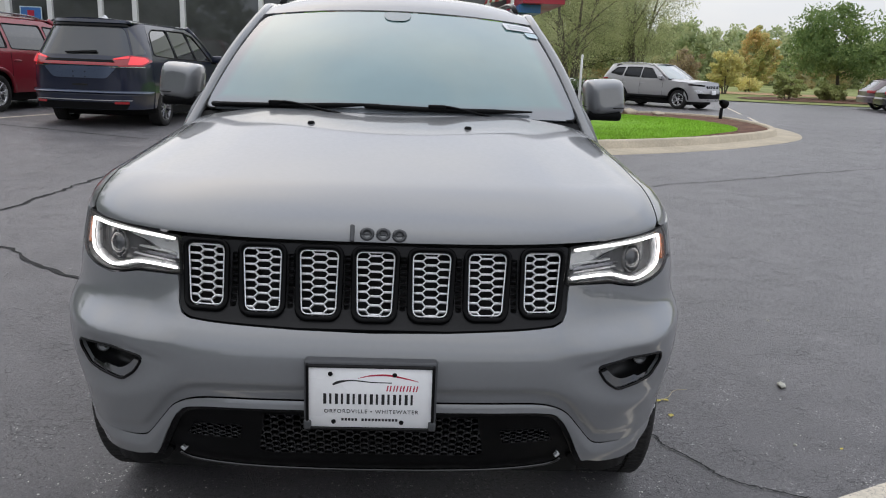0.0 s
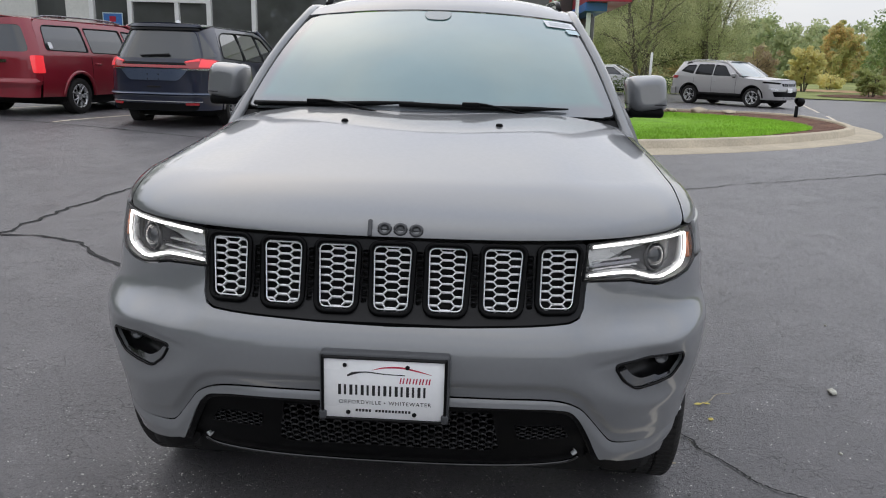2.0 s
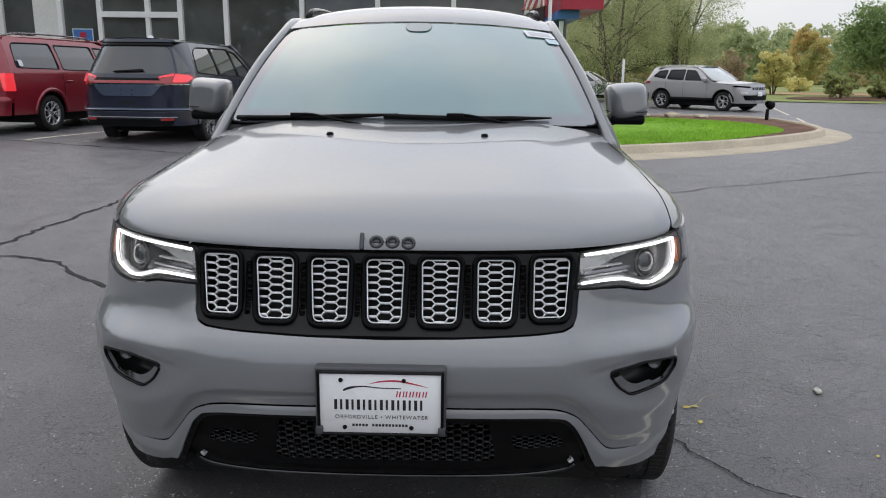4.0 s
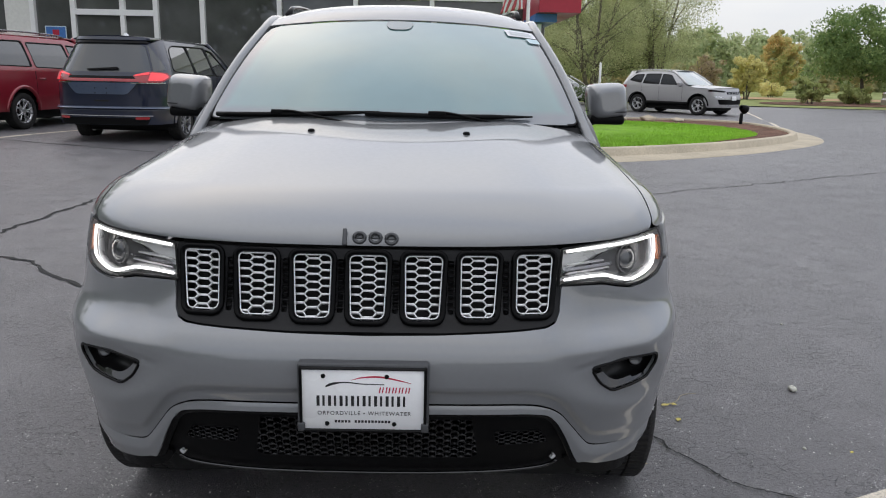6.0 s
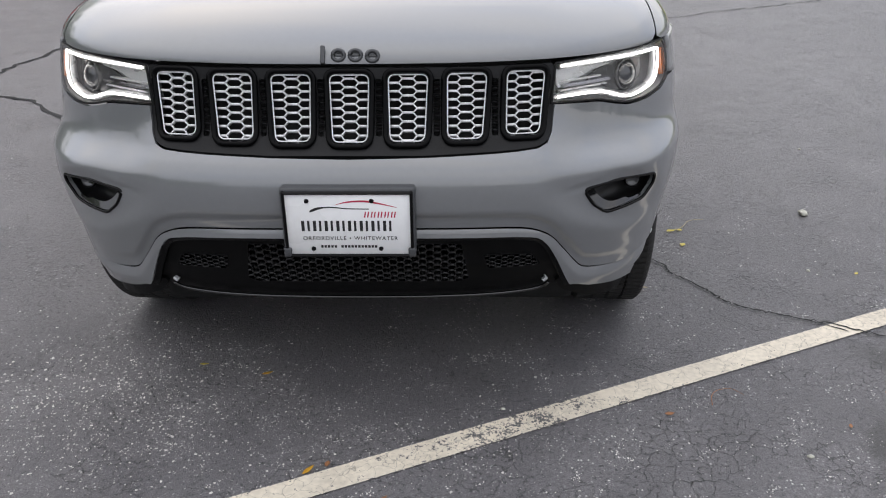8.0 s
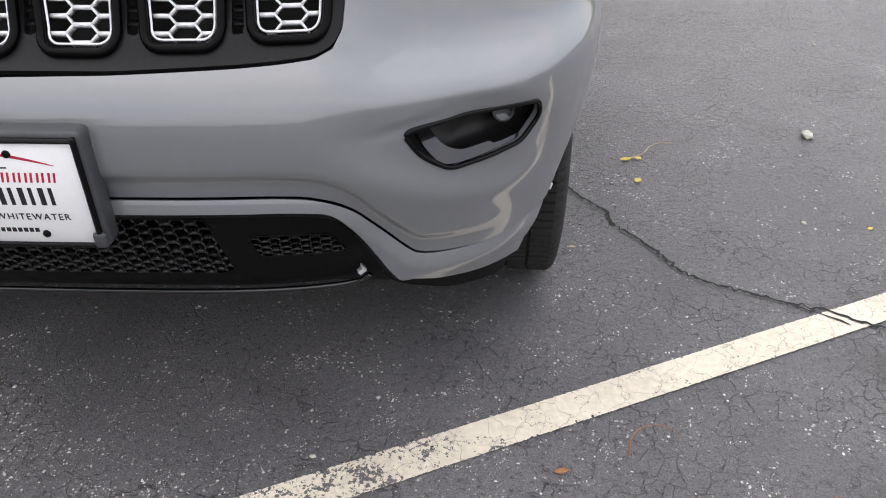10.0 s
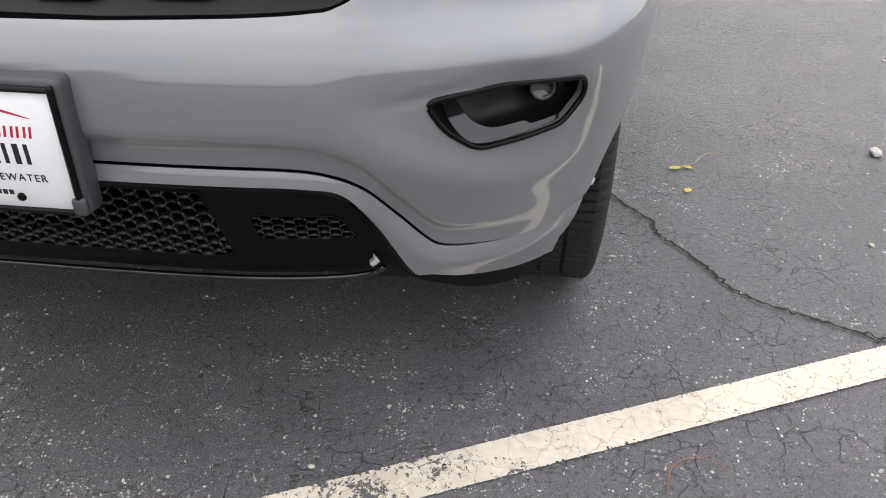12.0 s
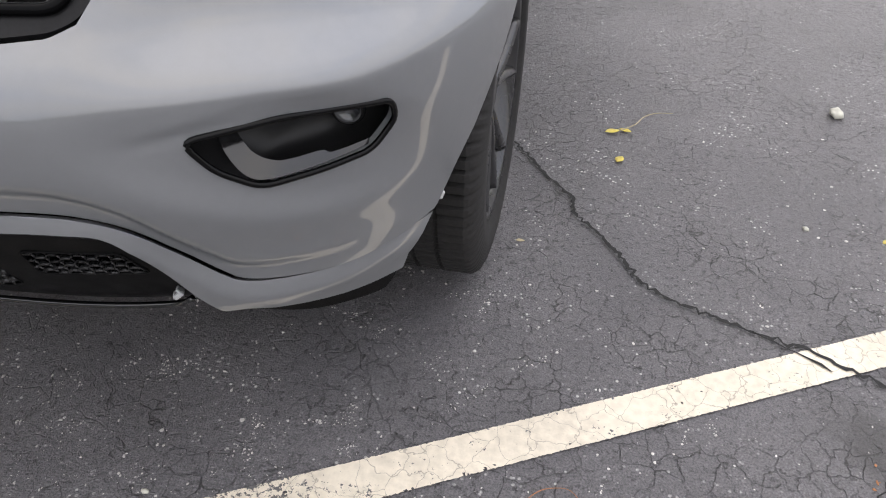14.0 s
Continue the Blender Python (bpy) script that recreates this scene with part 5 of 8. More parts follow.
# roof, pillars, flanks with doors and windows
roof_line = rounded([(-0.655, 2.022), (-0.45, 1.970), (-0.22, 1.933), (0.0, 1.922), (0.22, 1.933), (0.45, 1.970), (0.655, 2.022), (0.66, 3.4), (0.60, 4.55), (-0.60, 4.55), (-0.66, 3.4)], [0.02, 0.05, 0.05, 0.05, 0.05, 0.05, 0.02, 0.06, 0.06, 0.06, 0.06])
roof = part("roof", panel(roof_top, roof_line, (), 0.03, 0.004), M_PAINT, suv)
for side in (1, -1):
    rail = [Vector((side * (0.60 - 0.03 * max(y - 3.4, 0)), y, roof_top(0.6, y).z + 0.045 * math.sin(math.pi * min(max((y - 2.25) / 2.1, 0), 1)) ** 0.3)) for y in np.linspace(2.25, 4.35, 18)]
    part("roof_rail", tube(rail, 0.014, 8), M_GLOSSBLACK, suv, "black roof rail")
    win_front = rounded([(1.72, 1.12), (2.68, 1.14), (2.70, 1.60), (2.18, 1.60)], [0.03, 0.04, 0.05, 0.08])
    win_rear = rounded([(2.76, 1.14), (3.62, 1.17), (3.60, 1.58), (2.77, 1.60)], [0.03, 0.05, 0.05, 0.03])
    win_back = rounded([(3.70, 1.18), (4.38, 1.22), (4.18, 1.52), (3.69, 1.57)], [0.04, 0.06, 0.06, 0.04])
    body_side = [(1.465, 0.42), (1.465, 1.10), (1.50, 1.27), (1.78, 1.49), (2.02, 1.66), (2.30, 1.70), (3.4, 1.71), (4.45, 1.62), (4.60, 1.35), (4.66, 1.0), (4.66, 0.55), (4.27, 0.50)]
    body_side += arch(WHEEL_Y2, ARCH_R, 0.50, 0.8365, 10, True) + arch(WHEEL_Y2, ARCH_R, 0.8365, 0.33, 12)
    body_side += [(3.35, 0.30), (1.40, 0.30)]
    def side_surf(u, v, side=side):
        p = flank(u, v)
        return Vector((side * p.x, p.y, p.z))
    surf = side_surf
    bm = panel(surf, body_side, [win_front, win_rear, win_back], 0.03, 0.02, out=side)
    flank_ob = part("side_panel", bm, M_PAINT, suv)
    for one, name in ((win_front, "front_window"), (win_rear, "rear_window"), (win_back, "quarter_window")):
        part(name, panel(surf, one, (), 0.04, 0.0), M_TINT, flank_ob, "dark tinted glass")
    for y in (1.60, 2.73, 3.56):
        seam = [surf(y + (0.02 if z > 1.0 else 0), z) for z in np.linspace(0.42, 1.10, 12)]
        part("door_seam", tube(seam, 0.003, 4), M_DARK, flank_ob)
    for y in (2.52, 3.36):
        grip = [surf(y + 0.16 * k / 6, 1.00) + Vector((side * (0.012 + 0.022 * math.sin(math.pi * k / 6)), 0, 0)) for k in range(7)]
        part("door_handle", tube(grip, 0.011, 8), M_PAINT, flank_ob)
    sill = [surf(y, 0.36) + Vector((side * 0.004, 0, 0)) for y in np.linspace(1.40, 3.34, 12)]
    part("sill", tube(sill, 0.035, 8), M_PLASTIC, flank_ob)
    pillar = [glass_front(side * 1.0, v) + Vector((side * 0.010, 0.012, 0.0)) for v in np.linspace(-0.16, 0.97, 11)]
    pillar += [Vector((side * 0.660, 2.11, 1.712)), Vector((side * 0.664, 2.25, 1.735)), Vector((side * 0.668, 2.6, 1.748)), Vector((side * 0.664, 3.4, 1.745))]
    part("pillar", tube(smoothed(pillar, 3), 0.024, 10, flat=0.9), M_PAINT, suv)
    bm = lathe([(-0.30, ARCH_R - 0.012), (0.015, ARCH_R - 0.012)], 48)
    bmesh.ops.delete(bm, geom=[v for v in bm.verts if v.co.z < -0.10], context="VERTS")
    liner = part("wheel_liner", bm, M_DARK, suv)
    liner.location = (side * 0.91 if side > 0 else -0.64, WHEEL_Y2, WHEEL_R)


def tail_surf(x, z):
    k = abs(x) / 0.93
    lean = 0.0 if z < 1.05 else (z - 1.05) * 0.42
    return Vector((x, 4.80 - 0.14 * k**4 - lean + (0.05 if z < 0.65 else 0), z))


tail = rounded([(-0.90, 0.42), (0.90, 0.42), (0.93, 0.9), (0.90, 1.08), (0.64, 1.68), (-0.64, 1.68), (-0.90, 1.08), (-0.93, 0.9)], 0.06)
rear_glass = rounded([(-0.70, 1.14), (0.70, 1.14), (0.56, 1.58), (-0.56, 1.58)], 0.06)
tailgate = part("tailgate", panel(tail_surf, tail, [rear_glass], 0.04, 0.02, out=-1), M_PAINT, suv)
part("rear_glass", panel(tail_surf, rear_glass, (), 0.05, 0.0), M_TINT, tailgate, "dark tinted glass")
for side in (1, -1):
    line = rounded([(0.58, 0.98), (0.915, 0.97), (0.90, 1.10), (0.60, 1.10)], 0.03)
    part("tail_lamp", panel(tail_surf, line if side > 0 else flip(line), (), 0.03, 0.01, -0.012, out=-1), M_REDLAMP, tailgate, "red tail lamp")
# unseen black boxes fill the body; the low ones are added to block light
part("underbody", box_bm(-0.66, 0.46, 0.20, 0.66, 4.6, 0.44, 0.05), M_DARK, suv)
part("undertray_shade_box", box_bm(-0.66, 0.36, 0.21, 0.66, 0.47, 0.32, 0.03), M_DARK, suv)
part("floor_shade_box", box_bm(-0.84, 1.32, 0.21, 0.84, 3.30, 0.34, 0.04), M_DARK, suv)
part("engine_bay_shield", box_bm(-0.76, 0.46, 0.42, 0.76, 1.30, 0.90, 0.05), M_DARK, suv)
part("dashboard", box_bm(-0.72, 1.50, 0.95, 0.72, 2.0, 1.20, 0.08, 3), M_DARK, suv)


# ---- wheels ----
def make_wheel(radius, width, rim_r, tyre_mat, rim_mat, spokes=5, dark=None, tread=60):
    """A wheel as a list of (name, bmesh, material, label), its axle along x and its outer face towards +x."""
    h = width / 2
    prof = [(-h * 0.80, rim_r), (-h * 0.98, rim_r + 0.02), (-h * 1.0, (rim_r + radius) / 2), (-h * 0.94, radius - 0.028), (-h * 0.84, radius - 0.008)]
    for x0, x1 in ((-0.78, -0.42), (-0.34, -0.04), (0.04, 0.34), (0.42, 0.78)):
        prof += [(h * x0, radius - 0.001), (h * x1, radius - 0.001), (h * (x1 + 0.012), radius - 0.009), (h * (x1 + 0.066), radius - 0.009)]
    prof = prof[:-2] + [(h * 0.84, radius - 0.005), (h * 0.90, radius - 0.013), (h * 0.95, radius - 0.028), (h * 1.0, (rim_r + radius) / 2), (h * 0.98, rim_r + 0.02), (h * 0.80, rim_r)]
    steps = tread * 5
    bm, rings = bmesh.new(), []
    for k in range(steps):
        a = 2 * math.pi * k / steps
        ring = []
        for x, r in prof:
            cut = 0.0
            if r > radius - 0.03 and k % 5 == 0 and abs(x) > h * 0.40:
                cut = 0.010
            elif r > radius - 0.02 and k % 5 == 2 and abs(x) < h * 0.36:
                cut = 0.006
            ring.append(bm.verts.new((x, (r - cut) * math.cos(a), (r - cut) * math.sin(a))))
        rings.append(ring)
    for k in range(steps):
        a, b = rings[k], rings[(k + 1) % steps]
        for i in range(len(prof) - 1):
            bm.faces.new((a[i], a[i + 1], b[i + 1], b[i]))
    out = [("tyre", bm, tyre_mat, "black rubber tyre with tread blocks")]
    bm = lathe([(h * 0.80, rim_r + 0.006), (h * 0.92, rim_r + 0.004), (h * 0.90, rim_r - 0.012), (h * 0.60, rim_r - 0.03), (-h * 0.6, rim_r - 0.04)], 64)
    hub_x = h * 0.62
    for k in range(spokes):
        for off in (-0.16, 0.16):
            a0, a1 = 2 * math.pi * k / spokes + off * 0.6, 2 * math.pi * k / spokes + off * 1.6
            pts = [Vector((hub_x, r * math.cos(a), r * math.sin(a))) + Vector((dx, 0, 0)) for r, a, dx in ((0.045, a0, 0.0), (rim_r * 0.55, (a0 + a1) / 2, 0.012), (rim_r - 0.012, a1, 0.020))]
            merge(bm, tube(smoothed(pts, 4), 0.020, 6, flat=0.7))
    merge(bm, lathe([(hub_x - 0.04, 0.07), (hub_x + 0.012, 0.062), (hub_x + 0.02, 0.03), (hub_x + 0.02, 0.0)], 24))
    out.append(("rim", bm, rim_mat, ""))
    out.append(("brake_disc", lathe([(0.0, 0.0), (0.02, 0.03), (0.02, rim_r * 0.72), (0.0, rim_r * 0.72)], 32), dark or M_DARK, ""))
    return out


def put_wheel(car, parts, x, y, z, side, steer=0.0):
    wheel = new("wheel")
    wheel.parent = car
    wheel.location = (x, y, z)
    wheel.rotation_euler = (0, 0, (math.pi if side < 0 else 0) + radians(steer))
    for name, mesh, label in parts_meshes(parts):
        ob = new(name, mesh)
        ob.parent = wheel
        if label:
            ob["label"] = label
    return wheel


_wheel_cache = {}


def parts_meshes(parts):
    key = id(parts)
    if key not in _wheel_cache:
        out = []
        for name, bm, mat, label in parts:
            crown = max(math.hypot(v.co.y, v.co.z) for v in bm.verts) - 0.006
            for face in bm.faces:
                c = face.calc_center_median()
                face.smooth = name != "tyre" or math.hypot(c.y, c.z) < crown
            me = bpy.data.meshes.new(name)
            bm.to_mesh(me)
            bm.free()
            me.materials.append(mat)
            out.append((name, me, label))
        _wheel_cache[key] = (parts, out)
    return _wheel_cache[key][1]


suv_wheel = make_wheel(WHEEL_R, 0.262, 0.262, M_TYRE, M_DARKRIM, tread=96)
for side in (1, -1):
    for y in (WHEEL_Y, WHEEL_Y2):
        put_wheel(suv, suv_wheel, 0.836 if side > 0 and y == WHEEL_Y else side * 0.792, y, WHEEL_R - 0.003, side, -4 if y == WHEEL_Y else 0)
# ---- ground, kerbs, paint lines ----
def rise(y, x=0.0):
    """The lot climbs a little towards the building, most of all on its west side."""
    k, j = min(max((y - 3.0) / 9.0, 0), 1), min(max((-x - 2.5) / 5.0, 0), 1)
    return (0.2 + 0.1 * j * j * (3 - 2 * j)) * k * k * (3 - 2 * k)


def sheet(name, xs, ys, height, mat):
    verts = [(x, y, height(x, y)) for y in ys for x in xs]
    n = len(xs)
    faces = [(j * n + i, j * n + i + 1, (j + 1) * n + i + 1, (j + 1) * n + i) for j in range(len(ys) - 1) for i in range(n - 1)]
    me = bpy.data.meshes.new(name)
    me.from_pydata(verts, [], faces)
    me.materials.append(mat)
    for f in me.polygons:
        f.use_smooth = True
    return new(name, me)


ground = sheet("ground", [-1500, -200, -40, -15, -10] + [-8 + 0.5 * k for k in range(13)] + [0, 3, 10, 40, 200, 1500], [-1500, -200, -40, -8, 0, 2.5] + [3 + 0.5 * k for k in range(20)] + [14, 20, 40, 200, 1500], lambda x, y: rise(y, x), M_ASPHALT)
tagged(ground, "dark grey worn asphalt parking lot with fine cracks", "ground", kind="structure")


def ribbon(points, width, z=0.003, ragged=0.3, seed=1):
    """A thin strip along a line on the ground, with an uneven width."""
    rng = random.Random(seed)
    pts = [Vector((*p[:2], 0)) for p in points]
    bm, prev = bmesh.new(), None
    for i, p in enumerate(pts):
        a, b = pts[max(i - 1, 0)], pts[min(i + 1, len(pts) - 1)]
        d = (b - a).normalized()
        side = Vector((-d.y, d.x, 0))
        w = width * (1 + ragged * rng.uniform(-1, 1)) / 2
        if i in (0, len(pts) - 1):
            w *= 0.3
        base = Vector((p.x, p.y, rise(p.y, p.x) + z))
        row = [bm.verts.new(base + side * w), bm.verts.new(base - side * w)]
        if prev:
            bm.faces.new((prev[0], prev[1], row[1], row[0]))
        prev = row
    return bm


def wander(points, step, amp, seed):
    """A line with small random kinks, as a crack runs."""
    rng = random.Random(seed)
    out = []
    for a, b in zip(points, points[1:]):
        a, b = Vector(a), Vector(b)
        n = max(int((b - a).length / step), 1)
        side = Vector((-(b - a).y, (b - a).x)).normalized()
        for k in range(n):
            out.append(tuple(a.lerp(b, k / n) + side * (rng.gauss(0, amp) if k else 0)))
    return out + [tuple(points[-1])]


def crack(points, width, step, amp, seed, mat=None, ragged=0.55):
    line = wander(points, step, amp, seed)
    ob = part("crack", ribbon(line, width, 0.006, ragged, seed), mat or M_CRACK, ground, smooth=False)
    return ob


crack([(0.98, 1.28), (1.048, 1.168), (1.10, 1.09), (1.145, 1.03), (1.155, 0.955), (1.21, 0.88), (1.265, 0.795), (1.30, 0.715), (1.36, 0.668), (1.44, 0.630), (1.52, 0.592), (1.62, 0.562), (1.69, 0.512), (1.775, 0.468), (1.86, 0.43)], 0.0080, 0.010, 0.0034, 3, None, 0.5)
crack([(1.52, 0.592), (1.60, 0.545), (1.66, 0.50)], 0.006, 0.02, 0.004, 4)
crack([(1.86, 0.43), (1.80, 0.39), (1.70, 0.26), (1.64, 0.17), (1.63, 0.12), (1.614, 0.077), (1.645, -0.03), (1.70, -0.10)], 0.0042, 0.016, 0.006, 5)
crack([(-3.70, 3.95), (-3.70, 4.6), (-3.66, 5.15), (-3.60, 5.75), (-3.47, 6.8), (-3.30, 8.2), (-3.1, 9.4)], 0.035, 0.08, 0.022, 6)
crack([(-5.2, 4.05), (-4.2, 4.0), (-3.62, 3.97), (-3.34, 3.99), (-3.0, 3.86), (-2.75, 3.62), (-2.47, 3.35), (-2.18, 3.15), (-1.9, 3.05)], 0.035, 0.07, 0.02, 7)
crack([(2.0, 6.9), (2.65, 7.2), (3.47, 7.7), (4.33, 8.1), (5.3, 8.63), (6.0, 9.03), (7.4, 9.7), (9.0, 10.4)], 0.018, 0.10, 0.02, 8, M_CRACKFINE)
crack([(6.9, 15.2), (7.5, 14.4), (8.13, 13.96), (8.34, 13.24), (8.7, 12.5), (9.6, 11.6), (10.8, 11.0)], 0.018, 0.12, 0.025, 9, M_CRACKFINE)
crack([(-9.5, 11.2), (-7.4, 10.9), (-5.6, 10.4), (-4.4, 10.1), (-3.0, 9.9)], 0.03, 0.15, 0.02, 10)
# worn white parking line in front


def worn_line(a, b, width, cell, wear, seed, z=0.004):
    """A painted line of small flakes: eaten away at its edges and in places."""
    d = (b - a).normalized()
    side = Vector((-d.y, d.x))
    nu, nv = int((b - a).length / cell), max(int(width / cell), 3)
    bm, verts = bmesh.new(), {}

    def vert(i, j):
        if (i, j) not in verts:
            k = noise.noise((i * 1.37, j * 1.71, seed)) * cell * 0.8
            p = a + d * (i * cell + k) + side * ((j / nv - 0.5) * width + (noise.noise((i * 1.43, j * 1.3, seed + 9)) * cell * 0.8))
            verts[i, j] = bm.verts.new((p.x, p.y, rise(p.y, p.x) + z))
        return verts[i, j]

    for i in range(nu):
        for j in range(nv):
            edge = abs((j + 0.5) / nv - 0.5) * 2
            p = a + d * ((i + 0.5) * cell) + side * (((j + 0.5) / nv - 0.5) * width)
            big = noise.noise((p.x * 3.0, p.y * 3.0, seed))
            small = noise.noise((p.x * 75, p.y * 75, seed + 4)) * 0.6 + noise.noise((p.x * 170, p.y * 170, seed + 5)) * 0.5
            if small + 0.9 * wear(p) * (0.4 + big) + 0.22 * edge**8 < 0.62:
                bm.faces.new((vert(i, j), vert(i + 1, j), vert(i + 1, j + 1), vert(i, j + 1)))
    return bm


def front_wear(p):
    k = math.exp(-(((p.x - 0.46) / 0.20) ** 2)) * 0.35
    return 0.12 + k


near = worn_line(Vector((-1.203, -0.768)), Vector((2.797, 1.041)), 0.084, 0.0036, front_wear, 2.0)
line_ob = part("parking_line", near, M_LINE, None, smooth=False)
tagged(line_ob, "worn white painted parking line on asphalt", "parking line", "parking lines", "structure")
for k, (x0, y0, x1, y1) in enumerate([(-7.2, 11.0, -6.1, 15.2), (7.97, 24.1, 7.84, 20.9), (8.99, 23.4, 8.87, 20.4), (13.8, 32.0, 11.5, 24.6), (10.95, 22.7, 10.2, 20.4), (-10.1, 11.6, -9.0, 16.0), (-3.9, 11.0, -2.8, 15.5)]):
    bm = worn_line(Vector((x0, y0)), Vector((x1, y1)), 0.10, 0.05, lambda p: 0.3, 3.0 + k)
    tagged(part("parking_line", bm, M_LINE, None, smooth=False), "faded white painted parking line", "parking line", "parking lines", "structure")


# kerbed island with grass
def offset_line(line, d):
    out = []
    for i, p in enumerate(line):
        a, b = Vector(line[i - 1]), Vector(line[(i + 1) % len(line)])
        t = (b - a).normalized()
        out.append((p[0] - t.y * d, p[1] + t.x * d))
    return out


ISLAND = smoothed([(-1.0, 9.75), (2.6, 10.75), (4.9, 11.95), (6.9, 13.7), (8.05, 15.1), (8.65, 16.6), (8.9, 18.4), (8.75, 20.0), (7.6, 20.9), (4.0, 21.2), (-1.0, 21.2), (-2.2, 15.5)], 8, True)


def ring_wall(line, profile, mat, name):
    """Sweeps a profile of (outwards, up) round a closed line on the ground."""
    bm, rings = bmesh.new(), []
    for q in profile:
        moved = offset_line(line, -q[0])
        rings.append([bm.verts.new((x, y, rise(y) + q[1])) for x, y in moved])
    n = len(line)
    for a, b in zip(rings, rings[1:]):
        for k in range(n):
            bm.faces.new((a[k], a[(k + 1) % n], b[(k + 1) % n], b[k]))
    return bm


kerb_bm = ring_wall(ISLAND, [(0.0, 0.10), (0.0, 0.145), (0.02, 0.16), (0.13, 0.158), (0.16, 0.14), (0.19, 0.03), (0.20, 0.024), (0.72, 0.014), (0.74, -0.02)], M_CONCRETE, "kerb")
kerb = part("kerb", kerb_bm, M_CONCRETE)
tagged(kerb, "pale concrete kerb with gutter round a grass island", "kerb", kind="structure")


def fill(line, z, mat, name, crown=0.05):
    bm = bmesh.new()
    c = Vector((sum(p[0] for p in line) / len(line), sum(p[1] for p in line) / len(line), 0))
    mids = []
    for r in (1.0, 0.75, 0.5, 0.25):
        mids.append([bm.verts.new((c.x + (x - c.x) * r, c.y + (y - c.y) * r, rise(c.y + (y - c.y) * r) + z + crown * (1 - r))) for x, y in line])
    for a, b in zip(mids, mids[1:]):
        for k in range(len(line)):
            bm.faces.new((a[k], a[(k + 1) % len(line)], b[(k + 1) % len(line)], b[k]))
    top = bm.verts.new((c.x, c.y, rise(c.y) + z + crown))
    for k in range(len(line)):
        bm.faces.new((mids[-1][k], mids[-1][(k + 1) % len(line)], top))
    return part(name, bm, mat)


lawn = tagged(fill(ISLAND, 0.11, M_MULCH, "island_bed", 0.0), "brown mulch and soil inside a kerbed island", "planting bed", kind="structure")


def blades(name, inside_line, count, height, mat, z, seed, width=0.012):
    """Grass: many single blades inside a closed line."""
    rng = np.random.default_rng(seed)
    line = np.asarray(inside_line)
    lo, hi = line.min(0), line.max(0)
    pts = rng.uniform(lo, hi, (count * 2, 2))
    pts = pts[inside(line, pts)][:count]
    n = len(pts)
    ang, h = rng.uniform(0, 6.283, n), height * rng.uniform(0.6, 1.25, n)
    lean = rng.normal(0, 0.35, (n, 2)) * h[:, None]
    base = np.array([rise(y) for y in pts[:, 1]]) + z
    dx, dy = np.cos(ang) * width, np.sin(ang) * width
    v = np.empty((n, 3, 3))
    v[:, 0] = np.stack([pts[:, 0] - dx, pts[:, 1] - dy, base], 1)
    v[:, 1] = np.stack([pts[:, 0] + dx, pts[:, 1] + dy, base], 1)
    v[:, 2] = np.stack([pts[:, 0] + lean[:, 0], pts[:, 1] + lean[:, 1], base + h], 1)
    me = bpy.data.meshes.new(name)
    me.from_pydata(v.reshape(-1, 3).tolist(), [], np.arange(3 * n).reshape(-1, 3).tolist())
    me.materials.append(mat)
    return new(name, me)


LAWN = smoothed([(-0.8, 10.0), (2.5, 11.0), (4.8, 12.2), (6.5, 13.95), (7.4, 15.2), (7.6, 16.9), (7.1, 18.3), (5.6, 19.4), (3.0, 20.0), (-0.8, 20.3), (-1.9, 15.5)], 8, True)
turf = tagged(fill(LAWN, 0.116, M_TURF, "lawn"), "bright green mown lawn on the kerbed island", "lawn", kind="structure")
tagged(blades("grass", LAWN, 90000, 0.045, M_GRASS, 0.12, 5, 0.010), "short bright green grass blades on the lawn", "grass", kind="stuff")

# field beyond the lot
FIELD = [(-90, 60), (-40, 50), (2, 41.5), (9, 39.6), (16.5, 38.9), (19.5, 37.4), (23, 36.6), (36, 36.2), (90, 40), (190, 70), (190, 260), (-190, 260), (-190, 90)]
bm = bmesh.new()
bm.faces.new([bm.verts.new((x, y, 0.23)) for x, y in FIELD])
bmesh.ops.triangulate(bm, faces=bm.faces[:])
field = tagged(part("field", bm, M_FIELD, None, smooth=False), "green and straw-coloured rough meadow behind the lot", "meadow", kind="structure")
bed = smoothed([(19.5, 41.5), (24, 40.2), (30, 40.4), (36, 42), (37, 47), (30, 50), (24, 48.5), (20, 45)], 6, True)
bm = bmesh.new()
bm.faces.new([bm.verts.new((x, y, 0.262)) for x, y in bed])
bmesh.ops.triangulate(bm, faces=bm.faces[:])
tagged(part("mulch_bed", bm, M_MULCH, None, smooth=False), "dark mulch bed round the maple tree", "planting bed", kind="structure")
strip = [(14, 55), (30, 52.5), (60, 51), (110, 52), (110, 60), (60, 59), (30, 60.5), (14, 63)]
bm = bmesh.new()
bm.faces.new([bm.verts.new((x, y, 0.258)) for x, y in strip])
tagged(part("dry_meadow", bm, M_DRYGRASS, None, smooth=False), "orange-brown strip of dry grass in the meadow", "meadow", kind="structure")

# small stones, fallen leaves, a twig
def pebble(rng, size):
    bm = bmesh.new()
    bmesh.ops.create_icosphere(bm, subdivisions=1, radius=size)
    sq = (rng.uniform(0.7, 1.3), rng.uniform(0.7, 1.2), rng.uniform(0.4, 0.7))
    for v in bm.verts:
        v.co = Vector((v.co.x * sq[0], v.co.y * sq[1], v.co.z * sq[2])) * rng.uniform(0.8, 1.15)
    return bm


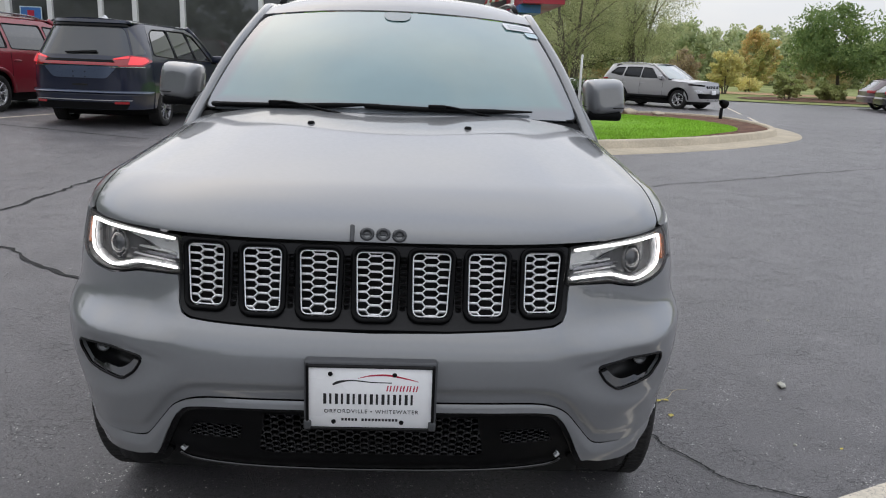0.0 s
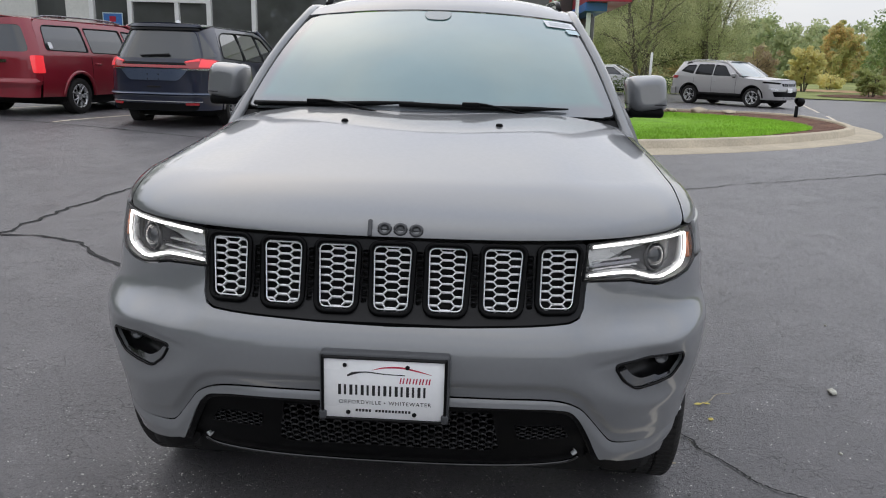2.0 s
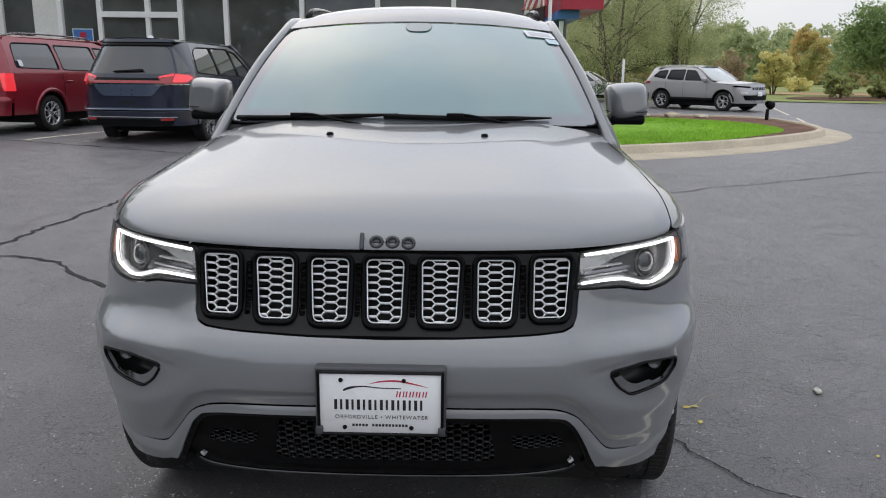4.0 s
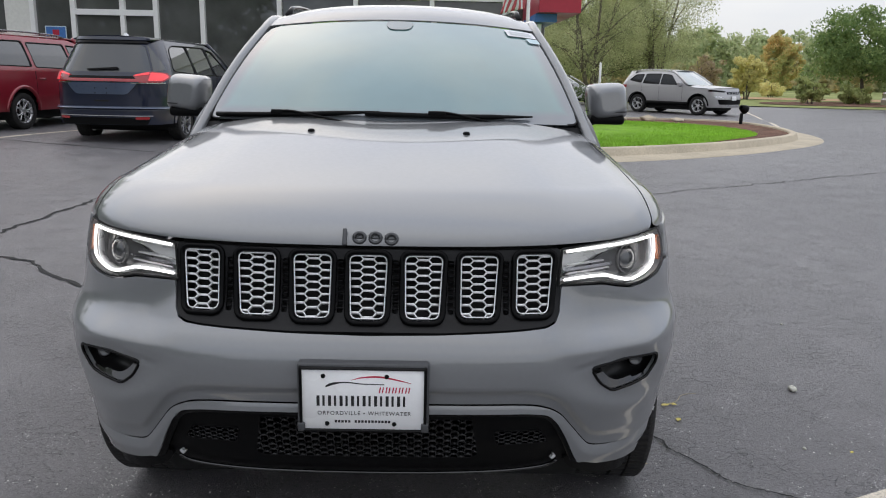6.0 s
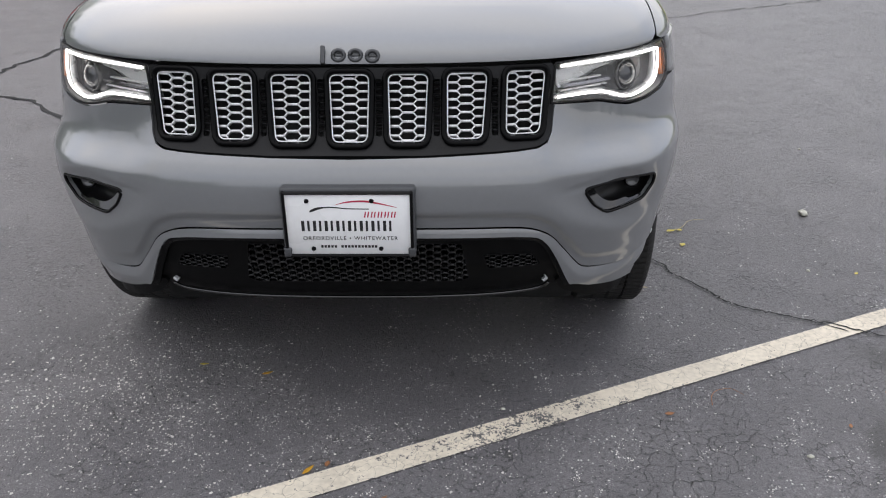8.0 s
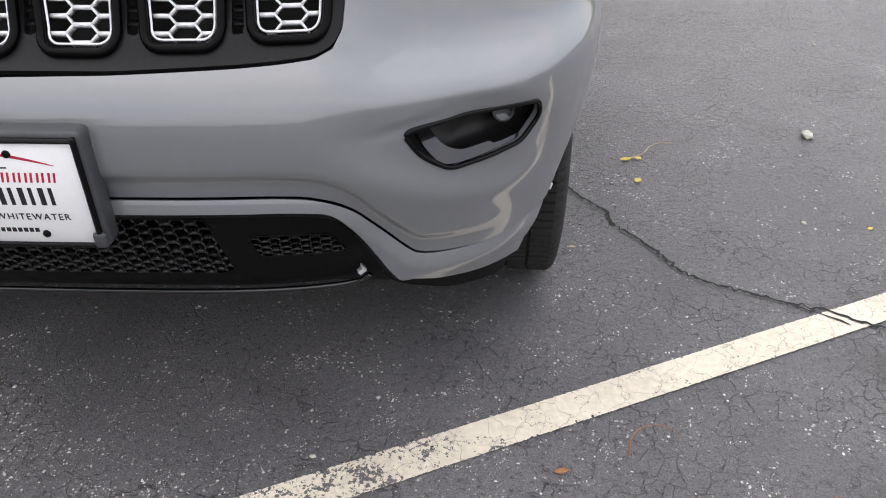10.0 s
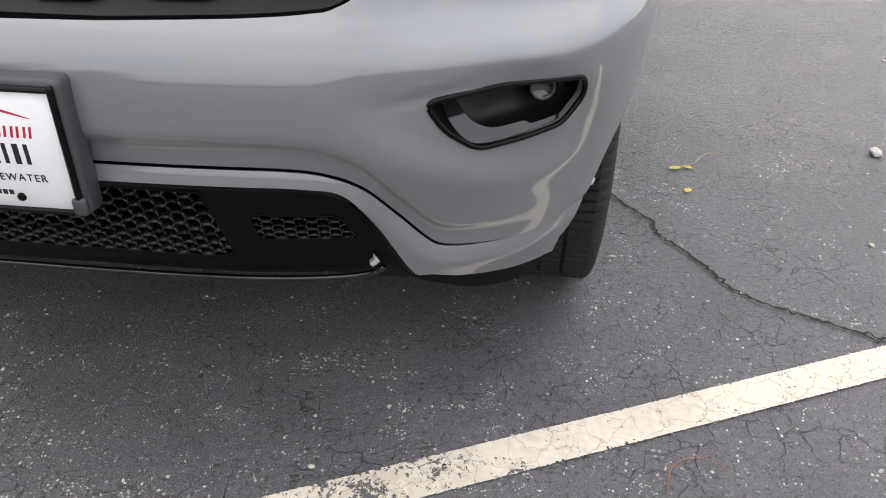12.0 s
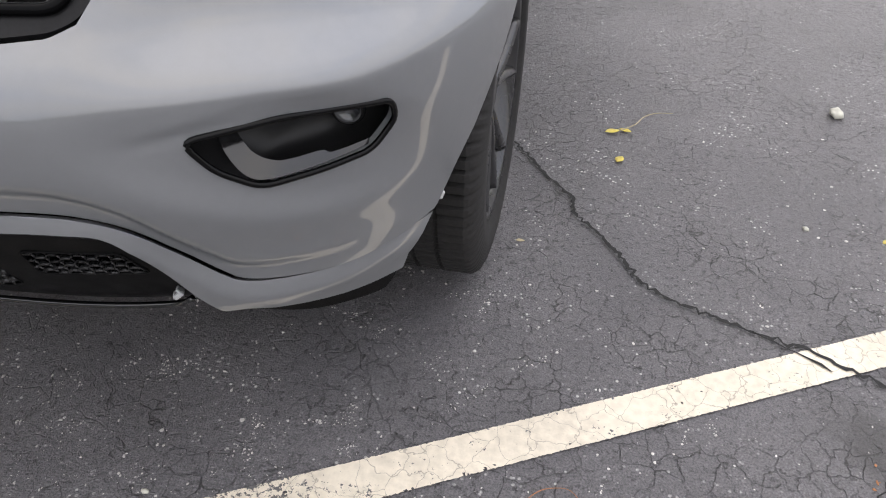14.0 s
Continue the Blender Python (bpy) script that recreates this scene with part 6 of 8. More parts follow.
ICO = bmesh.new()
bmesh.ops.create_icosphere(ICO, subdivisions=1, radius=1.0)
ICO.verts.index_update()
ICO_V, ICO_F = np.array([v.co[:] for v in ICO.verts]), np.array([[v.index for v in f.verts] for f in ICO.faces])
ICO.free()


def chips(name, places, sizes, mat, label, seed, flat=0.45):
    """Many small broken stones, as one mesh."""
    rng = np.random.default_rng(seed)
    n = len(places)
    sq = rng.uniform(0.6, 1.5, (n, 1, 3)) * np.array([1, 1, flat])
    v = ICO_V[None] * rng.uniform(0.75, 1.2, (n, len(ICO_V), 1)) * sq * np.asarray(sizes)[:, None, None]
    base = np.array([(x, y, rise(y) + s * 0.12) for (x, y), s in zip(places, sizes)])
    v = v + base[:, None]
    f = ICO_F[None] + (np.arange(n) * len(ICO_V))[:, None, None]
    me = bpy.data.meshes.new(name)
    me.from_pydata(v.reshape(-1, 3).tolist(), [], f.reshape(-1, 3).tolist())
    me.materials.append(mat)
    return tagged(new(name, me), label, "grit", kind="stuff")


rng = random.Random(11)
spots, sizes = [], []
for _ in range(3800):
    spots.append((rng.gauss(0.5, 1.2), rng.gauss(-0.1, 0.9)) if rng.random() < 0.7 else (rng.uniform(-3, 4), rng.uniform(-1.5, 4)))
    sizes.append(min(rng.expovariate(1 / 0.0010) + 0.0007, 0.0036))
# fine flecks in front of the bumper
for _ in range(2600):
    spots.append((rng.gauss(-0.1, 0.55), rng.gauss(-0.06, 0.16)))
    sizes.append(min(rng.expovariate(1 / 0.0005) + 0.0006, 0.0024))
for _ in range(2600):
    spots.append((rng.gauss(-0.75, 0.35), rng.gauss(0.12, 0.22)))
    sizes.append(min(rng.expovariate(1 / 0.0010) + 0.0008, 0.004))
# flakes gathered along broken seams of the surface
SEAMS = [(0.88, 0.27, 0.99, 0.385), (0.68, 0.06, 0.80, 0.20), (0.95, -0.13, 1.24, -0.09), (0.72, -0.14, 0.78, -0.02), (0.60, 0.23, 0.76, 0.26), (1.02, 0.42, 1.13, 0.49), (0.85, -0.42, 0.92, -0.30), (1.22, -0.10, 1.33, 0.06)]
for _ in range(190):
    x, y, a, ln = rng.gauss(0.40, 0.75), rng.gauss(-0.02, 0.40), rng.uniform(0, 6.283), rng.uniform(0.02, 0.10)
    SEAMS.append((x, y, x + ln * math.cos(a), y + ln * math.sin(a)))
for x0, y0, x1, y1 in SEAMS:
    for _ in range(int(8 + 170 * math.hypot(x1 - x0, y1 - y0))):
        t = rng.random()
        spots.append((x0 + (x1 - x0) * t + rng.gauss(0, 0.006), y0 + (y1 - y0) * t + rng.gauss(0, 0.006)))
        sizes.append(min(rng.expovariate(1 / 0.0007) + 0.0005, 0.0026))
chips("grit", spots, sizes, M_GRIT, "scattered pale grit and crumbs of stone on asphalt", 12)
spots, sizes = [], []
RUBBLE = [(1.80, 0.39), (1.70, 0.26), (1.635, 0.157), (1.614, 0.077), (1.63, -0.012)]
for (x0, y0), (x1, y1) in zip(RUBBLE, RUBBLE[1:]):
    for _ in range(11):
        t = rng.random()
        spots.append((x0 + (x1 - x0) * t + rng.gauss(0, 0.014), y0 + (y1 - y0) * t + rng.gauss(0, 0.014)))
        sizes.append(rng.uniform(0.0012, 0.0045))
chips("leaf_litter", spots, sizes, M_LEAFBROWN, "brown leaf crumbs gathered in a crack", 13, 0.3)


def leaf(x, y, length, width, turn, mat, label, curl=0.25):
    bm, rows = bmesh.new(), []
    n = 7
    for i in range(n + 1):
        t = i / n
        w = width * math.sin(math.pi * t) ** 0.8 / 2 * (1.15 - 0.4 * t) + 0.0005
        z = 0.004 + curl * length * (t - 0.5) ** 2
        rows.append([bm.verts.new((t * length - length / 2, s * w, z + abs(s) * w * 0.35 + rise(y))) for s in (-1, 0, 1)])
    for a, b in zip(rows, rows[1:]):
        for k in range(2):
            bm.faces.new((a[k], a[k + 1], b[k + 1], b[k]))
    top = [f for f in bm.faces]
    ex = bmesh.ops.extrude_face_region(bm, geom=top)
    for v in [g for g in ex["geom"] if isinstance(g, bmesh.types.BMVert)]:
        v.co.z += 0.0006
    ob = part("leaf", bm, mat)
    ob.matrix_world = pose(x, y, 0, 0, 0, turn)
    return tagged(ob, label, "leaf", "fallen leaves")


for x, y, ln, wd, turn, mat in ((-0.331, 0.239, 0.036, 0.012, 25, M_LEAFGOLD), (-0.552, 0.291, 0.030, 0.009, 5, M_LEAFYELLOW), (-0.120, -0.214, 0.042, 0.013, 55, M_LEAFGOLD), (-0.072, -0.189, 0.024, 0.014, 80, M_LEAFBROWN), (0.089, -0.322, 0.032, 0.010, 50, M_LEAFBROWN), (0.041, -0.343, 0.022, 0.010, 150, M_LEAFPALE), (0.912, 0.034, 0.030, 0.014, 10, M_LEAFBROWN), (1.262, 1.378, 0.045, 0.022, 20, M_LEAFYELLOW), (1.300, 1.388, 0.036, 0.018, 160, M_LEAFYELLOW), (1.276, 1.228, 0.034, 0.024, 60, M_LEAFYELLOW), (1.679, 0.156, 0.030, 0.014, 30, M_LEAFYELLOW), (1.42, -0.02, 0.02, 0.01, 70, M_LEAFBROWN), (1.90, 0.95, 0.022, 0.012, 40, M_LEAFYELLOW), (1.02, 0.83, 0.022, 0.010, 0, M_LEAFPALE)):
    leaf(x, y, ln, wd, turn, mat, {"leaf_gold": "golden yellow fallen leaf lying on asphalt", "leaf_yellow": "yellow fallen leaf lying on asphalt", "leaf_brown": "rusty brown fallen leaf lying on asphalt", "leaf_pale": "pale dry fallen leaf lying on asphalt"}[mat.name])
for line, thick, mat, lab in (([(1.285, 1.385, 0.006), (1.33, 1.42, 0.010), (1.36, 1.47, 0.010), (1.40, 1.505, 0.006), (1.45, 1.515, 0.004)], 0.0019, M_LEAFPALE, "thin straw-coloured twig on asphalt"), ([(1.052, 0.078, 0.004), (1.062, 0.12, 0.006), (1.085, 0.148, 0.006), (1.115, 0.160, 0.005), (1.142, 0.158, 0.004), (1.165, 0.130, 0.003)], 0.0014, M_LEAFBROWN, "thin curved reddish twig on asphalt")):
    twig = smoothed(line, 5)
    tagged(part("twig", tube(twig, [thick - thick * 0.03 * min(k, 20) for k in range(len(twig))], 6), mat), lab, "twig", "fallen twigs")
clump = pebble(random.Random(5), 0.025)
bmesh.ops.subdivide_edges(clump, edges=clump.edges[:], cuts=2, use_grid_fill=True)
for v in clump.verts:
    v.co *= 1 + 0.22 * noise.noise(v.co * 60)
ob = part("stone", clump, M_STONE)
ob.location = (1.945, 1.580, 0.012)
tagged(ob, "greenish pale pebble lying on asphalt", "stone")
for x, y, s in ((2.35, 2.6, 0.012), (1.72, 0.98, 0.010), (0.42, 0.06, 0.008), (1.25, -0.15, 0.009)):
    ob = part("stone", pebble(random.Random(int(x * 100)), s), M_STONE)
    ob.location = (x, y, s * 0.3)
    tagged(ob, "small pale pebble lying on asphalt", "stone")
for x, y, s in ((7.16, 20.3, 0.24), (6.30, 20.2, 0.28), (5.55, 20.3, 0.22)):
    bm = pebble(random.Random(int(x * 10)), s)
    bmesh.ops.subdivide_edges(bm, edges=bm.edges[:], cuts=2, use_grid_fill=True)
    for v in bm.verts:
        v.co *= 1 + 0.12 * noise.noise(v.co * 4)
        v.co.z *= 0.6
    ob = part("landscape_rock", bm, M_CONCRETE)
    ob.location = (x, y, rise(y) + 0.16)
    tagged(ob, "pale landscape rock at the edge of a lawn", "rock", "island rocks")

# spotlight on a stake
spot = thing("garden_spotlight", Matrix.Translation((8.70, 19.45, rise(19.45) + 0.11)), "black garden spotlight on a short post", "spotlight")
part("post", lathe([(0.0, 0.05), (0.30, 0.045), (0.30, 0.0)], 12, "z"), M_PLASTIC, spot)
head = part("head", lathe([(-0.10, 0.05), (-0.09, 0.075), (0.08, 0.125), (0.10, 0.125), (0.09, 0.10), (0.07, 0.0)], 16, "y"), M_PLASTIC, spot)
head.matrix_local = pose(0.03, 0, 0.43, -20, 0, -60)
# ---- other parked vehicles ----
def blend(z, zs, vs):
    return float(np.interp(z, zs, vs))


class Shape:
    """The outer form of a parked car. Its nose points to -y; y runs from nose to tail."""

    def __init__(self, length, width, height, belt, hood0, hood1, cowl, screen_top, tail_lean, corner=0.5, tail_corner=0.4, sill=0.24, blunt=0.45):
        self.L, self.W, self.H, self.belt, self.hood0, self.hood1 = length, width, height, belt, hood0, hood1
        self.cowl, self.screen_top, self.tail_lean, self.corner, self.tail_corner, self.sill = cowl, screen_top, tail_lean, corner, tail_corner, sill
        a = math.pi / 2 * np.linspace(0, 1, 300) ** 3
        self.a = a
        self.px, self.blunt = np.sin(a) ** 0.45, blunt
        self.tx = np.sin(a) ** blunt
        self.py = 1 - np.cos(a)

    def half(self, z):
        w = self.W / 2
        if z > self.belt:
            return w * 0.985 - 0.30 * (z - self.belt) - 0.18 * (z - self.belt) ** 2
        return w * blend(z, [0.15, 0.35, 0.6, 0.8, self.belt], [0.90, 0.965, 0.995, 1.0, 0.985])

    def side(self, sgn):
        def surf(y, z):
            return Vector((sgn * self.half(z), y, z))
        return surf

    def lean(self, z):
        return self.tail_lean * max(z - self.belt + 0.05, 0) + 0.05 * max(0.62 - z, 0) * 0 - (0.05 if 0.32 < z < 0.62 else 0.0)

    def tail(self, s, z):
        """s is the share of the half width, from -1 to 1, and past that along the flank."""
        a = float(np.interp(min(abs(s), 1), self.tx, self.a))
        w = self.half(z)
        y = self.L - self.lean(z) - self.tail_corner * (1 - math.cos(a)) - max(abs(s) - 1, 0)
        return Vector((math.copysign(w * math.sin(a) ** self.blunt, s), y, z))

    def nose(self, s, z):
        a = float(np.interp(min(abs(s), 1), self.px, self.a))
        w = self.half(z)
        slope = 0.30 * max(z - 0.62, 0) ** 1.3 + 0.12 * max(0.42 - z, 0)
        y = slope + self.corner * (1 - math.cos(a)) + max(abs(s) - 1, 0)
        return Vector((math.copysign(w * math.sin(a) ** 0.45, s), y, z))

    def hood(self, x, y):
        k = min(abs(x) / (self.W / 2), 1)
        t = min(max(y / self.cowl, 0), 1)
        z = self.hood0 + (self.hood1 - self.hood0) * t**0.8 - 0.10 * k**3.5
        return Vector((x, y, z))

    def screen(self, u, v):
        z0, z1 = self.hood1 - 0.01, self.H - 0.06
        z = z0 + (z1 - z0) * v
        y = self.cowl + (self.screen_top - self.cowl) * v - 0.03 * math.sin(math.pi * v) + 0.14 * u * u * (1 - 0.4 * v)
        return Vector((u * (self.half(z) - 0.05), y, z))

    def roof(self, x, y):
        h = self.half(self.H - 0.07)
        k = min(abs(x) / h, 1)
        back = max(y - (self.L - 1.2), 0)
        return Vector((x, y, self.H - 0.07 + 0.07 * (1 - k**2.4) - 0.03 * back**2 - 0.25 * max(self.screen_top + 0.25 - y, 0) ** 2))


def build_car(name, m, label, shape, paint, windows, wheel, wheel_ys, wheel_r, track, body_top, lamps_tail=None, tail_glass=None, trim=None, extras=None, rails=None, glass=None):
    car = thing(name, m, label, "car", "parked cars")
    sh = shape
    y0, y1 = sh.corner, sh.L - sh.tail_corner - 0.02
    for sgn in (1, -1):
        surf = sh.side(sgn)
        line = [(y0, sh.sill + 0.05)] + body_top
        rear_low = [(y1, 0.34)]
        lower = []
        for wy in reversed(wheel_ys):
            r = wheel_r + 0.07
            lower += [(wy + r * math.cos(math.pi * k / 14), max(wheel_r + r * math.sin(math.pi * k / 14), sh.sill)) for k in range(15)]
        line = [(y0, 0.34)] + body_top + rear_low + lower
        flank_ob = part("side_panel", panel(surf, line, windows, 0.035, 0.02, out=sgn), paint, car)
        for one in windows:
            part("side_window", panel(surf, one, (), 0.06, 0.0, 0.012, out=sgn), glass or M_TINT, flank_ob, "dark tinted window")
            edge = [surf(*p) + Vector((sgn * 0.002, 0, 0)) for p in one]
            part("window_seal", tube(edge, 0.010, 5, closed=True), M_DARK, flank_ob)
        for wy in wheel_ys:
            bm = lathe([(-0.26, wheel_r + 0.065), (0.0, wheel_r + 0.065)], 28)
            bmesh.ops.delete(bm, geom=[v for v in bm.verts if v.co.z < -0.12], context="VERTS")
            liner = part("wheel_liner", bm, M_DARK, car)
            liner.location = (0.93 * sh.W / 2 if sgn > 0 else -0.93 * sh.W / 2 + 0.26, wy, wheel_r)
            put_wheel(car, wheel, sgn * track, wy, wheel_r - 0.003, sgn)
        for wy in extras.get("handles", ()) if extras else ():
            grip = [surf(wy + 0.2 * k / 4, sh.belt - 0.14) + Vector((sgn * 0.03 * math.sin(math.pi * k / 4), 0, 0)) for k in range(5)]
            part("door_handle", tube(grip, 0.014, 6), paint, flank_ob)
        for wy in extras.get("seams", ()) if extras else ():
            part("door_seam", tube([surf(wy, z) for z in np.linspace(0.36, sh.belt, 6)], 0.006, 4), M_DARK, flank_ob)
        # mirror
        bm = box_bm(-0.11, -0.06, -0.075, 0.11, 0.06, 0.075, 0.05, 3)
        mirror = part("door_mirror", bm, paint, car)
        mirror.location = (sgn * (sh.W / 2 + 0.10), sh.cowl + 0.42, sh.belt + 0.09)
        arm = part("mirror_foot", box_bm(-0.10, -0.03, -0.03, 0.10, 0.03, 0.02, 0.01), M_PLASTIC, mirror)
        arm.location = (-sgn * 0.12, 0.02, -0.07)
    # tail
    top = sh.H - 0.075
    line = [(-1.0, 0.34), (1.0, 0.34), (1.03, sh.belt), (1.0, top), (-1.0, top), (-1.03, sh.belt)]
    holes = [tail_glass] if tail_glass else []
    tail = part("tailgate", panel(sh.tail, line, holes, (0.03, 0.03), 0.02, out=-1), paint, car)
    if tail_glass:
        part("rear_window", panel(sh.tail, tail_glass, (), (0.05, 0.05), 0.0, 0.008, out=-1), glass or M_TINT, tail, "dark tinted rear window")
    for item in lamps_tail or ():
        pname, poly, mat, push, lab = item
        part(pname, panel(sh.tail, poly, (), (0.02, 0.02), 0.02, push, out=-1), mat, tail, lab)
    # nose, bonnet, windscreen, roof
    zt = sh.hood0 - 0.02
    line = [(-1.0, 0.30), (1.0, 0.30), (1.02, zt - 0.02), (0.9, zt), (0.5, zt), (-0.5, zt), (-0.9, zt), (-1.02, zt - 0.02)]
    front = part("front_bumper", panel(sh.nose, line, (), (0.03, 0.03), 0.02), paint, car)
    for item in (extras or {}).get("nose", ()):
        pname, poly, mat, push, lab = item
        part(pname, panel(sh.nose, poly, (), (0.02, 0.02), 0.02, push), mat, front, lab)
    w = sh.W / 2
    start = 0.30 * max(zt - 0.62, 0) ** 1.3
    line = [(-0.93 * w, start + sh.corner * 0.55), (-0.6 * w, start + 0.06), (0, start), (0.6 * w, start + 0.06), (0.93 * w, start + sh.corner * 0.55), (0.985 * w, sh.cowl + 0.12), (-0.985 * w, sh.cowl + 0.12)]
    part("hood", panel(sh.hood, rounded(line, 0.05), (), 0.05, 0.03), paint, car)
    ws = part("windshield", panel(sh.screen, [(-1, 0), (1, 0), (1, 1), (-1, 1)], (), (0.08, 0.08), 0.0), (extras or {}).get("screen", M_TINT), car, "windshield")
    h = sh.half(sh.H - 0.07) - 0.005
    r0, r1 = sh.screen_top - 0.02, sh.L - sh.lean(sh.H) - 0.05
    part("roof", panel(sh.roof, rounded([(-h, r0 + 0.06), (0, r0 - 0.02), (h, r0 + 0.06), (h, r1 - 0.1), (h * 0.6, r1), (-h * 0.6, r1), (-h, r1 - 0.1)], 0.06), (), 0.06, 0.02), paint, car)
    for sgn in (1, -1):
        pts = [sh.screen(sgn * 1.03, v) + Vector((sgn * 0.01, 0.02, 0)) for v in (0, 0.25, 0.5, 0.75, 1.0)]
        part("pillar", tube(pts, 0.045, 8), paint, car)
        if rails:
            pts = [Vector((sgn * (h - 0.06), y, sh.roof(h - 0.06, y).z + 0.06 * math.sin(math.pi * k / 10) ** 0.3)) for k, y in enumerate(np.linspace(r0 + 0.35, r1 - 0.35, 11))]
            part("roof_rail", tube(pts, 0.018, 6), rails, car)
    part("underbody", box_bm(-w * 0.82, 0.45, 0.17, w * 0.82, sh.L - 0.95, 0.45, 0.06), M_DARK, car)
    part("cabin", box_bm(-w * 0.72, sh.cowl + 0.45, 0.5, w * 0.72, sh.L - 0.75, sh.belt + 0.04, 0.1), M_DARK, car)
    return car


def bolt_hole(x, z):
    return [(x + 0.012 * math.cos(k), z + 0.012 * math.sin(k)) for k in np.linspace(0, 5.5, 8)]


def mirror_poly(poly):
    return [(-u, v) for u, v in reversed(poly)]


rim_silver = make_wheel(0.335, 0.225, 0.218, M_TYRE, M_RIMSILVER, 5, None, 40)
rim_mixed = make_wheel(0.345, 0.235, 0.240, M_TYRE, M_RIMDARK, 5, M_RIMSILVER, 40)
rim_suv = make_wheel(0.355, 0.235, 0.235, M_TYRE, M_RIMSILVER, 5, M_DARK, 40)

# the dark blue minivan, seen from behind
van_shape = Shape(5.30, 2.02, 1.86, 1.12, 0.94, 1.12, 1.15, 2.05, 0.46, 0.75, 0.66, blunt=0.55)
blue_windows = [rounded([(3.50, 1.20), (4.52, 1.25), (4.34, 1.62), (4.10, 1.70), (3.48, 1.71)], [0.03, 0.10, 0.10, 0.08, 0.03]), rounded([(2.52, 1.18), (3.46, 1.20), (3.44, 1.71), (2.54, 1.71)], 0.03), rounded([(1.62, 1.16), (2.47, 1.17), (2.50, 1.69), (2.18, 1.64)], 0.05)]
blue_top = [(0.75, 0.90), (1.2, 1.01), (1.42, 1.12), (1.80, 1.48), (2.12, 1.70), (2.4, 1.765), (4.30, 1.78), (4.38, 1.70), (4.66, 1.12), (4.66, 0.8)]
glass_poly = rounded([(-0.82, 1.225), (0.82, 1.225), (0.80, 1.700), (-0.80, 1.700)], [0.04, 0.04, 0.10, 0.10])
quarter = rounded([(0.838, 1.228), (0.985, 1.27), (0.90, 1.56), (0.828, 1.695)], [0.01, 0.03, 0.06, 0.02])
lampR = rounded([(0.54, 1.165), (0.80, 1.232), (0.97, 1.215), (1.0, 1.14), (0.93, 1.058), (0.64, 1.048)], 0.02)
lamp_glow = rounded([(0.80, 1.215), (0.955, 1.198), (0.98, 1.14), (0.92, 1.078), (0.76, 1.075)], 0.02)
lamp_wedge = rounded([(0.56, 1.168), (0.785, 1.222), (0.785, 1.180), (0.58, 1.150)], 0.008)
strip_red = [(-0.64, 1.105), (0.64, 1.105), (0.64, 1.065), (-0.64, 1.065)]
recess = rounded([(-0.62, 1.045), (0.62, 1.045), (0.44, 0.85), (-0.44, 0.85)], 0.06)
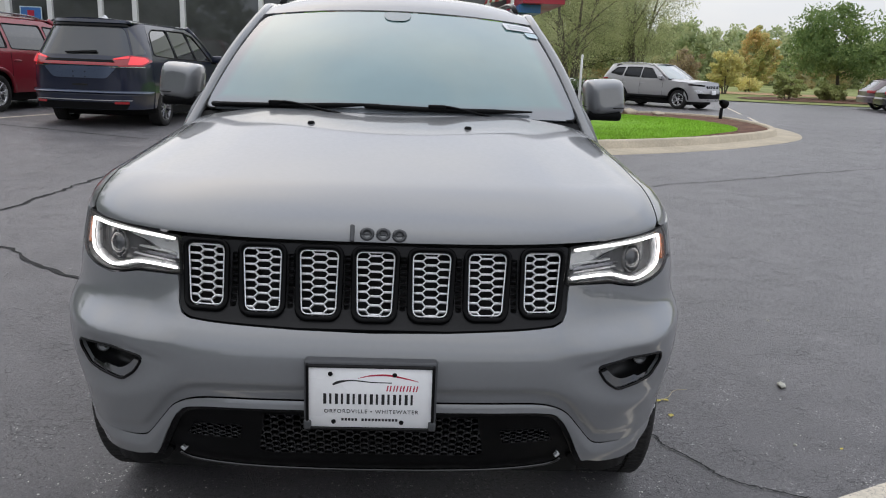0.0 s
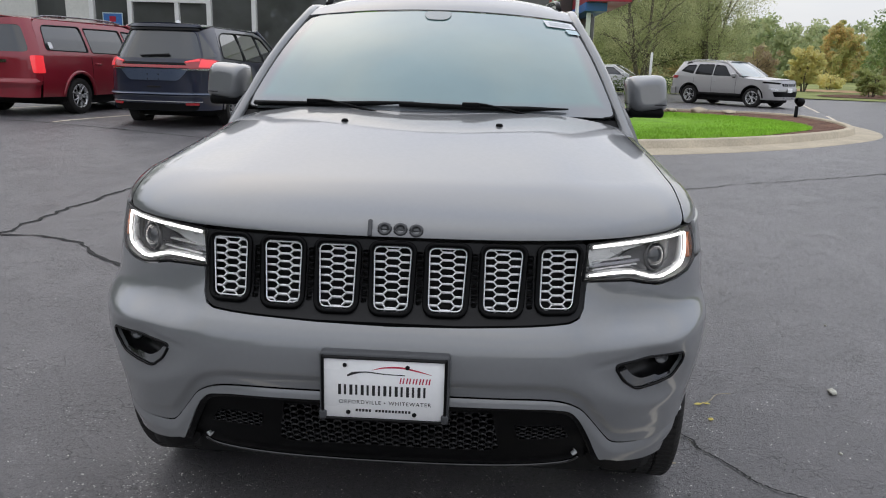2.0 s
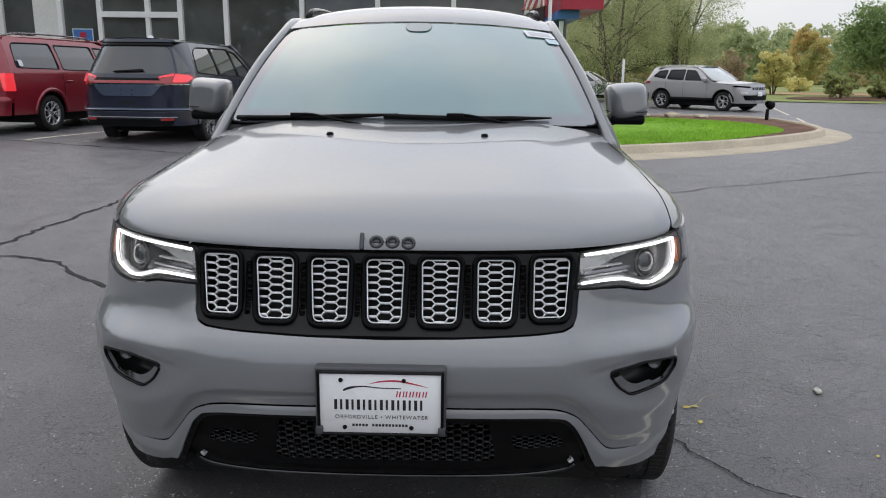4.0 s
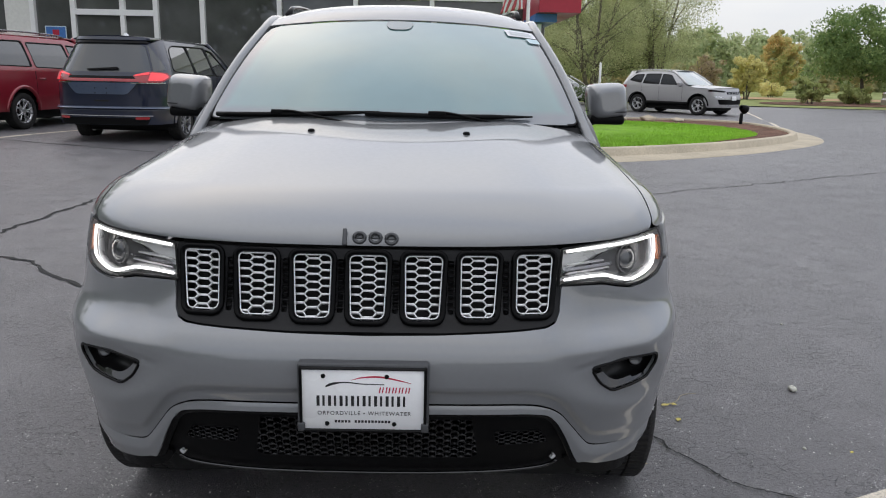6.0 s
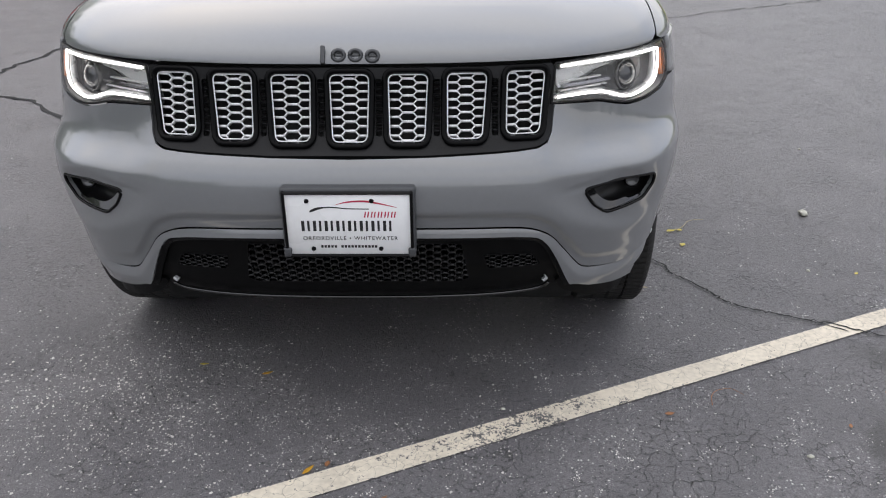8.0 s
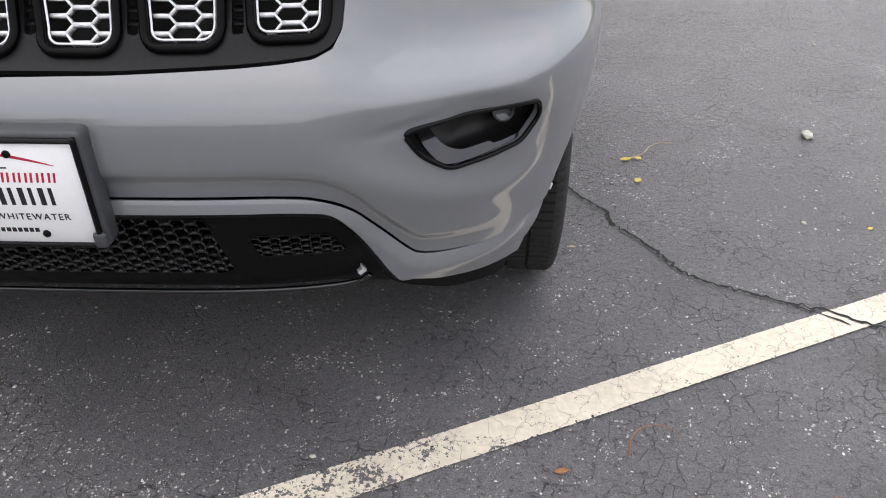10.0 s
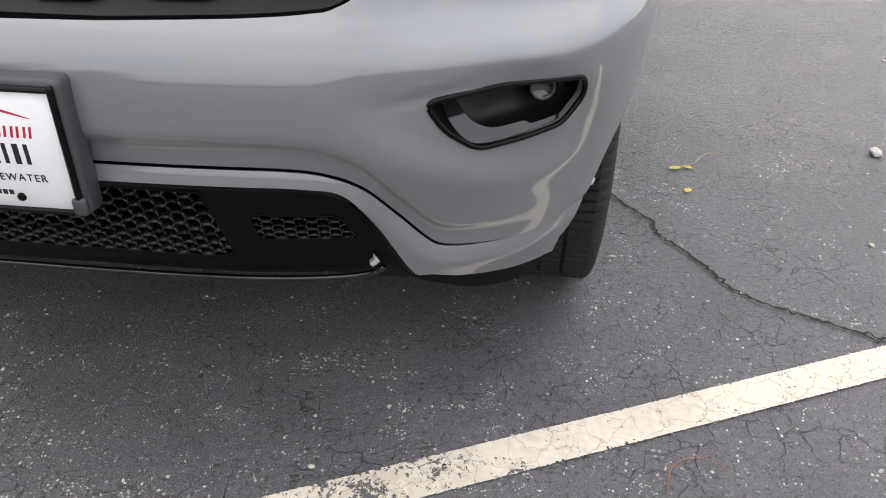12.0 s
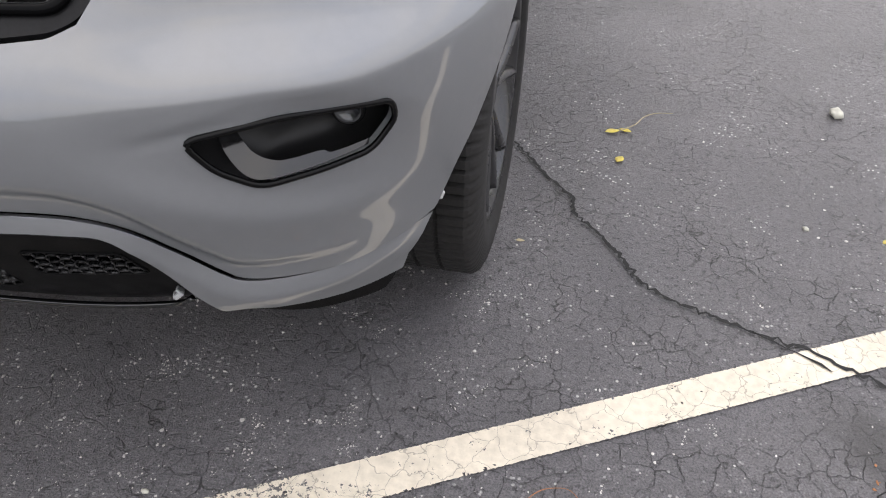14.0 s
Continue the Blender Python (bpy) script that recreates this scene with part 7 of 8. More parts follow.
tail_parts = [
    ("tail_lamp", lampR, M_REDLAMP, -0.02, "red tail lamp"),
    ("tail_lamp", mirror_poly(lampR), M_REDLAMP, -0.02, "red tail lamp"),
    ("lamp_lit", lamp_glow, M_REDLIT, -0.027, "glowing red lamp"),
    ("lamp_lit", mirror_poly(lamp_glow), M_REDLIT, -0.027, "glowing red lamp"),
    ("lamp_wedge", lamp_wedge, M_REDLIT, -0.027, "glowing red lamp"),
    ("lamp_wedge", mirror_poly(lamp_wedge), M_REDLIT, -0.027, "glowing red lamp"),
    ("lamp_band", strip_red, M_REDLAMP, -0.020, "red lamp band"),
    ("dark_band", [(-0.60, 1.150), (0.60, 1.150), (0.60, 1.110), (-0.60, 1.110)], M_GLOSSBLACK, -0.018, "black strip"),
    ("chrome_strip", [(0.52, 1.046), (0.95, 1.052), (0.95, 1.040), (0.52, 1.032)], M_CHROME, -0.024, "chrome strip"),
    ("chrome_strip", mirror_poly([(0.52, 1.046), (0.95, 1.052), (0.95, 1.040), (0.52, 1.032)]), M_CHROME, -0.024, "chrome strip"),
    ("plate_recess", recess, M_BLUELIT, -0.016, "lighter plate recess"),
    ("quarter_glass", quarter, M_TINT, -0.004, "dark corner glass"),
    ("quarter_glass", mirror_poly(quarter), M_TINT, -0.004, "dark corner glass"),
    ("spoiler", rounded([(-0.86, 1.795), (0.86, 1.795), (0.90, 1.745), (-0.90, 1.745)], 0.02), M_BLUE, -0.040, "body-coloured spoiler"),
    ("spoiler_lip", rounded([(-0.88, 1.742), (0.88, 1.742), (0.86, 1.700), (-0.86, 1.700)], 0.02), M_GLOSSBLACK, -0.022, "black spoiler lip"),
    # the ledge's sky highlight, painted as a pale strip
    ("bumper_step", rounded([(-0.98, 0.650), (0.98, 0.650), (1.0, 0.615), (-1.0, 0.615)], 0.015), M_BLUELIT, -0.040, "upper bumper edge with its highlight put into the colour"),
    ("bumper_insert", rounded([(-0.80, 0.46), (0.80, 0.46), (0.76, 0.345), (-0.76, 0.345)], 0.03), M_PLASTIC, -0.012, "black lower bumper"),
    ("chrome_strip", [(-0.82, 0.500), (0.82, 0.500), (0.82, 0.486), (-0.82, 0.486)], M_CHROME, -0.016, "chrome strip"),
    ("reflector", rounded([(0.58, 0.475), (0.78, 0.475), (0.78, 0.435), (0.58, 0.435)], 0.01), M_REDLAMP, -0.022, "red reflector"),
    ("reflector", rounded([(-0.78, 0.475), (-0.58, 0.475), (-0.58, 0.435), (-0.78, 0.435)], 0.01), M_REDLAMP, -0.022, "red reflector"),
    ("wiper", rounded([(-0.30, 1.295), (0.26, 1.26), (0.26, 1.245), (-0.30, 1.26)], 0.01), M_PLASTIC, -0.03, "rear wiper"),
    *(("bolt_hole", bolt_hole(x, z), M_DARK, -0.019, "") for x in (-0.10, 0.10) for z in (0.87, 0.95)),
    ("latch_grip", rounded([(-0.13, 0.755), (0.13, 0.755), (0.13, 0.725), (-0.13, 0.725)], 0.01), M_DARK, -0.012, ""),
]


def place_by(local, world, turn, grow=1.0):
    """The pose that brings a place of a car to a place on the lot."""
    m = pose(0, 0, 0, 0, 0, turn)
    p = m @ Vector((*local, 0)) * grow
    return Matrix.Translation((world[0] - p.x, world[1] - p.y, rise(world[1], world[0]))) @ m @ Matrix.Scale(grow, 4)


blue = build_car("minivan", place_by((-1.01, 4.12), (-4.30, 12.0), 176, 0.97), "dark blue minivan parked facing the showroom", van_shape, M_BLUE, blue_windows, rim_mixed, [1.00, 4.12], 0.345, 0.865, blue_top, tail_parts, glass_poly, extras={"handles": (2.3, 3.4), "seams": (2.52, 3.67)})
ant = part("antenna_fin", lathe([(0.0, 0.06), (0.04, 0.04), (0.07, 0.0)], 10, "z"), M_PAPER, blue)
ant.location = (0.0, 4.25, van_shape.roof(0, 4.25).z - 0.01)

# the red minivan
red_shape = Shape(5.36, 1.96, 1.77, 1.06, 0.92, 1.08, 1.10, 1.95, 0.24, 0.70, 0.30, blunt=0.40)
red_windows = [rounded([(3.72, 1.14), (4.86, 1.16), (4.76, 1.59), (3.72, 1.60)], [0.04, 0.08, 0.12, 0.06]), rounded([(2.50, 1.11), (3.62, 1.13), (3.62, 1.58), (2.52, 1.58)], 0.05), rounded([(1.60, 1.10), (2.42, 1.11), (2.44, 1.57), (2.10, 1.55)], 0.05)]
red_top = [(0.70, 0.88), (1.2, 0.98), (1.38, 1.06), (1.75, 1.40), (2.05, 1.61), (2.3, 1.67), (4.82, 1.69), (4.94, 1.60), (5.04, 1.06), (5.04, 0.8)]
red_lamp = rounded([(0.92, 1.06), (1.05, 1.06), (1.07, 0.76), (0.94, 0.76)], 0.03)
red_tail = [
    ("tail_lamp", red_lamp, M_REDLIT, -0.02, "glowing red tail lamp"),
    ("tail_lamp", mirror_poly(red_lamp), M_REDLIT, -0.02, "glowing red tail lamp"),
    ("reversing_lamp", rounded([(0.95, 0.94), (1.05, 0.94), (1.05, 0.87), (0.95, 0.87)], 0.01), M_PAPER, -0.026, "pale reversing lamp"),
    ("lamp_lit", rounded([(0.94, 0.86), (1.06, 0.86), (1.06, 0.79), (0.95, 0.79)], 0.01), M_REDLIT, -0.027, "glowing red lamp"),
    ("chrome_strip", [(-0.55, 0.985), (0.55, 0.985), (0.55, 0.935), (-0.55, 0.935)], M_CHROME, -0.02, "chrome strip"),
    ("bumper_step", rounded([(-1.0, 0.62), (1.0, 0.62), (1.0, 0.56), (-1.0, 0.56)], 0.02), M_REDDARK, -0.05, "grey bumper top"),
    ("plate", [(-0.16, 0.90), (0.16, 0.90), (0.16, 0.74), (-0.16, 0.74)], M_PAPERGREY, -0.01, "blank plate"),
]
red = build_car("minivan", place_by((-0.96, 4.05), (-7.66, 12.85), 171, 1.03), "dark red minivan with silver five-spoke wheels", red_shape, M_RED, red_windows, rim_silver, [0.97, 4.05], 0.335, 0.85, red_top, red_tail, rounded([(-0.92, 1.12), (0.92, 1.12), (0.88, 1.58), (-0.88, 1.58)], 0.08), extras={"handles": (2.25, 3.4), "seams": (2.46, 3.67)}, rails=M_RIMDARK)
for sgn in (1, -1):
    for wy in (0.97, 4.05):
        lip = [red_shape.side(sgn)(wy + 0.44 * math.cos(math.pi * k / 18), max(0.335 + 0.44 * math.sin(math.pi * k / 18), 0.30)) for k in range(19)]
        part("arch_flare", tube(lip, 0.032, 8), M_RED, red)
part("window_sticker", panel(red_shape.side(-1), rounded([(4.68, 1.29), (4.78, 1.29), (4.78, 1.18), (4.68, 1.18)], 0.02), (), 0.02, 0.0, -0.02, out=-1), M_PAPER, red, "small white sticker")

# the silver sport utility vehicle beyond the island
silver_shape = Shape(4.65, 1.86, 1.67, 1.05, 1.02, 1.12, 1.26, 2.10, 0.55, 0.66, 0.42)
silver_windows = [rounded([(1.86, 1.10), (2.62, 1.11), (2.62, 1.50), (2.22, 1.47)], [0.03, 0.03, 0.04, 0.06]), rounded([(2.68, 1.11), (3.44, 1.14), (3.36, 1.50), (2.68, 1.51)], 0.04), rounded([(3.52, 1.15), (4.10, 1.24), (3.86, 1.46), (3.46, 1.49)], 0.06)]
silver_top = [(0.72, 0.955), (1.2, 1.04), (1.50, 1.09), (1.80, 1.32), (2.15, 1.54), (2.5, 1.59), (3.6, 1.585), (3.95, 1.50), (4.20, 1.15), (4.22, 0.85)]
lamp_poly = rounded([(0.50, 0.905), (0.97, 0.945), (0.99, 0.89), (0.60, 0.855)], 0.015)
fog_poly = rounded([(0.62, 0.70), (0.92, 0.74), (0.92, 0.66), (0.66, 0.63)], 0.03)
silver_nose = [
    ("headlamp", lamp_poly, M_GLOSSBLACK, -0.012, "dark slim headlamp"),
    ("headlamp", mirror_poly(lamp_poly), M_GLOSSBLACK, -0.012, "dark slim headlamp"),
    ("fog_lamp", fog_poly, M_RIMSILVER, -0.012, "fog lamp with chrome surround"),
    ("fog_lamp", mirror_poly(fog_poly), M_RIMSILVER, -0.012, "fog lamp with chrome surround"),
    ("grille", rounded([(-0.46, 0.885), (0.46, 0.885), (0.44, 0.79), (-0.44, 0.79)], 0.02), M_GLOSSBLACK, -0.012, "black grille"),
    ("lower_intake", rounded([(-0.86, 0.60), (0.86, 0.60), (0.80, 0.42), (-0.80, 0.42)], 0.03), M_PLASTIC, -0.014, "black lower bumper"),
    ("plate", [(-0.16, 0.72), (0.16, 0.72), (0.16, 0.57), (-0.16, 0.57)], M_PLATE, -0.045, "white plate"),
    ("skid_strip", rounded([(-0.55, 0.40), (0.55, 0.40), (0.50, 0.36), (-0.50, 0.36)], 0.01), M_RIMSILVER, -0.02, "silver lower strip"),
] + [("slot_bar", rounded([(x - 0.012, 0.88), (x + 0.012, 0.88), (x + 0.012, 0.795), (x - 0.012, 0.795)], 0.005), M_RIMSILVER, -0.02, "") for x in (-0.33, -0.20, -0.065, 0.065, 0.20, 0.33)]
silver = build_car("sport_utility_vehicle", place_by((-0.92, 0.93), (10.02, 27.05), 40.2), "silver sport utility vehicle parked beyond the grass island", silver_shape, M_SILVERPAINT, silver_windows, rim_suv, [0.93, 3.63], 0.355, 0.80, silver_top, [("tail_lamp", rounded([(0.66, 1.06), (1.03, 1.06), (1.03, 0.96), (0.70, 0.96)], 0.02), M_REDLAMP, -0.02, "red tail lamp"), ("tail_lamp", mirror_poly(rounded([(0.66, 1.06), (1.03, 1.06), (1.03, 0.96), (0.70, 0.96)], 0.02)), M_REDLAMP, -0.02, "red tail lamp")], rounded([(-0.86, 1.14), (0.86, 1.14), (0.80, 1.50), (-0.80, 1.50)], 0.06), extras={"handles": (2.45, 3.3), "seams": (1.62, 2.65, 3.46), "nose": silver_nose, "screen": M_SCREENPALE}, rails=M_RIMSILVER, glass=M_GLASSDARK)
for sgn in (1, -1):
    surf = silver_shape.side(sgn)
    clad = [surf(y, 0.40) + Vector((sgn * 0.006, 0, 0)) for y in np.linspace(1.38, 3.2, 10)]
    part("sill_cladding", tube(clad, 0.075, 8), M_PLASTIC, silver, "black plastic cladding")
    for wy in (0.93, 3.63):
        ring = [surf(wy + 0.43 * math.cos(math.pi * k / 16), 0.355 + 0.43 * math.sin(math.pi * k / 16)) + Vector((sgn * 0.004, 0, 0)) for k in range(17)]
        part("arch_cladding", tube(ring, 0.026, 6), M_PLASTIC, silver, "black plastic arch")

# two dark cars at the far edge of the lot
far_shape = Shape(4.75, 1.82, 1.45, 0.92, 0.78, 0.94, 1.35, 2.2, 1.1, 0.6, 0.4)
far_windows = [rounded([(1.85, 0.97), (2.65, 0.98), (2.65, 1.30), (2.30, 1.29)], 0.04), rounded([(2.72, 0.98), (3.50, 1.01), (3.25, 1.29), (2.72, 1.31)], 0.05)]
far_top = [(0.6, 0.74), (1.3, 0.88), (1.55, 0.93), (2.0, 1.22), (2.3, 1.35), (2.7, 1.385), (3.3, 1.36), (3.85, 1.10), (4.10, 0.98), (4.33, 0.95), (4.33, 0.75)]
rim_small = make_wheel(0.325, 0.21, 0.22, M_TYRE, M_RIMSILVER, 5, M_DARK, 30)
for x, y, turn, paint, label in ((23.4, 33.3, 78, M_DARKCAR, "dark bronze sedan parked at the far edge of the lot"), (22.6, 30.6, 78, M_BLACKCAR, "black sedan parked at the far edge of the lot")):
    build_car("sedan", place_by((0, 2.4), (x, y), turn), label, far_shape, paint, far_windows, rim_small, [0.95, 3.75], 0.325, 0.78, far_top, [("tail_lamp", rounded([(0.6, 0.90), (1.0, 0.90), (1.0, 0.78), (0.64, 0.78)], 0.02), M_REDLAMP, -0.015, "red tail lamp"), ("tail_lamp", mirror_poly(rounded([(0.6, 0.90), (1.0, 0.90), (1.0, 0.78), (0.64, 0.78)], 0.02)), M_REDLAMP, -0.015, "red tail lamp")], rounded([(-0.80, 1.00), (0.80, 1.00), (0.76, 1.32), (-0.76, 1.32)], 0.06), extras={"handles": (2.4,), "seams": (2.68,)})
# a white car far behind, beside the trees
build_car("sedan", place_by((0, 2.4), (6.6, 37.0), 70), "white car parked by the trees, mostly hidden", far_shape, M_WHITECAR, far_windows, rim_small, [0.95, 3.75], 0.325, 0.78, far_top, None, None, extras={"handles": (2.4,)})
# ---- the showroom ----
def slab(name, x0, y0, z0, x1, y1, z1, mat, parent=None, label="", bevel=0.004):
    return part(name, box_bm(x0, y0, z0, x1, y1, z1, bevel, 1), mat, parent, label, smooth=False)


BY, BZ = 22.0, 0.2
hall = thing("showroom", Matrix.Identity(4), "single-storey showroom with large dark windows in white frames", "building")
# structure: walls, roof, floor
MULL = [-12.02, -10.80, -9.32, -8.32, -6.92, -4.6, -2.3, 0.0, 2.2]
slab("wall", -17.0, BY, BZ, -13.8, BY + 0.3, 3.75, M_WALL, hall)
slab("wall", -12.84, BY - 0.02, BZ, -12.07, BY + 0.28, 3.75, M_WALL, hall, "pale grey-green panel")
slab("wall_base", -12.07, BY, BZ, 3.55, BY + 0.22, BZ + 0.35, M_WALL, hall)
slab("wall_top", -17.0, BY - 0.04, 3.75, 3.6, BY + 0.3, 4.2, M_WALL, hall)
slab("fascia", -17.2, BY - 0.12, 4.2, 3.6, BY + 0.1, 4.9, M_WALL, hall)
slab("roof", -17.2, BY, 4.2, 3.6, BY + 16, 4.5, M_WALL, hall)
slab("wall", -17.2, BY + 15.7, BZ, 3.6, BY + 16, 4.2, M_WALL, hall)
slab("wall", -17.2, BY, BZ, -16.9, BY + 16, 4.2, M_WALL, hall)
slab("wall", 3.3, BY + 1.2, BZ, 3.6, BY + 16, 4.2, M_WALL, hall)
slab("floor", -16.9, BY + 0.1, BZ - 0.05, 3.4, BY + 15.7, BZ + 0.02, M_CONCRETE, hall)
slab("ceiling", -16.9, BY + 0.31, 3.8, 3.3, BY + 15.7, 3.9, M_WALL, hall)
for a, b in ((-13.8, -12.84),):
    window = slab("window", a, BY + 0.10, BZ, b, BY + 0.115, 3.75, M_WINDOW, hall, "dark window with grey reflections put into its colour")
for a, b in zip(MULL, MULL[1:] + [3.5]):
    window = slab("window", a + 0.06, BY + 0.10, BZ + 0.35, b - 0.06, BY + 0.115, 3.75, M_WINDOW, hall, "dark window with grey reflections put into its colour")
    slab("mullion", a - 0.07, BY - 0.05, BZ, a + 0.07, BY + 0.2, 3.75, M_FRAME, window, "white frame post")
    slab("transom", a + 0.07, BY - 0.03, 3.66, b - 0.07, BY + 0.18, 3.75, M_FRAME, window, "white frame bar")
# door with its frame
door = slab("door", -10.73, BY + 0.06, BZ + 0.02, -8.39, BY + 0.075, 3.05, M_WINDOW, hall, "glazed double door")
slab("transom", -10.73, BY - 0.06, 3.03, -8.39, BY + 0.16, 3.20, M_FRAME, door, "white frame bar")
slab("mullion", -9.385, BY - 0.064, BZ + 0.01, -9.255, BY + 0.16, 3.03, M_FRAME, door, "white frame post")
slab("handle", -9.52, BY - 0.12, 1.0, -9.47, BY - 0.06, 1.5, M_CHROME, door, "", 0.01)
slab("handle", -9.17, BY - 0.12, 1.0, -9.12, BY - 0.06, 1.5, M_CHROME, door, "", 0.01)
# poster in the window
poster = slab("poster", -11.66, BY - 0.008, 1.90, -11.08, BY, 2.66, M_POSTER, None, "", 0.0)
tagged(poster, "blue poster with a red and white shape on a window", "poster")
slab("red_shape", -11.47, BY - 0.012, 2.42, -11.27, BY - 0.0082, 2.58, M_REDSIGN, poster, "red patch", 0.0)
slab("white_shape", -11.54, BY - 0.012, 2.10, -11.20, BY - 0.0082, 2.36, M_PAPER, poster, "white patch", 0.0)
slab("poster_border", -11.69, BY - 0.006, 1.87, -11.05, BY - 0.001, 2.69, M_PAPERBLUE, poster, "pale border", 0.0)

# entrance canopy at the far corner: red fascia, blue band, white posts
canopy = thing("entrance_canopy", Matrix.Identity(4), "red and blue entrance canopy on white posts", "canopy")
slab("fascia", 2.75, 18.2, 3.09, 3.82, 22.0, 3.95, M_REDSIGN, canopy, "red fascia")
slab("band", 2.72, 18.6, 2.88, 3.28, 21.95, 3.09, M_BLUESIGN, canopy, "blue band")
for x, y in ((2.86, 18.9), (3.06, 20.4), (3.24, 21.8)):
    slab("post", x - 0.055, y - 0.055, rise(y), x + 0.055, y + 0.055, 2.85, M_FRAME, canopy, "white post", 0.01)
slab("glazing", 2.96, 19.0, 0.95, 2.98, 21.7, 2.84, M_WINDOW, canopy, "glass side screen", 0.0)
slab("rail", 2.92, 19.0, 0.90, 3.02, 21.7, 0.98, M_FRAME, canopy, "white rail")
slab("rail", 2.92, 19.0, 2.0, 3.02, 21.7, 2.06, M_FRAME, canopy, "white rail")
# white post behind the mirror
for x, y, h in ((6.9, 30.0, 1.9),):
    post = part("bollard_post", lathe([(0.0, 0.05), (h, 0.05), (h + 0.03, 0.0)], 10, "z"), M_FRAME)
    post.location = (x, y, rise(y))
    tagged(post, "white round post beside the drive", "post", "white posts")

# striped flag drooping from a pole by the entrance
flag = thing("flag", Matrix.Translation((2.28, 16.5, rise(16.5))), "red and white striped flag drooping from a pale pole", "flag")
part("pole", lathe([(0.0, 0.05), (3.5, 0.04), (3.55, 0.0)], 12, "z"), M_FRAME, flag, "pale pole")
for k in range(9):
    bm, rows = bmesh.new(), []
    for j in range(13):
        v = j / 12
        row = []
        for u in (k / 9, (k + 1) / 9):
            x = -0.06 - 0.62 * u * (0.45 + 0.55 * v) + 0.02 * math.sin(9 * u + 5 * v)
            row.append(bm.verts.new((x, 0.07 * math.sin(11 * u + 2 * v) - 0.03, 3.45 - 0.62 * v - 0.20 * u * v + 0.05 * u)))
        rows.append(row)
    for a, b in zip(rows, rows[1:]):
        bm.faces.new((a[0], a[1], b[1], b[0]))
    ex = bmesh.ops.extrude_face_region(bm, geom=bm.faces[:])
    for v in [g for g in ex["geom"] if isinstance(g, bmesh.types.BMVert)]:
        v.co.y += 0.004
    part("stripe", bm, M_REDSTRIPE if k % 2 == 0 else M_PAPER, flag)
# ---- trees and woods ----
def leaf_cloud(centres, radii, per, size, rng, flat=0.8, droop=0.0):
    """Many small leaves, as folded four-sided blades, round clump centres."""
    n = len(centres) * per
    which = np.repeat(np.arange(len(centres)), per)
    d = rng.normal(0, 1, (n, 3))
    d /= np.linalg.norm(d, axis=1)[:, None]
    r = rng.uniform(0.25, 1.0, n) ** 0.5
    p = np.asarray(centres)[which] + d * (np.asarray(radii)[which] * r)[:, None] * np.array([1, 1, flat])
    p[:, 2] -= droop * rng.uniform(0, 1, n) ** 2
    a = rng.normal(0, 1, (n, 3))
    a /= np.linalg.norm(a, axis=1)[:, None]
    b = np.cross(a, d + rng.normal(0, 0.6, (n, 3)))
    b /= np.maximum(np.linalg.norm(b, axis=1)[:, None], 1e-6)
    s = size * rng.uniform(0.6, 1.4, n)[:, None]
    v = np.stack([p - a * s, p - b * s * 0.5, p + a * s, p + b * s * 0.5], 1).reshape(-1, 3)
    return v, np.arange(4 * n).reshape(-1, 4)


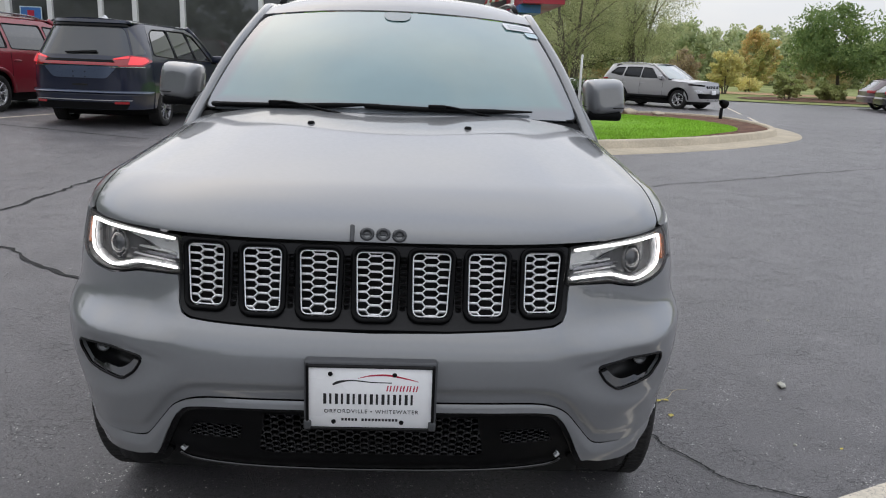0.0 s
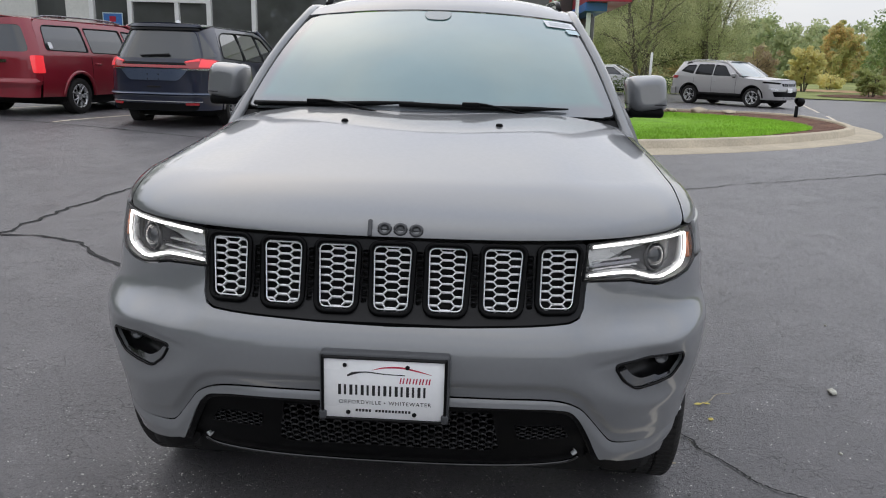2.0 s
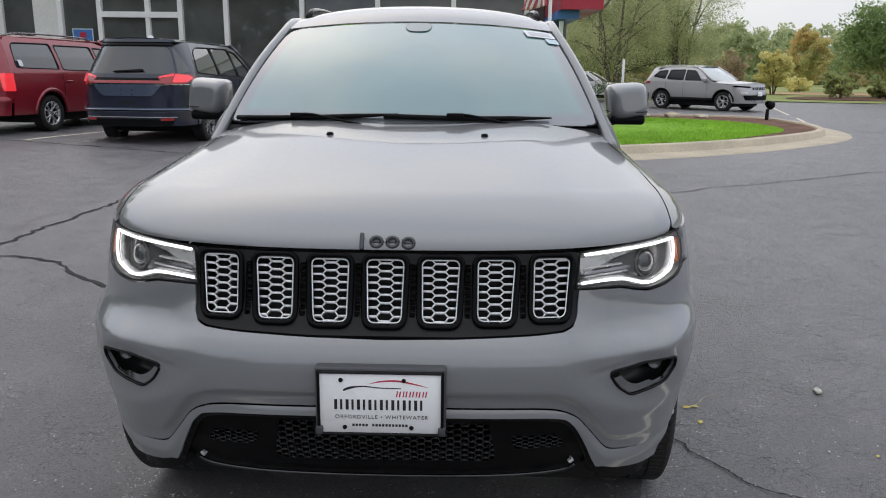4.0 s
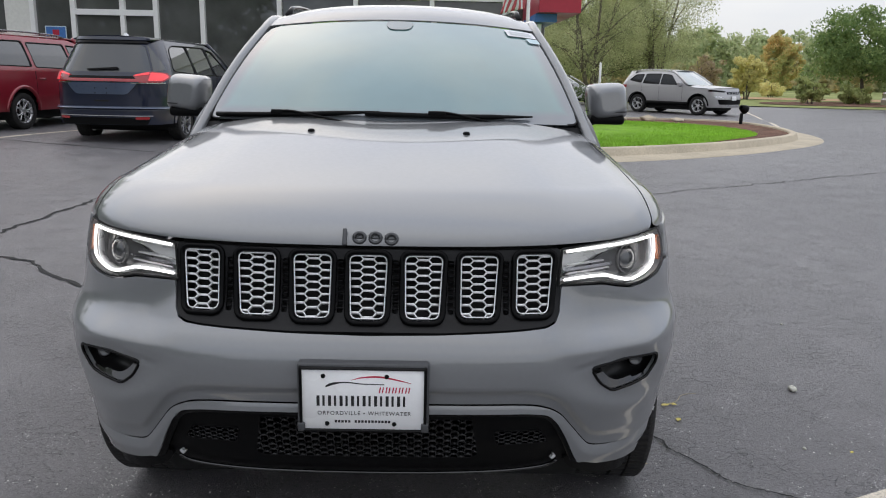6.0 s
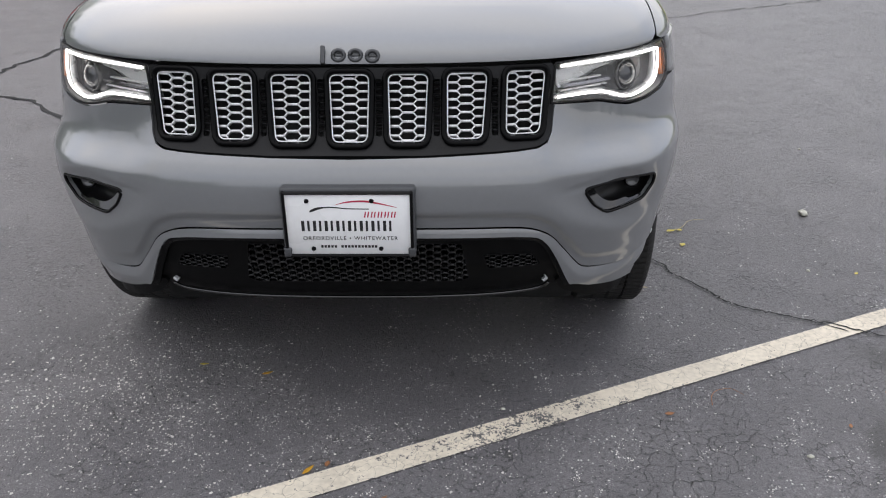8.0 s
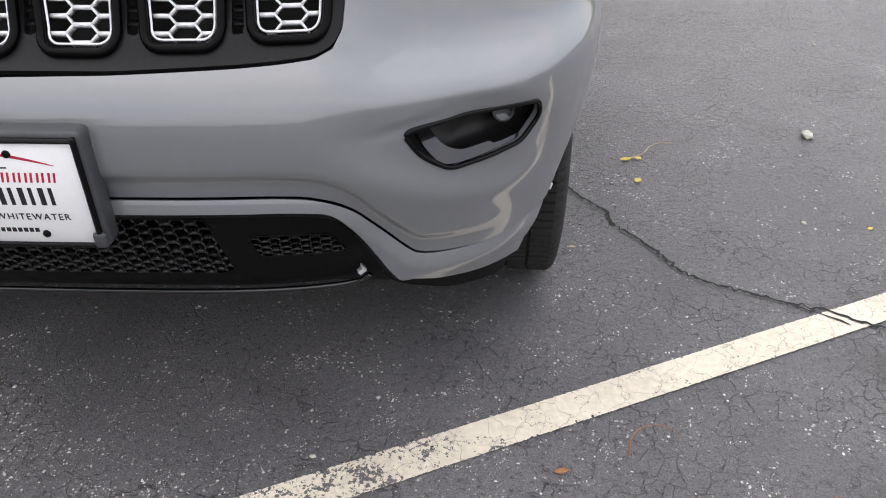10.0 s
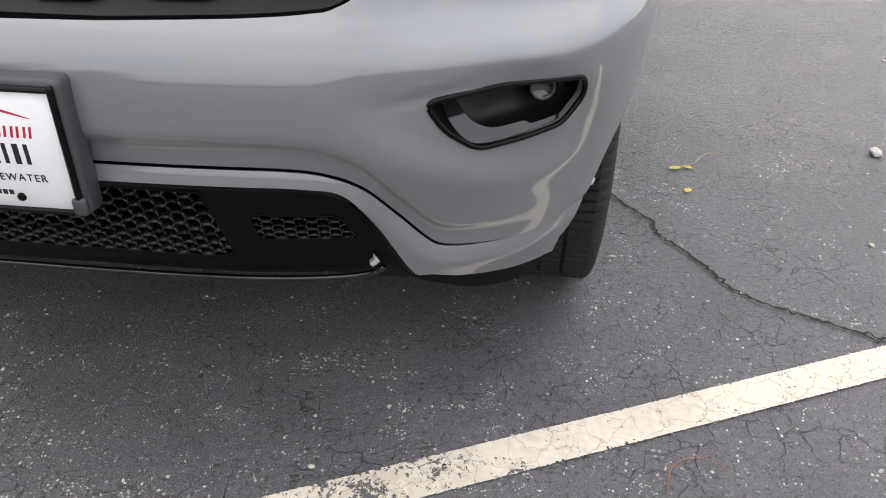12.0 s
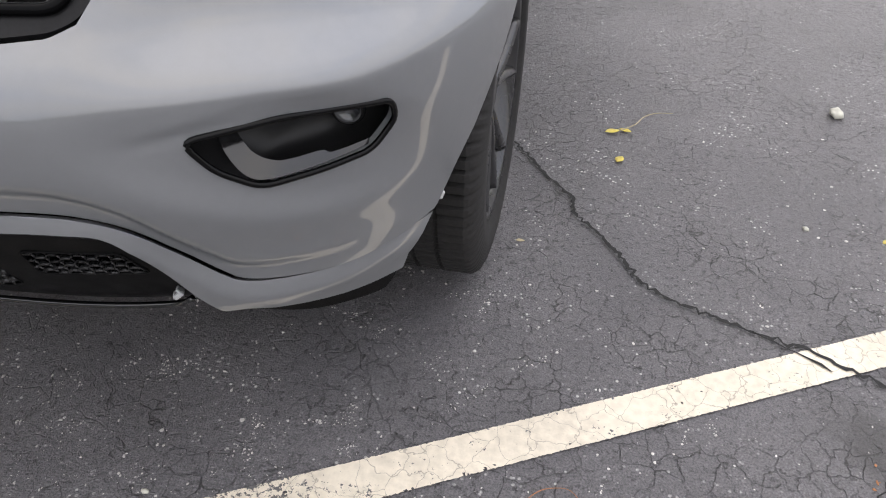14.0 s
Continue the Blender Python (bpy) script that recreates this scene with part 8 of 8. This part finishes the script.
def make_tree(name, m, label, height, crown_w, crown_base, trunk_r, bark, leaf_mat, seed, clumps=70, per=90, size=0.12, stems=1, shape="round", droop=0.0, category="tree", group=""):
    rng = np.random.default_rng(seed)
    rnd = random.Random(seed)
    tree = thing(name, m, label, category, group)
    wood = bmesh.new()
    tips = []
    for k in range(stems):
        a = 6.283 * k / max(stems, 1) + rnd.uniform(0, 1)
        spread = crown_w * 0.16 if stems > 1 else 0.0
        top = Vector((spread * math.cos(a) * 1.6, spread * math.sin(a) * 1.6, height * rnd.uniform(0.72, 0.85)))
        foot = Vector((0.12 * math.cos(a) * (stems > 1), 0.12 * math.sin(a) * (stems > 1), -0.1))
        mid = foot.lerp(top, 0.45) + Vector((rnd.gauss(0, 0.03 * height), rnd.gauss(0, 0.03 * height), 0))
        stem = smoothed([foot, foot.lerp(mid, 0.4), mid, top], 4)
        merge(wood, tube(stem, [trunk_r * (1 - 0.85 * i / (len(stem) - 1)) / (1 + 0.35 * (stems > 1)) + 0.01 for i in range(len(stem))], 7))
        for j in range(9 if stems == 1 else 6):
            t = rnd.uniform(0.3, 0.9)
            q = Vector(stem[int(t * (len(stem) - 1))])
            if q.z < crown_base * 0.75:
                continue
            b = rnd.uniform(0, 6.283)
            reach = crown_w / 2 * rnd.uniform(0.55, 0.92) * (1.0 - 0.35 * t)
            end = q + Vector((reach * math.cos(b), reach * math.sin(b), height * rnd.uniform(0.05, 0.22)))
            bend = q.lerp(end, 0.5) + Vector((0, 0, height * 0.02))
            limb = smoothed([q, bend, end], 4)
            merge(wood, tube(limb, [trunk_r * 0.34 * (1 - 0.85 * i / (len(limb) - 1)) + 0.006 for i in range(len(limb))], 5))
            tips += [end, bend]
    part("trunk", wood, bark, tree)
    centres, radii = [], []
    while len(centres) < clumps:
        u = rng.uniform(-1, 1, 3)
        if shape == "round":
            if u @ u > 1:
                continue
            w = 1.0
        else:
            w = (1 - (u[2] + 1) / 2) ** 0.7 * 1.15 if shape == "cone" else (1.0 - 0.35 * max(u[2], 0))
            if u[0] ** 2 + u[1] ** 2 > 1:
                continue
        z = crown_base + (height - crown_base) * (u[2] + 1) / 2
        c = np.array([u[0] * crown_w / 2 * w, u[1] * crown_w / 2 * w, z])
        if noise.noise(Vector(c * (2.2 / crown_w) + seed)) < -0.22:
            continue
        centres.append(c)
        radii.append(crown_w * rng.uniform(0.07, 0.15))
    for tip in tips:
        centres.append(np.array(tip))
        radii.append(crown_w * 0.10)
    v, f = leaf_cloud(np.array(centres), np.array(radii), per, size, rng, 0.75, droop)
    me = bpy.data.meshes.new("crown")
    me.from_pydata(v.tolist(), [], f.tolist())
    me.materials.append(leaf_mat)
    crown = new("crown", me)
    crown.parent = tree
    return tree


def at(x, y, turn=0):
    return pose(x, y, rise(y) + (0.06 if y > 41 else 0), 0, 0, turn)


make_tree("tree", at(27.7, 47.6), "broad dark green maple in a mulch bed", 5.6, 8.0, 1.9, 0.17, M_BARK, M_LEAVESDARK, 3, 85, 190, 0.10, shape="dome")
make_tree("tree", at(35.5, 50.5, 60), "broad dark green maple behind the lot", 5.8, 7.5, 1.5, 0.16, M_BARK, M_LEAVESDARK, 13, 90, 160, 0.11, shape="dome")
make_tree("tree", at(32.3, 70), "rounded tree turning orange at the top", 6.0, 3.6, 0.6, 0.14, M_BARK, M_LEAVESAUTUMN, 4, 90, 260, 0.09)
make_tree("tree", at(22.3, 53), "small bushy tree with yellow autumn leaves", 3.2, 2.5, 0.4, 0.08, M_BARK, M_LEAVESYELLOW, 5, 45, 100, 0.10, stems=3)
make_tree("tree", at(20.0, 55), "small bare-branched tree with thin brown leaves", 3.2, 3.0, 0.5, 0.07, M_BARK, M_LEAVESTHIN, 6, 30, 60, 0.08, stems=4)
make_tree("tree", at(9.6, 45.5), "large spreading willow with thin yellow-green leaves", 11.5, 8.5, 1.8, 0.22, M_BARK, M_LEAVESWILLOW, 7, 120, 420, 0.045, stems=4, droop=1.4)
make_tree("tree", at(14.0, 47.0, 40), "large spreading willow with thin yellow-green leaves", 11.0, 6.6, 2.2, 0.19, M_BARK, M_LEAVESWILLOW, 8, 80, 420, 0.045, stems=4, droop=1.4)
make_tree("tree", at(5.5, 50.0, 80), "tall willow with dark inner branches", 11.0, 7.0, 1.5, 0.20, M_BARK, M_LEAVESWILLOW, 9, 90, 400, 0.048, stems=3, droop=1.0)
make_tree("tree", at(12.0, 56.0, 80), "dense green tree behind the willows", 8.5, 9.0, 0.8, 0.22, M_BARK, M_LEAVESBEHIND, 19, 110, 160, 0.13)
for k, (x, y, h, w, mat, lab) in enumerate(((22.6, 44.0, 1.7, 1.9, M_LEAVESOLIVE, "rounded olive green bush in a mulch bed"), (26.0, 45.5, 1.1, 2.0, M_LEAVESOLIVE, "low thin olive bush in a mulch bed"), (29.8, 46.0, 1.3, 2.0, M_LEAVESYELLOW, "low yellowish bush in a mulch bed"), (33.0, 45.0, 1.4, 2.2, M_LEAVESOLIVE, "low olive bush in a mulch bed"), (28.0, 62.0, 1.3, 2.6, M_LEAVESYELLOW, "low yellow-green bush in the meadow"))):
    make_tree("bush", at(x, y), lab, h, w, 0.05, 0.04, M_BARK, mat, 30 + k, 26, 90, 0.07, stems=3, category="bush", group="bushes")
hedge_rng = np.random.default_rng(77)
hc = np.array([(5.0 + 0.35 * k + hedge_rng.uniform(-0.1, 0.1), 33.2 + hedge_rng.uniform(-0.25, 0.25), rise(33) + 0.35 + hedge_rng.uniform(0, 0.45)) for k in range(16) for _ in range(3)])
hv, hf = leaf_cloud(hc, np.full(len(hc), 0.32), 60, 0.05, hedge_rng)
hedge_me = bpy.data.meshes.new("hedge")
hedge_me.from_pydata(hv.tolist(), [], hf.tolist())
hedge_me.materials.append(M_LEAVESWOOD)
tagged(new("hedge", hedge_me), "clipped dark green hedge beside the drive", "hedge")


def woods(name, arc, near, far, count, height, leaf_mat, seed, label, per=150, size=0.42):
    """A far belt of trees as one mass of leaf clumps, with uneven tops and gaps."""
    rng = np.random.default_rng(seed)
    a = np.radians(rng.uniform(arc[0], arc[1], count))
    r = rng.uniform(near, far, count)
    x, y = r * np.sin(a), r * np.cos(a)
    tall = height * rng.uniform(0.72, 1.12, count)
    centres, radii = [], []
    for px, py, h in zip(x, y, tall):
        for _ in range(9):
            t = rng.uniform(0.05, 1)
            w = h * 0.30 * math.sin(math.pi * min(t * 0.8 + 0.22, 1)) + 0.3
            b = rng.uniform(0, 6.283)
            centres.append((px + w * math.cos(b) * rng.uniform(0, 1), py + w * math.sin(b) * rng.uniform(0, 1), t * h + 0.2))
            radii.append(h * rng.uniform(0.10, 0.17))
    v, f = leaf_cloud(np.array(centres), np.array(radii), per // 9, size, rng)
    me = bpy.data.meshes.new(name)
    me.from_pydata(v.tolist(), [], f.tolist())
    me.materials.append(leaf_mat)
    return tagged(new(name, me), label, "woods", kind="stuff")


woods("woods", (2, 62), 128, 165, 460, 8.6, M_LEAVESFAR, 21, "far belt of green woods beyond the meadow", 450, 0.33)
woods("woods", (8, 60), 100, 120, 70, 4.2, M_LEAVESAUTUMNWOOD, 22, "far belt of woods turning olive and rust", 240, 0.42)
# two unseen belts, added only to shape reflections in the paint
woods("woods", (62, 205), 70, 95, 300, 5.0, M_LEAVESWOOD, 23, "unseen belt of green woods added to close the horizon in reflections", 200, 0.4)
woods("woods", (205, 330), 36, 56, 230, 12.5, M_LEAVESWOOD, 24, "unseen belt of taller green woods added to darken reflections", 160, 0.5)
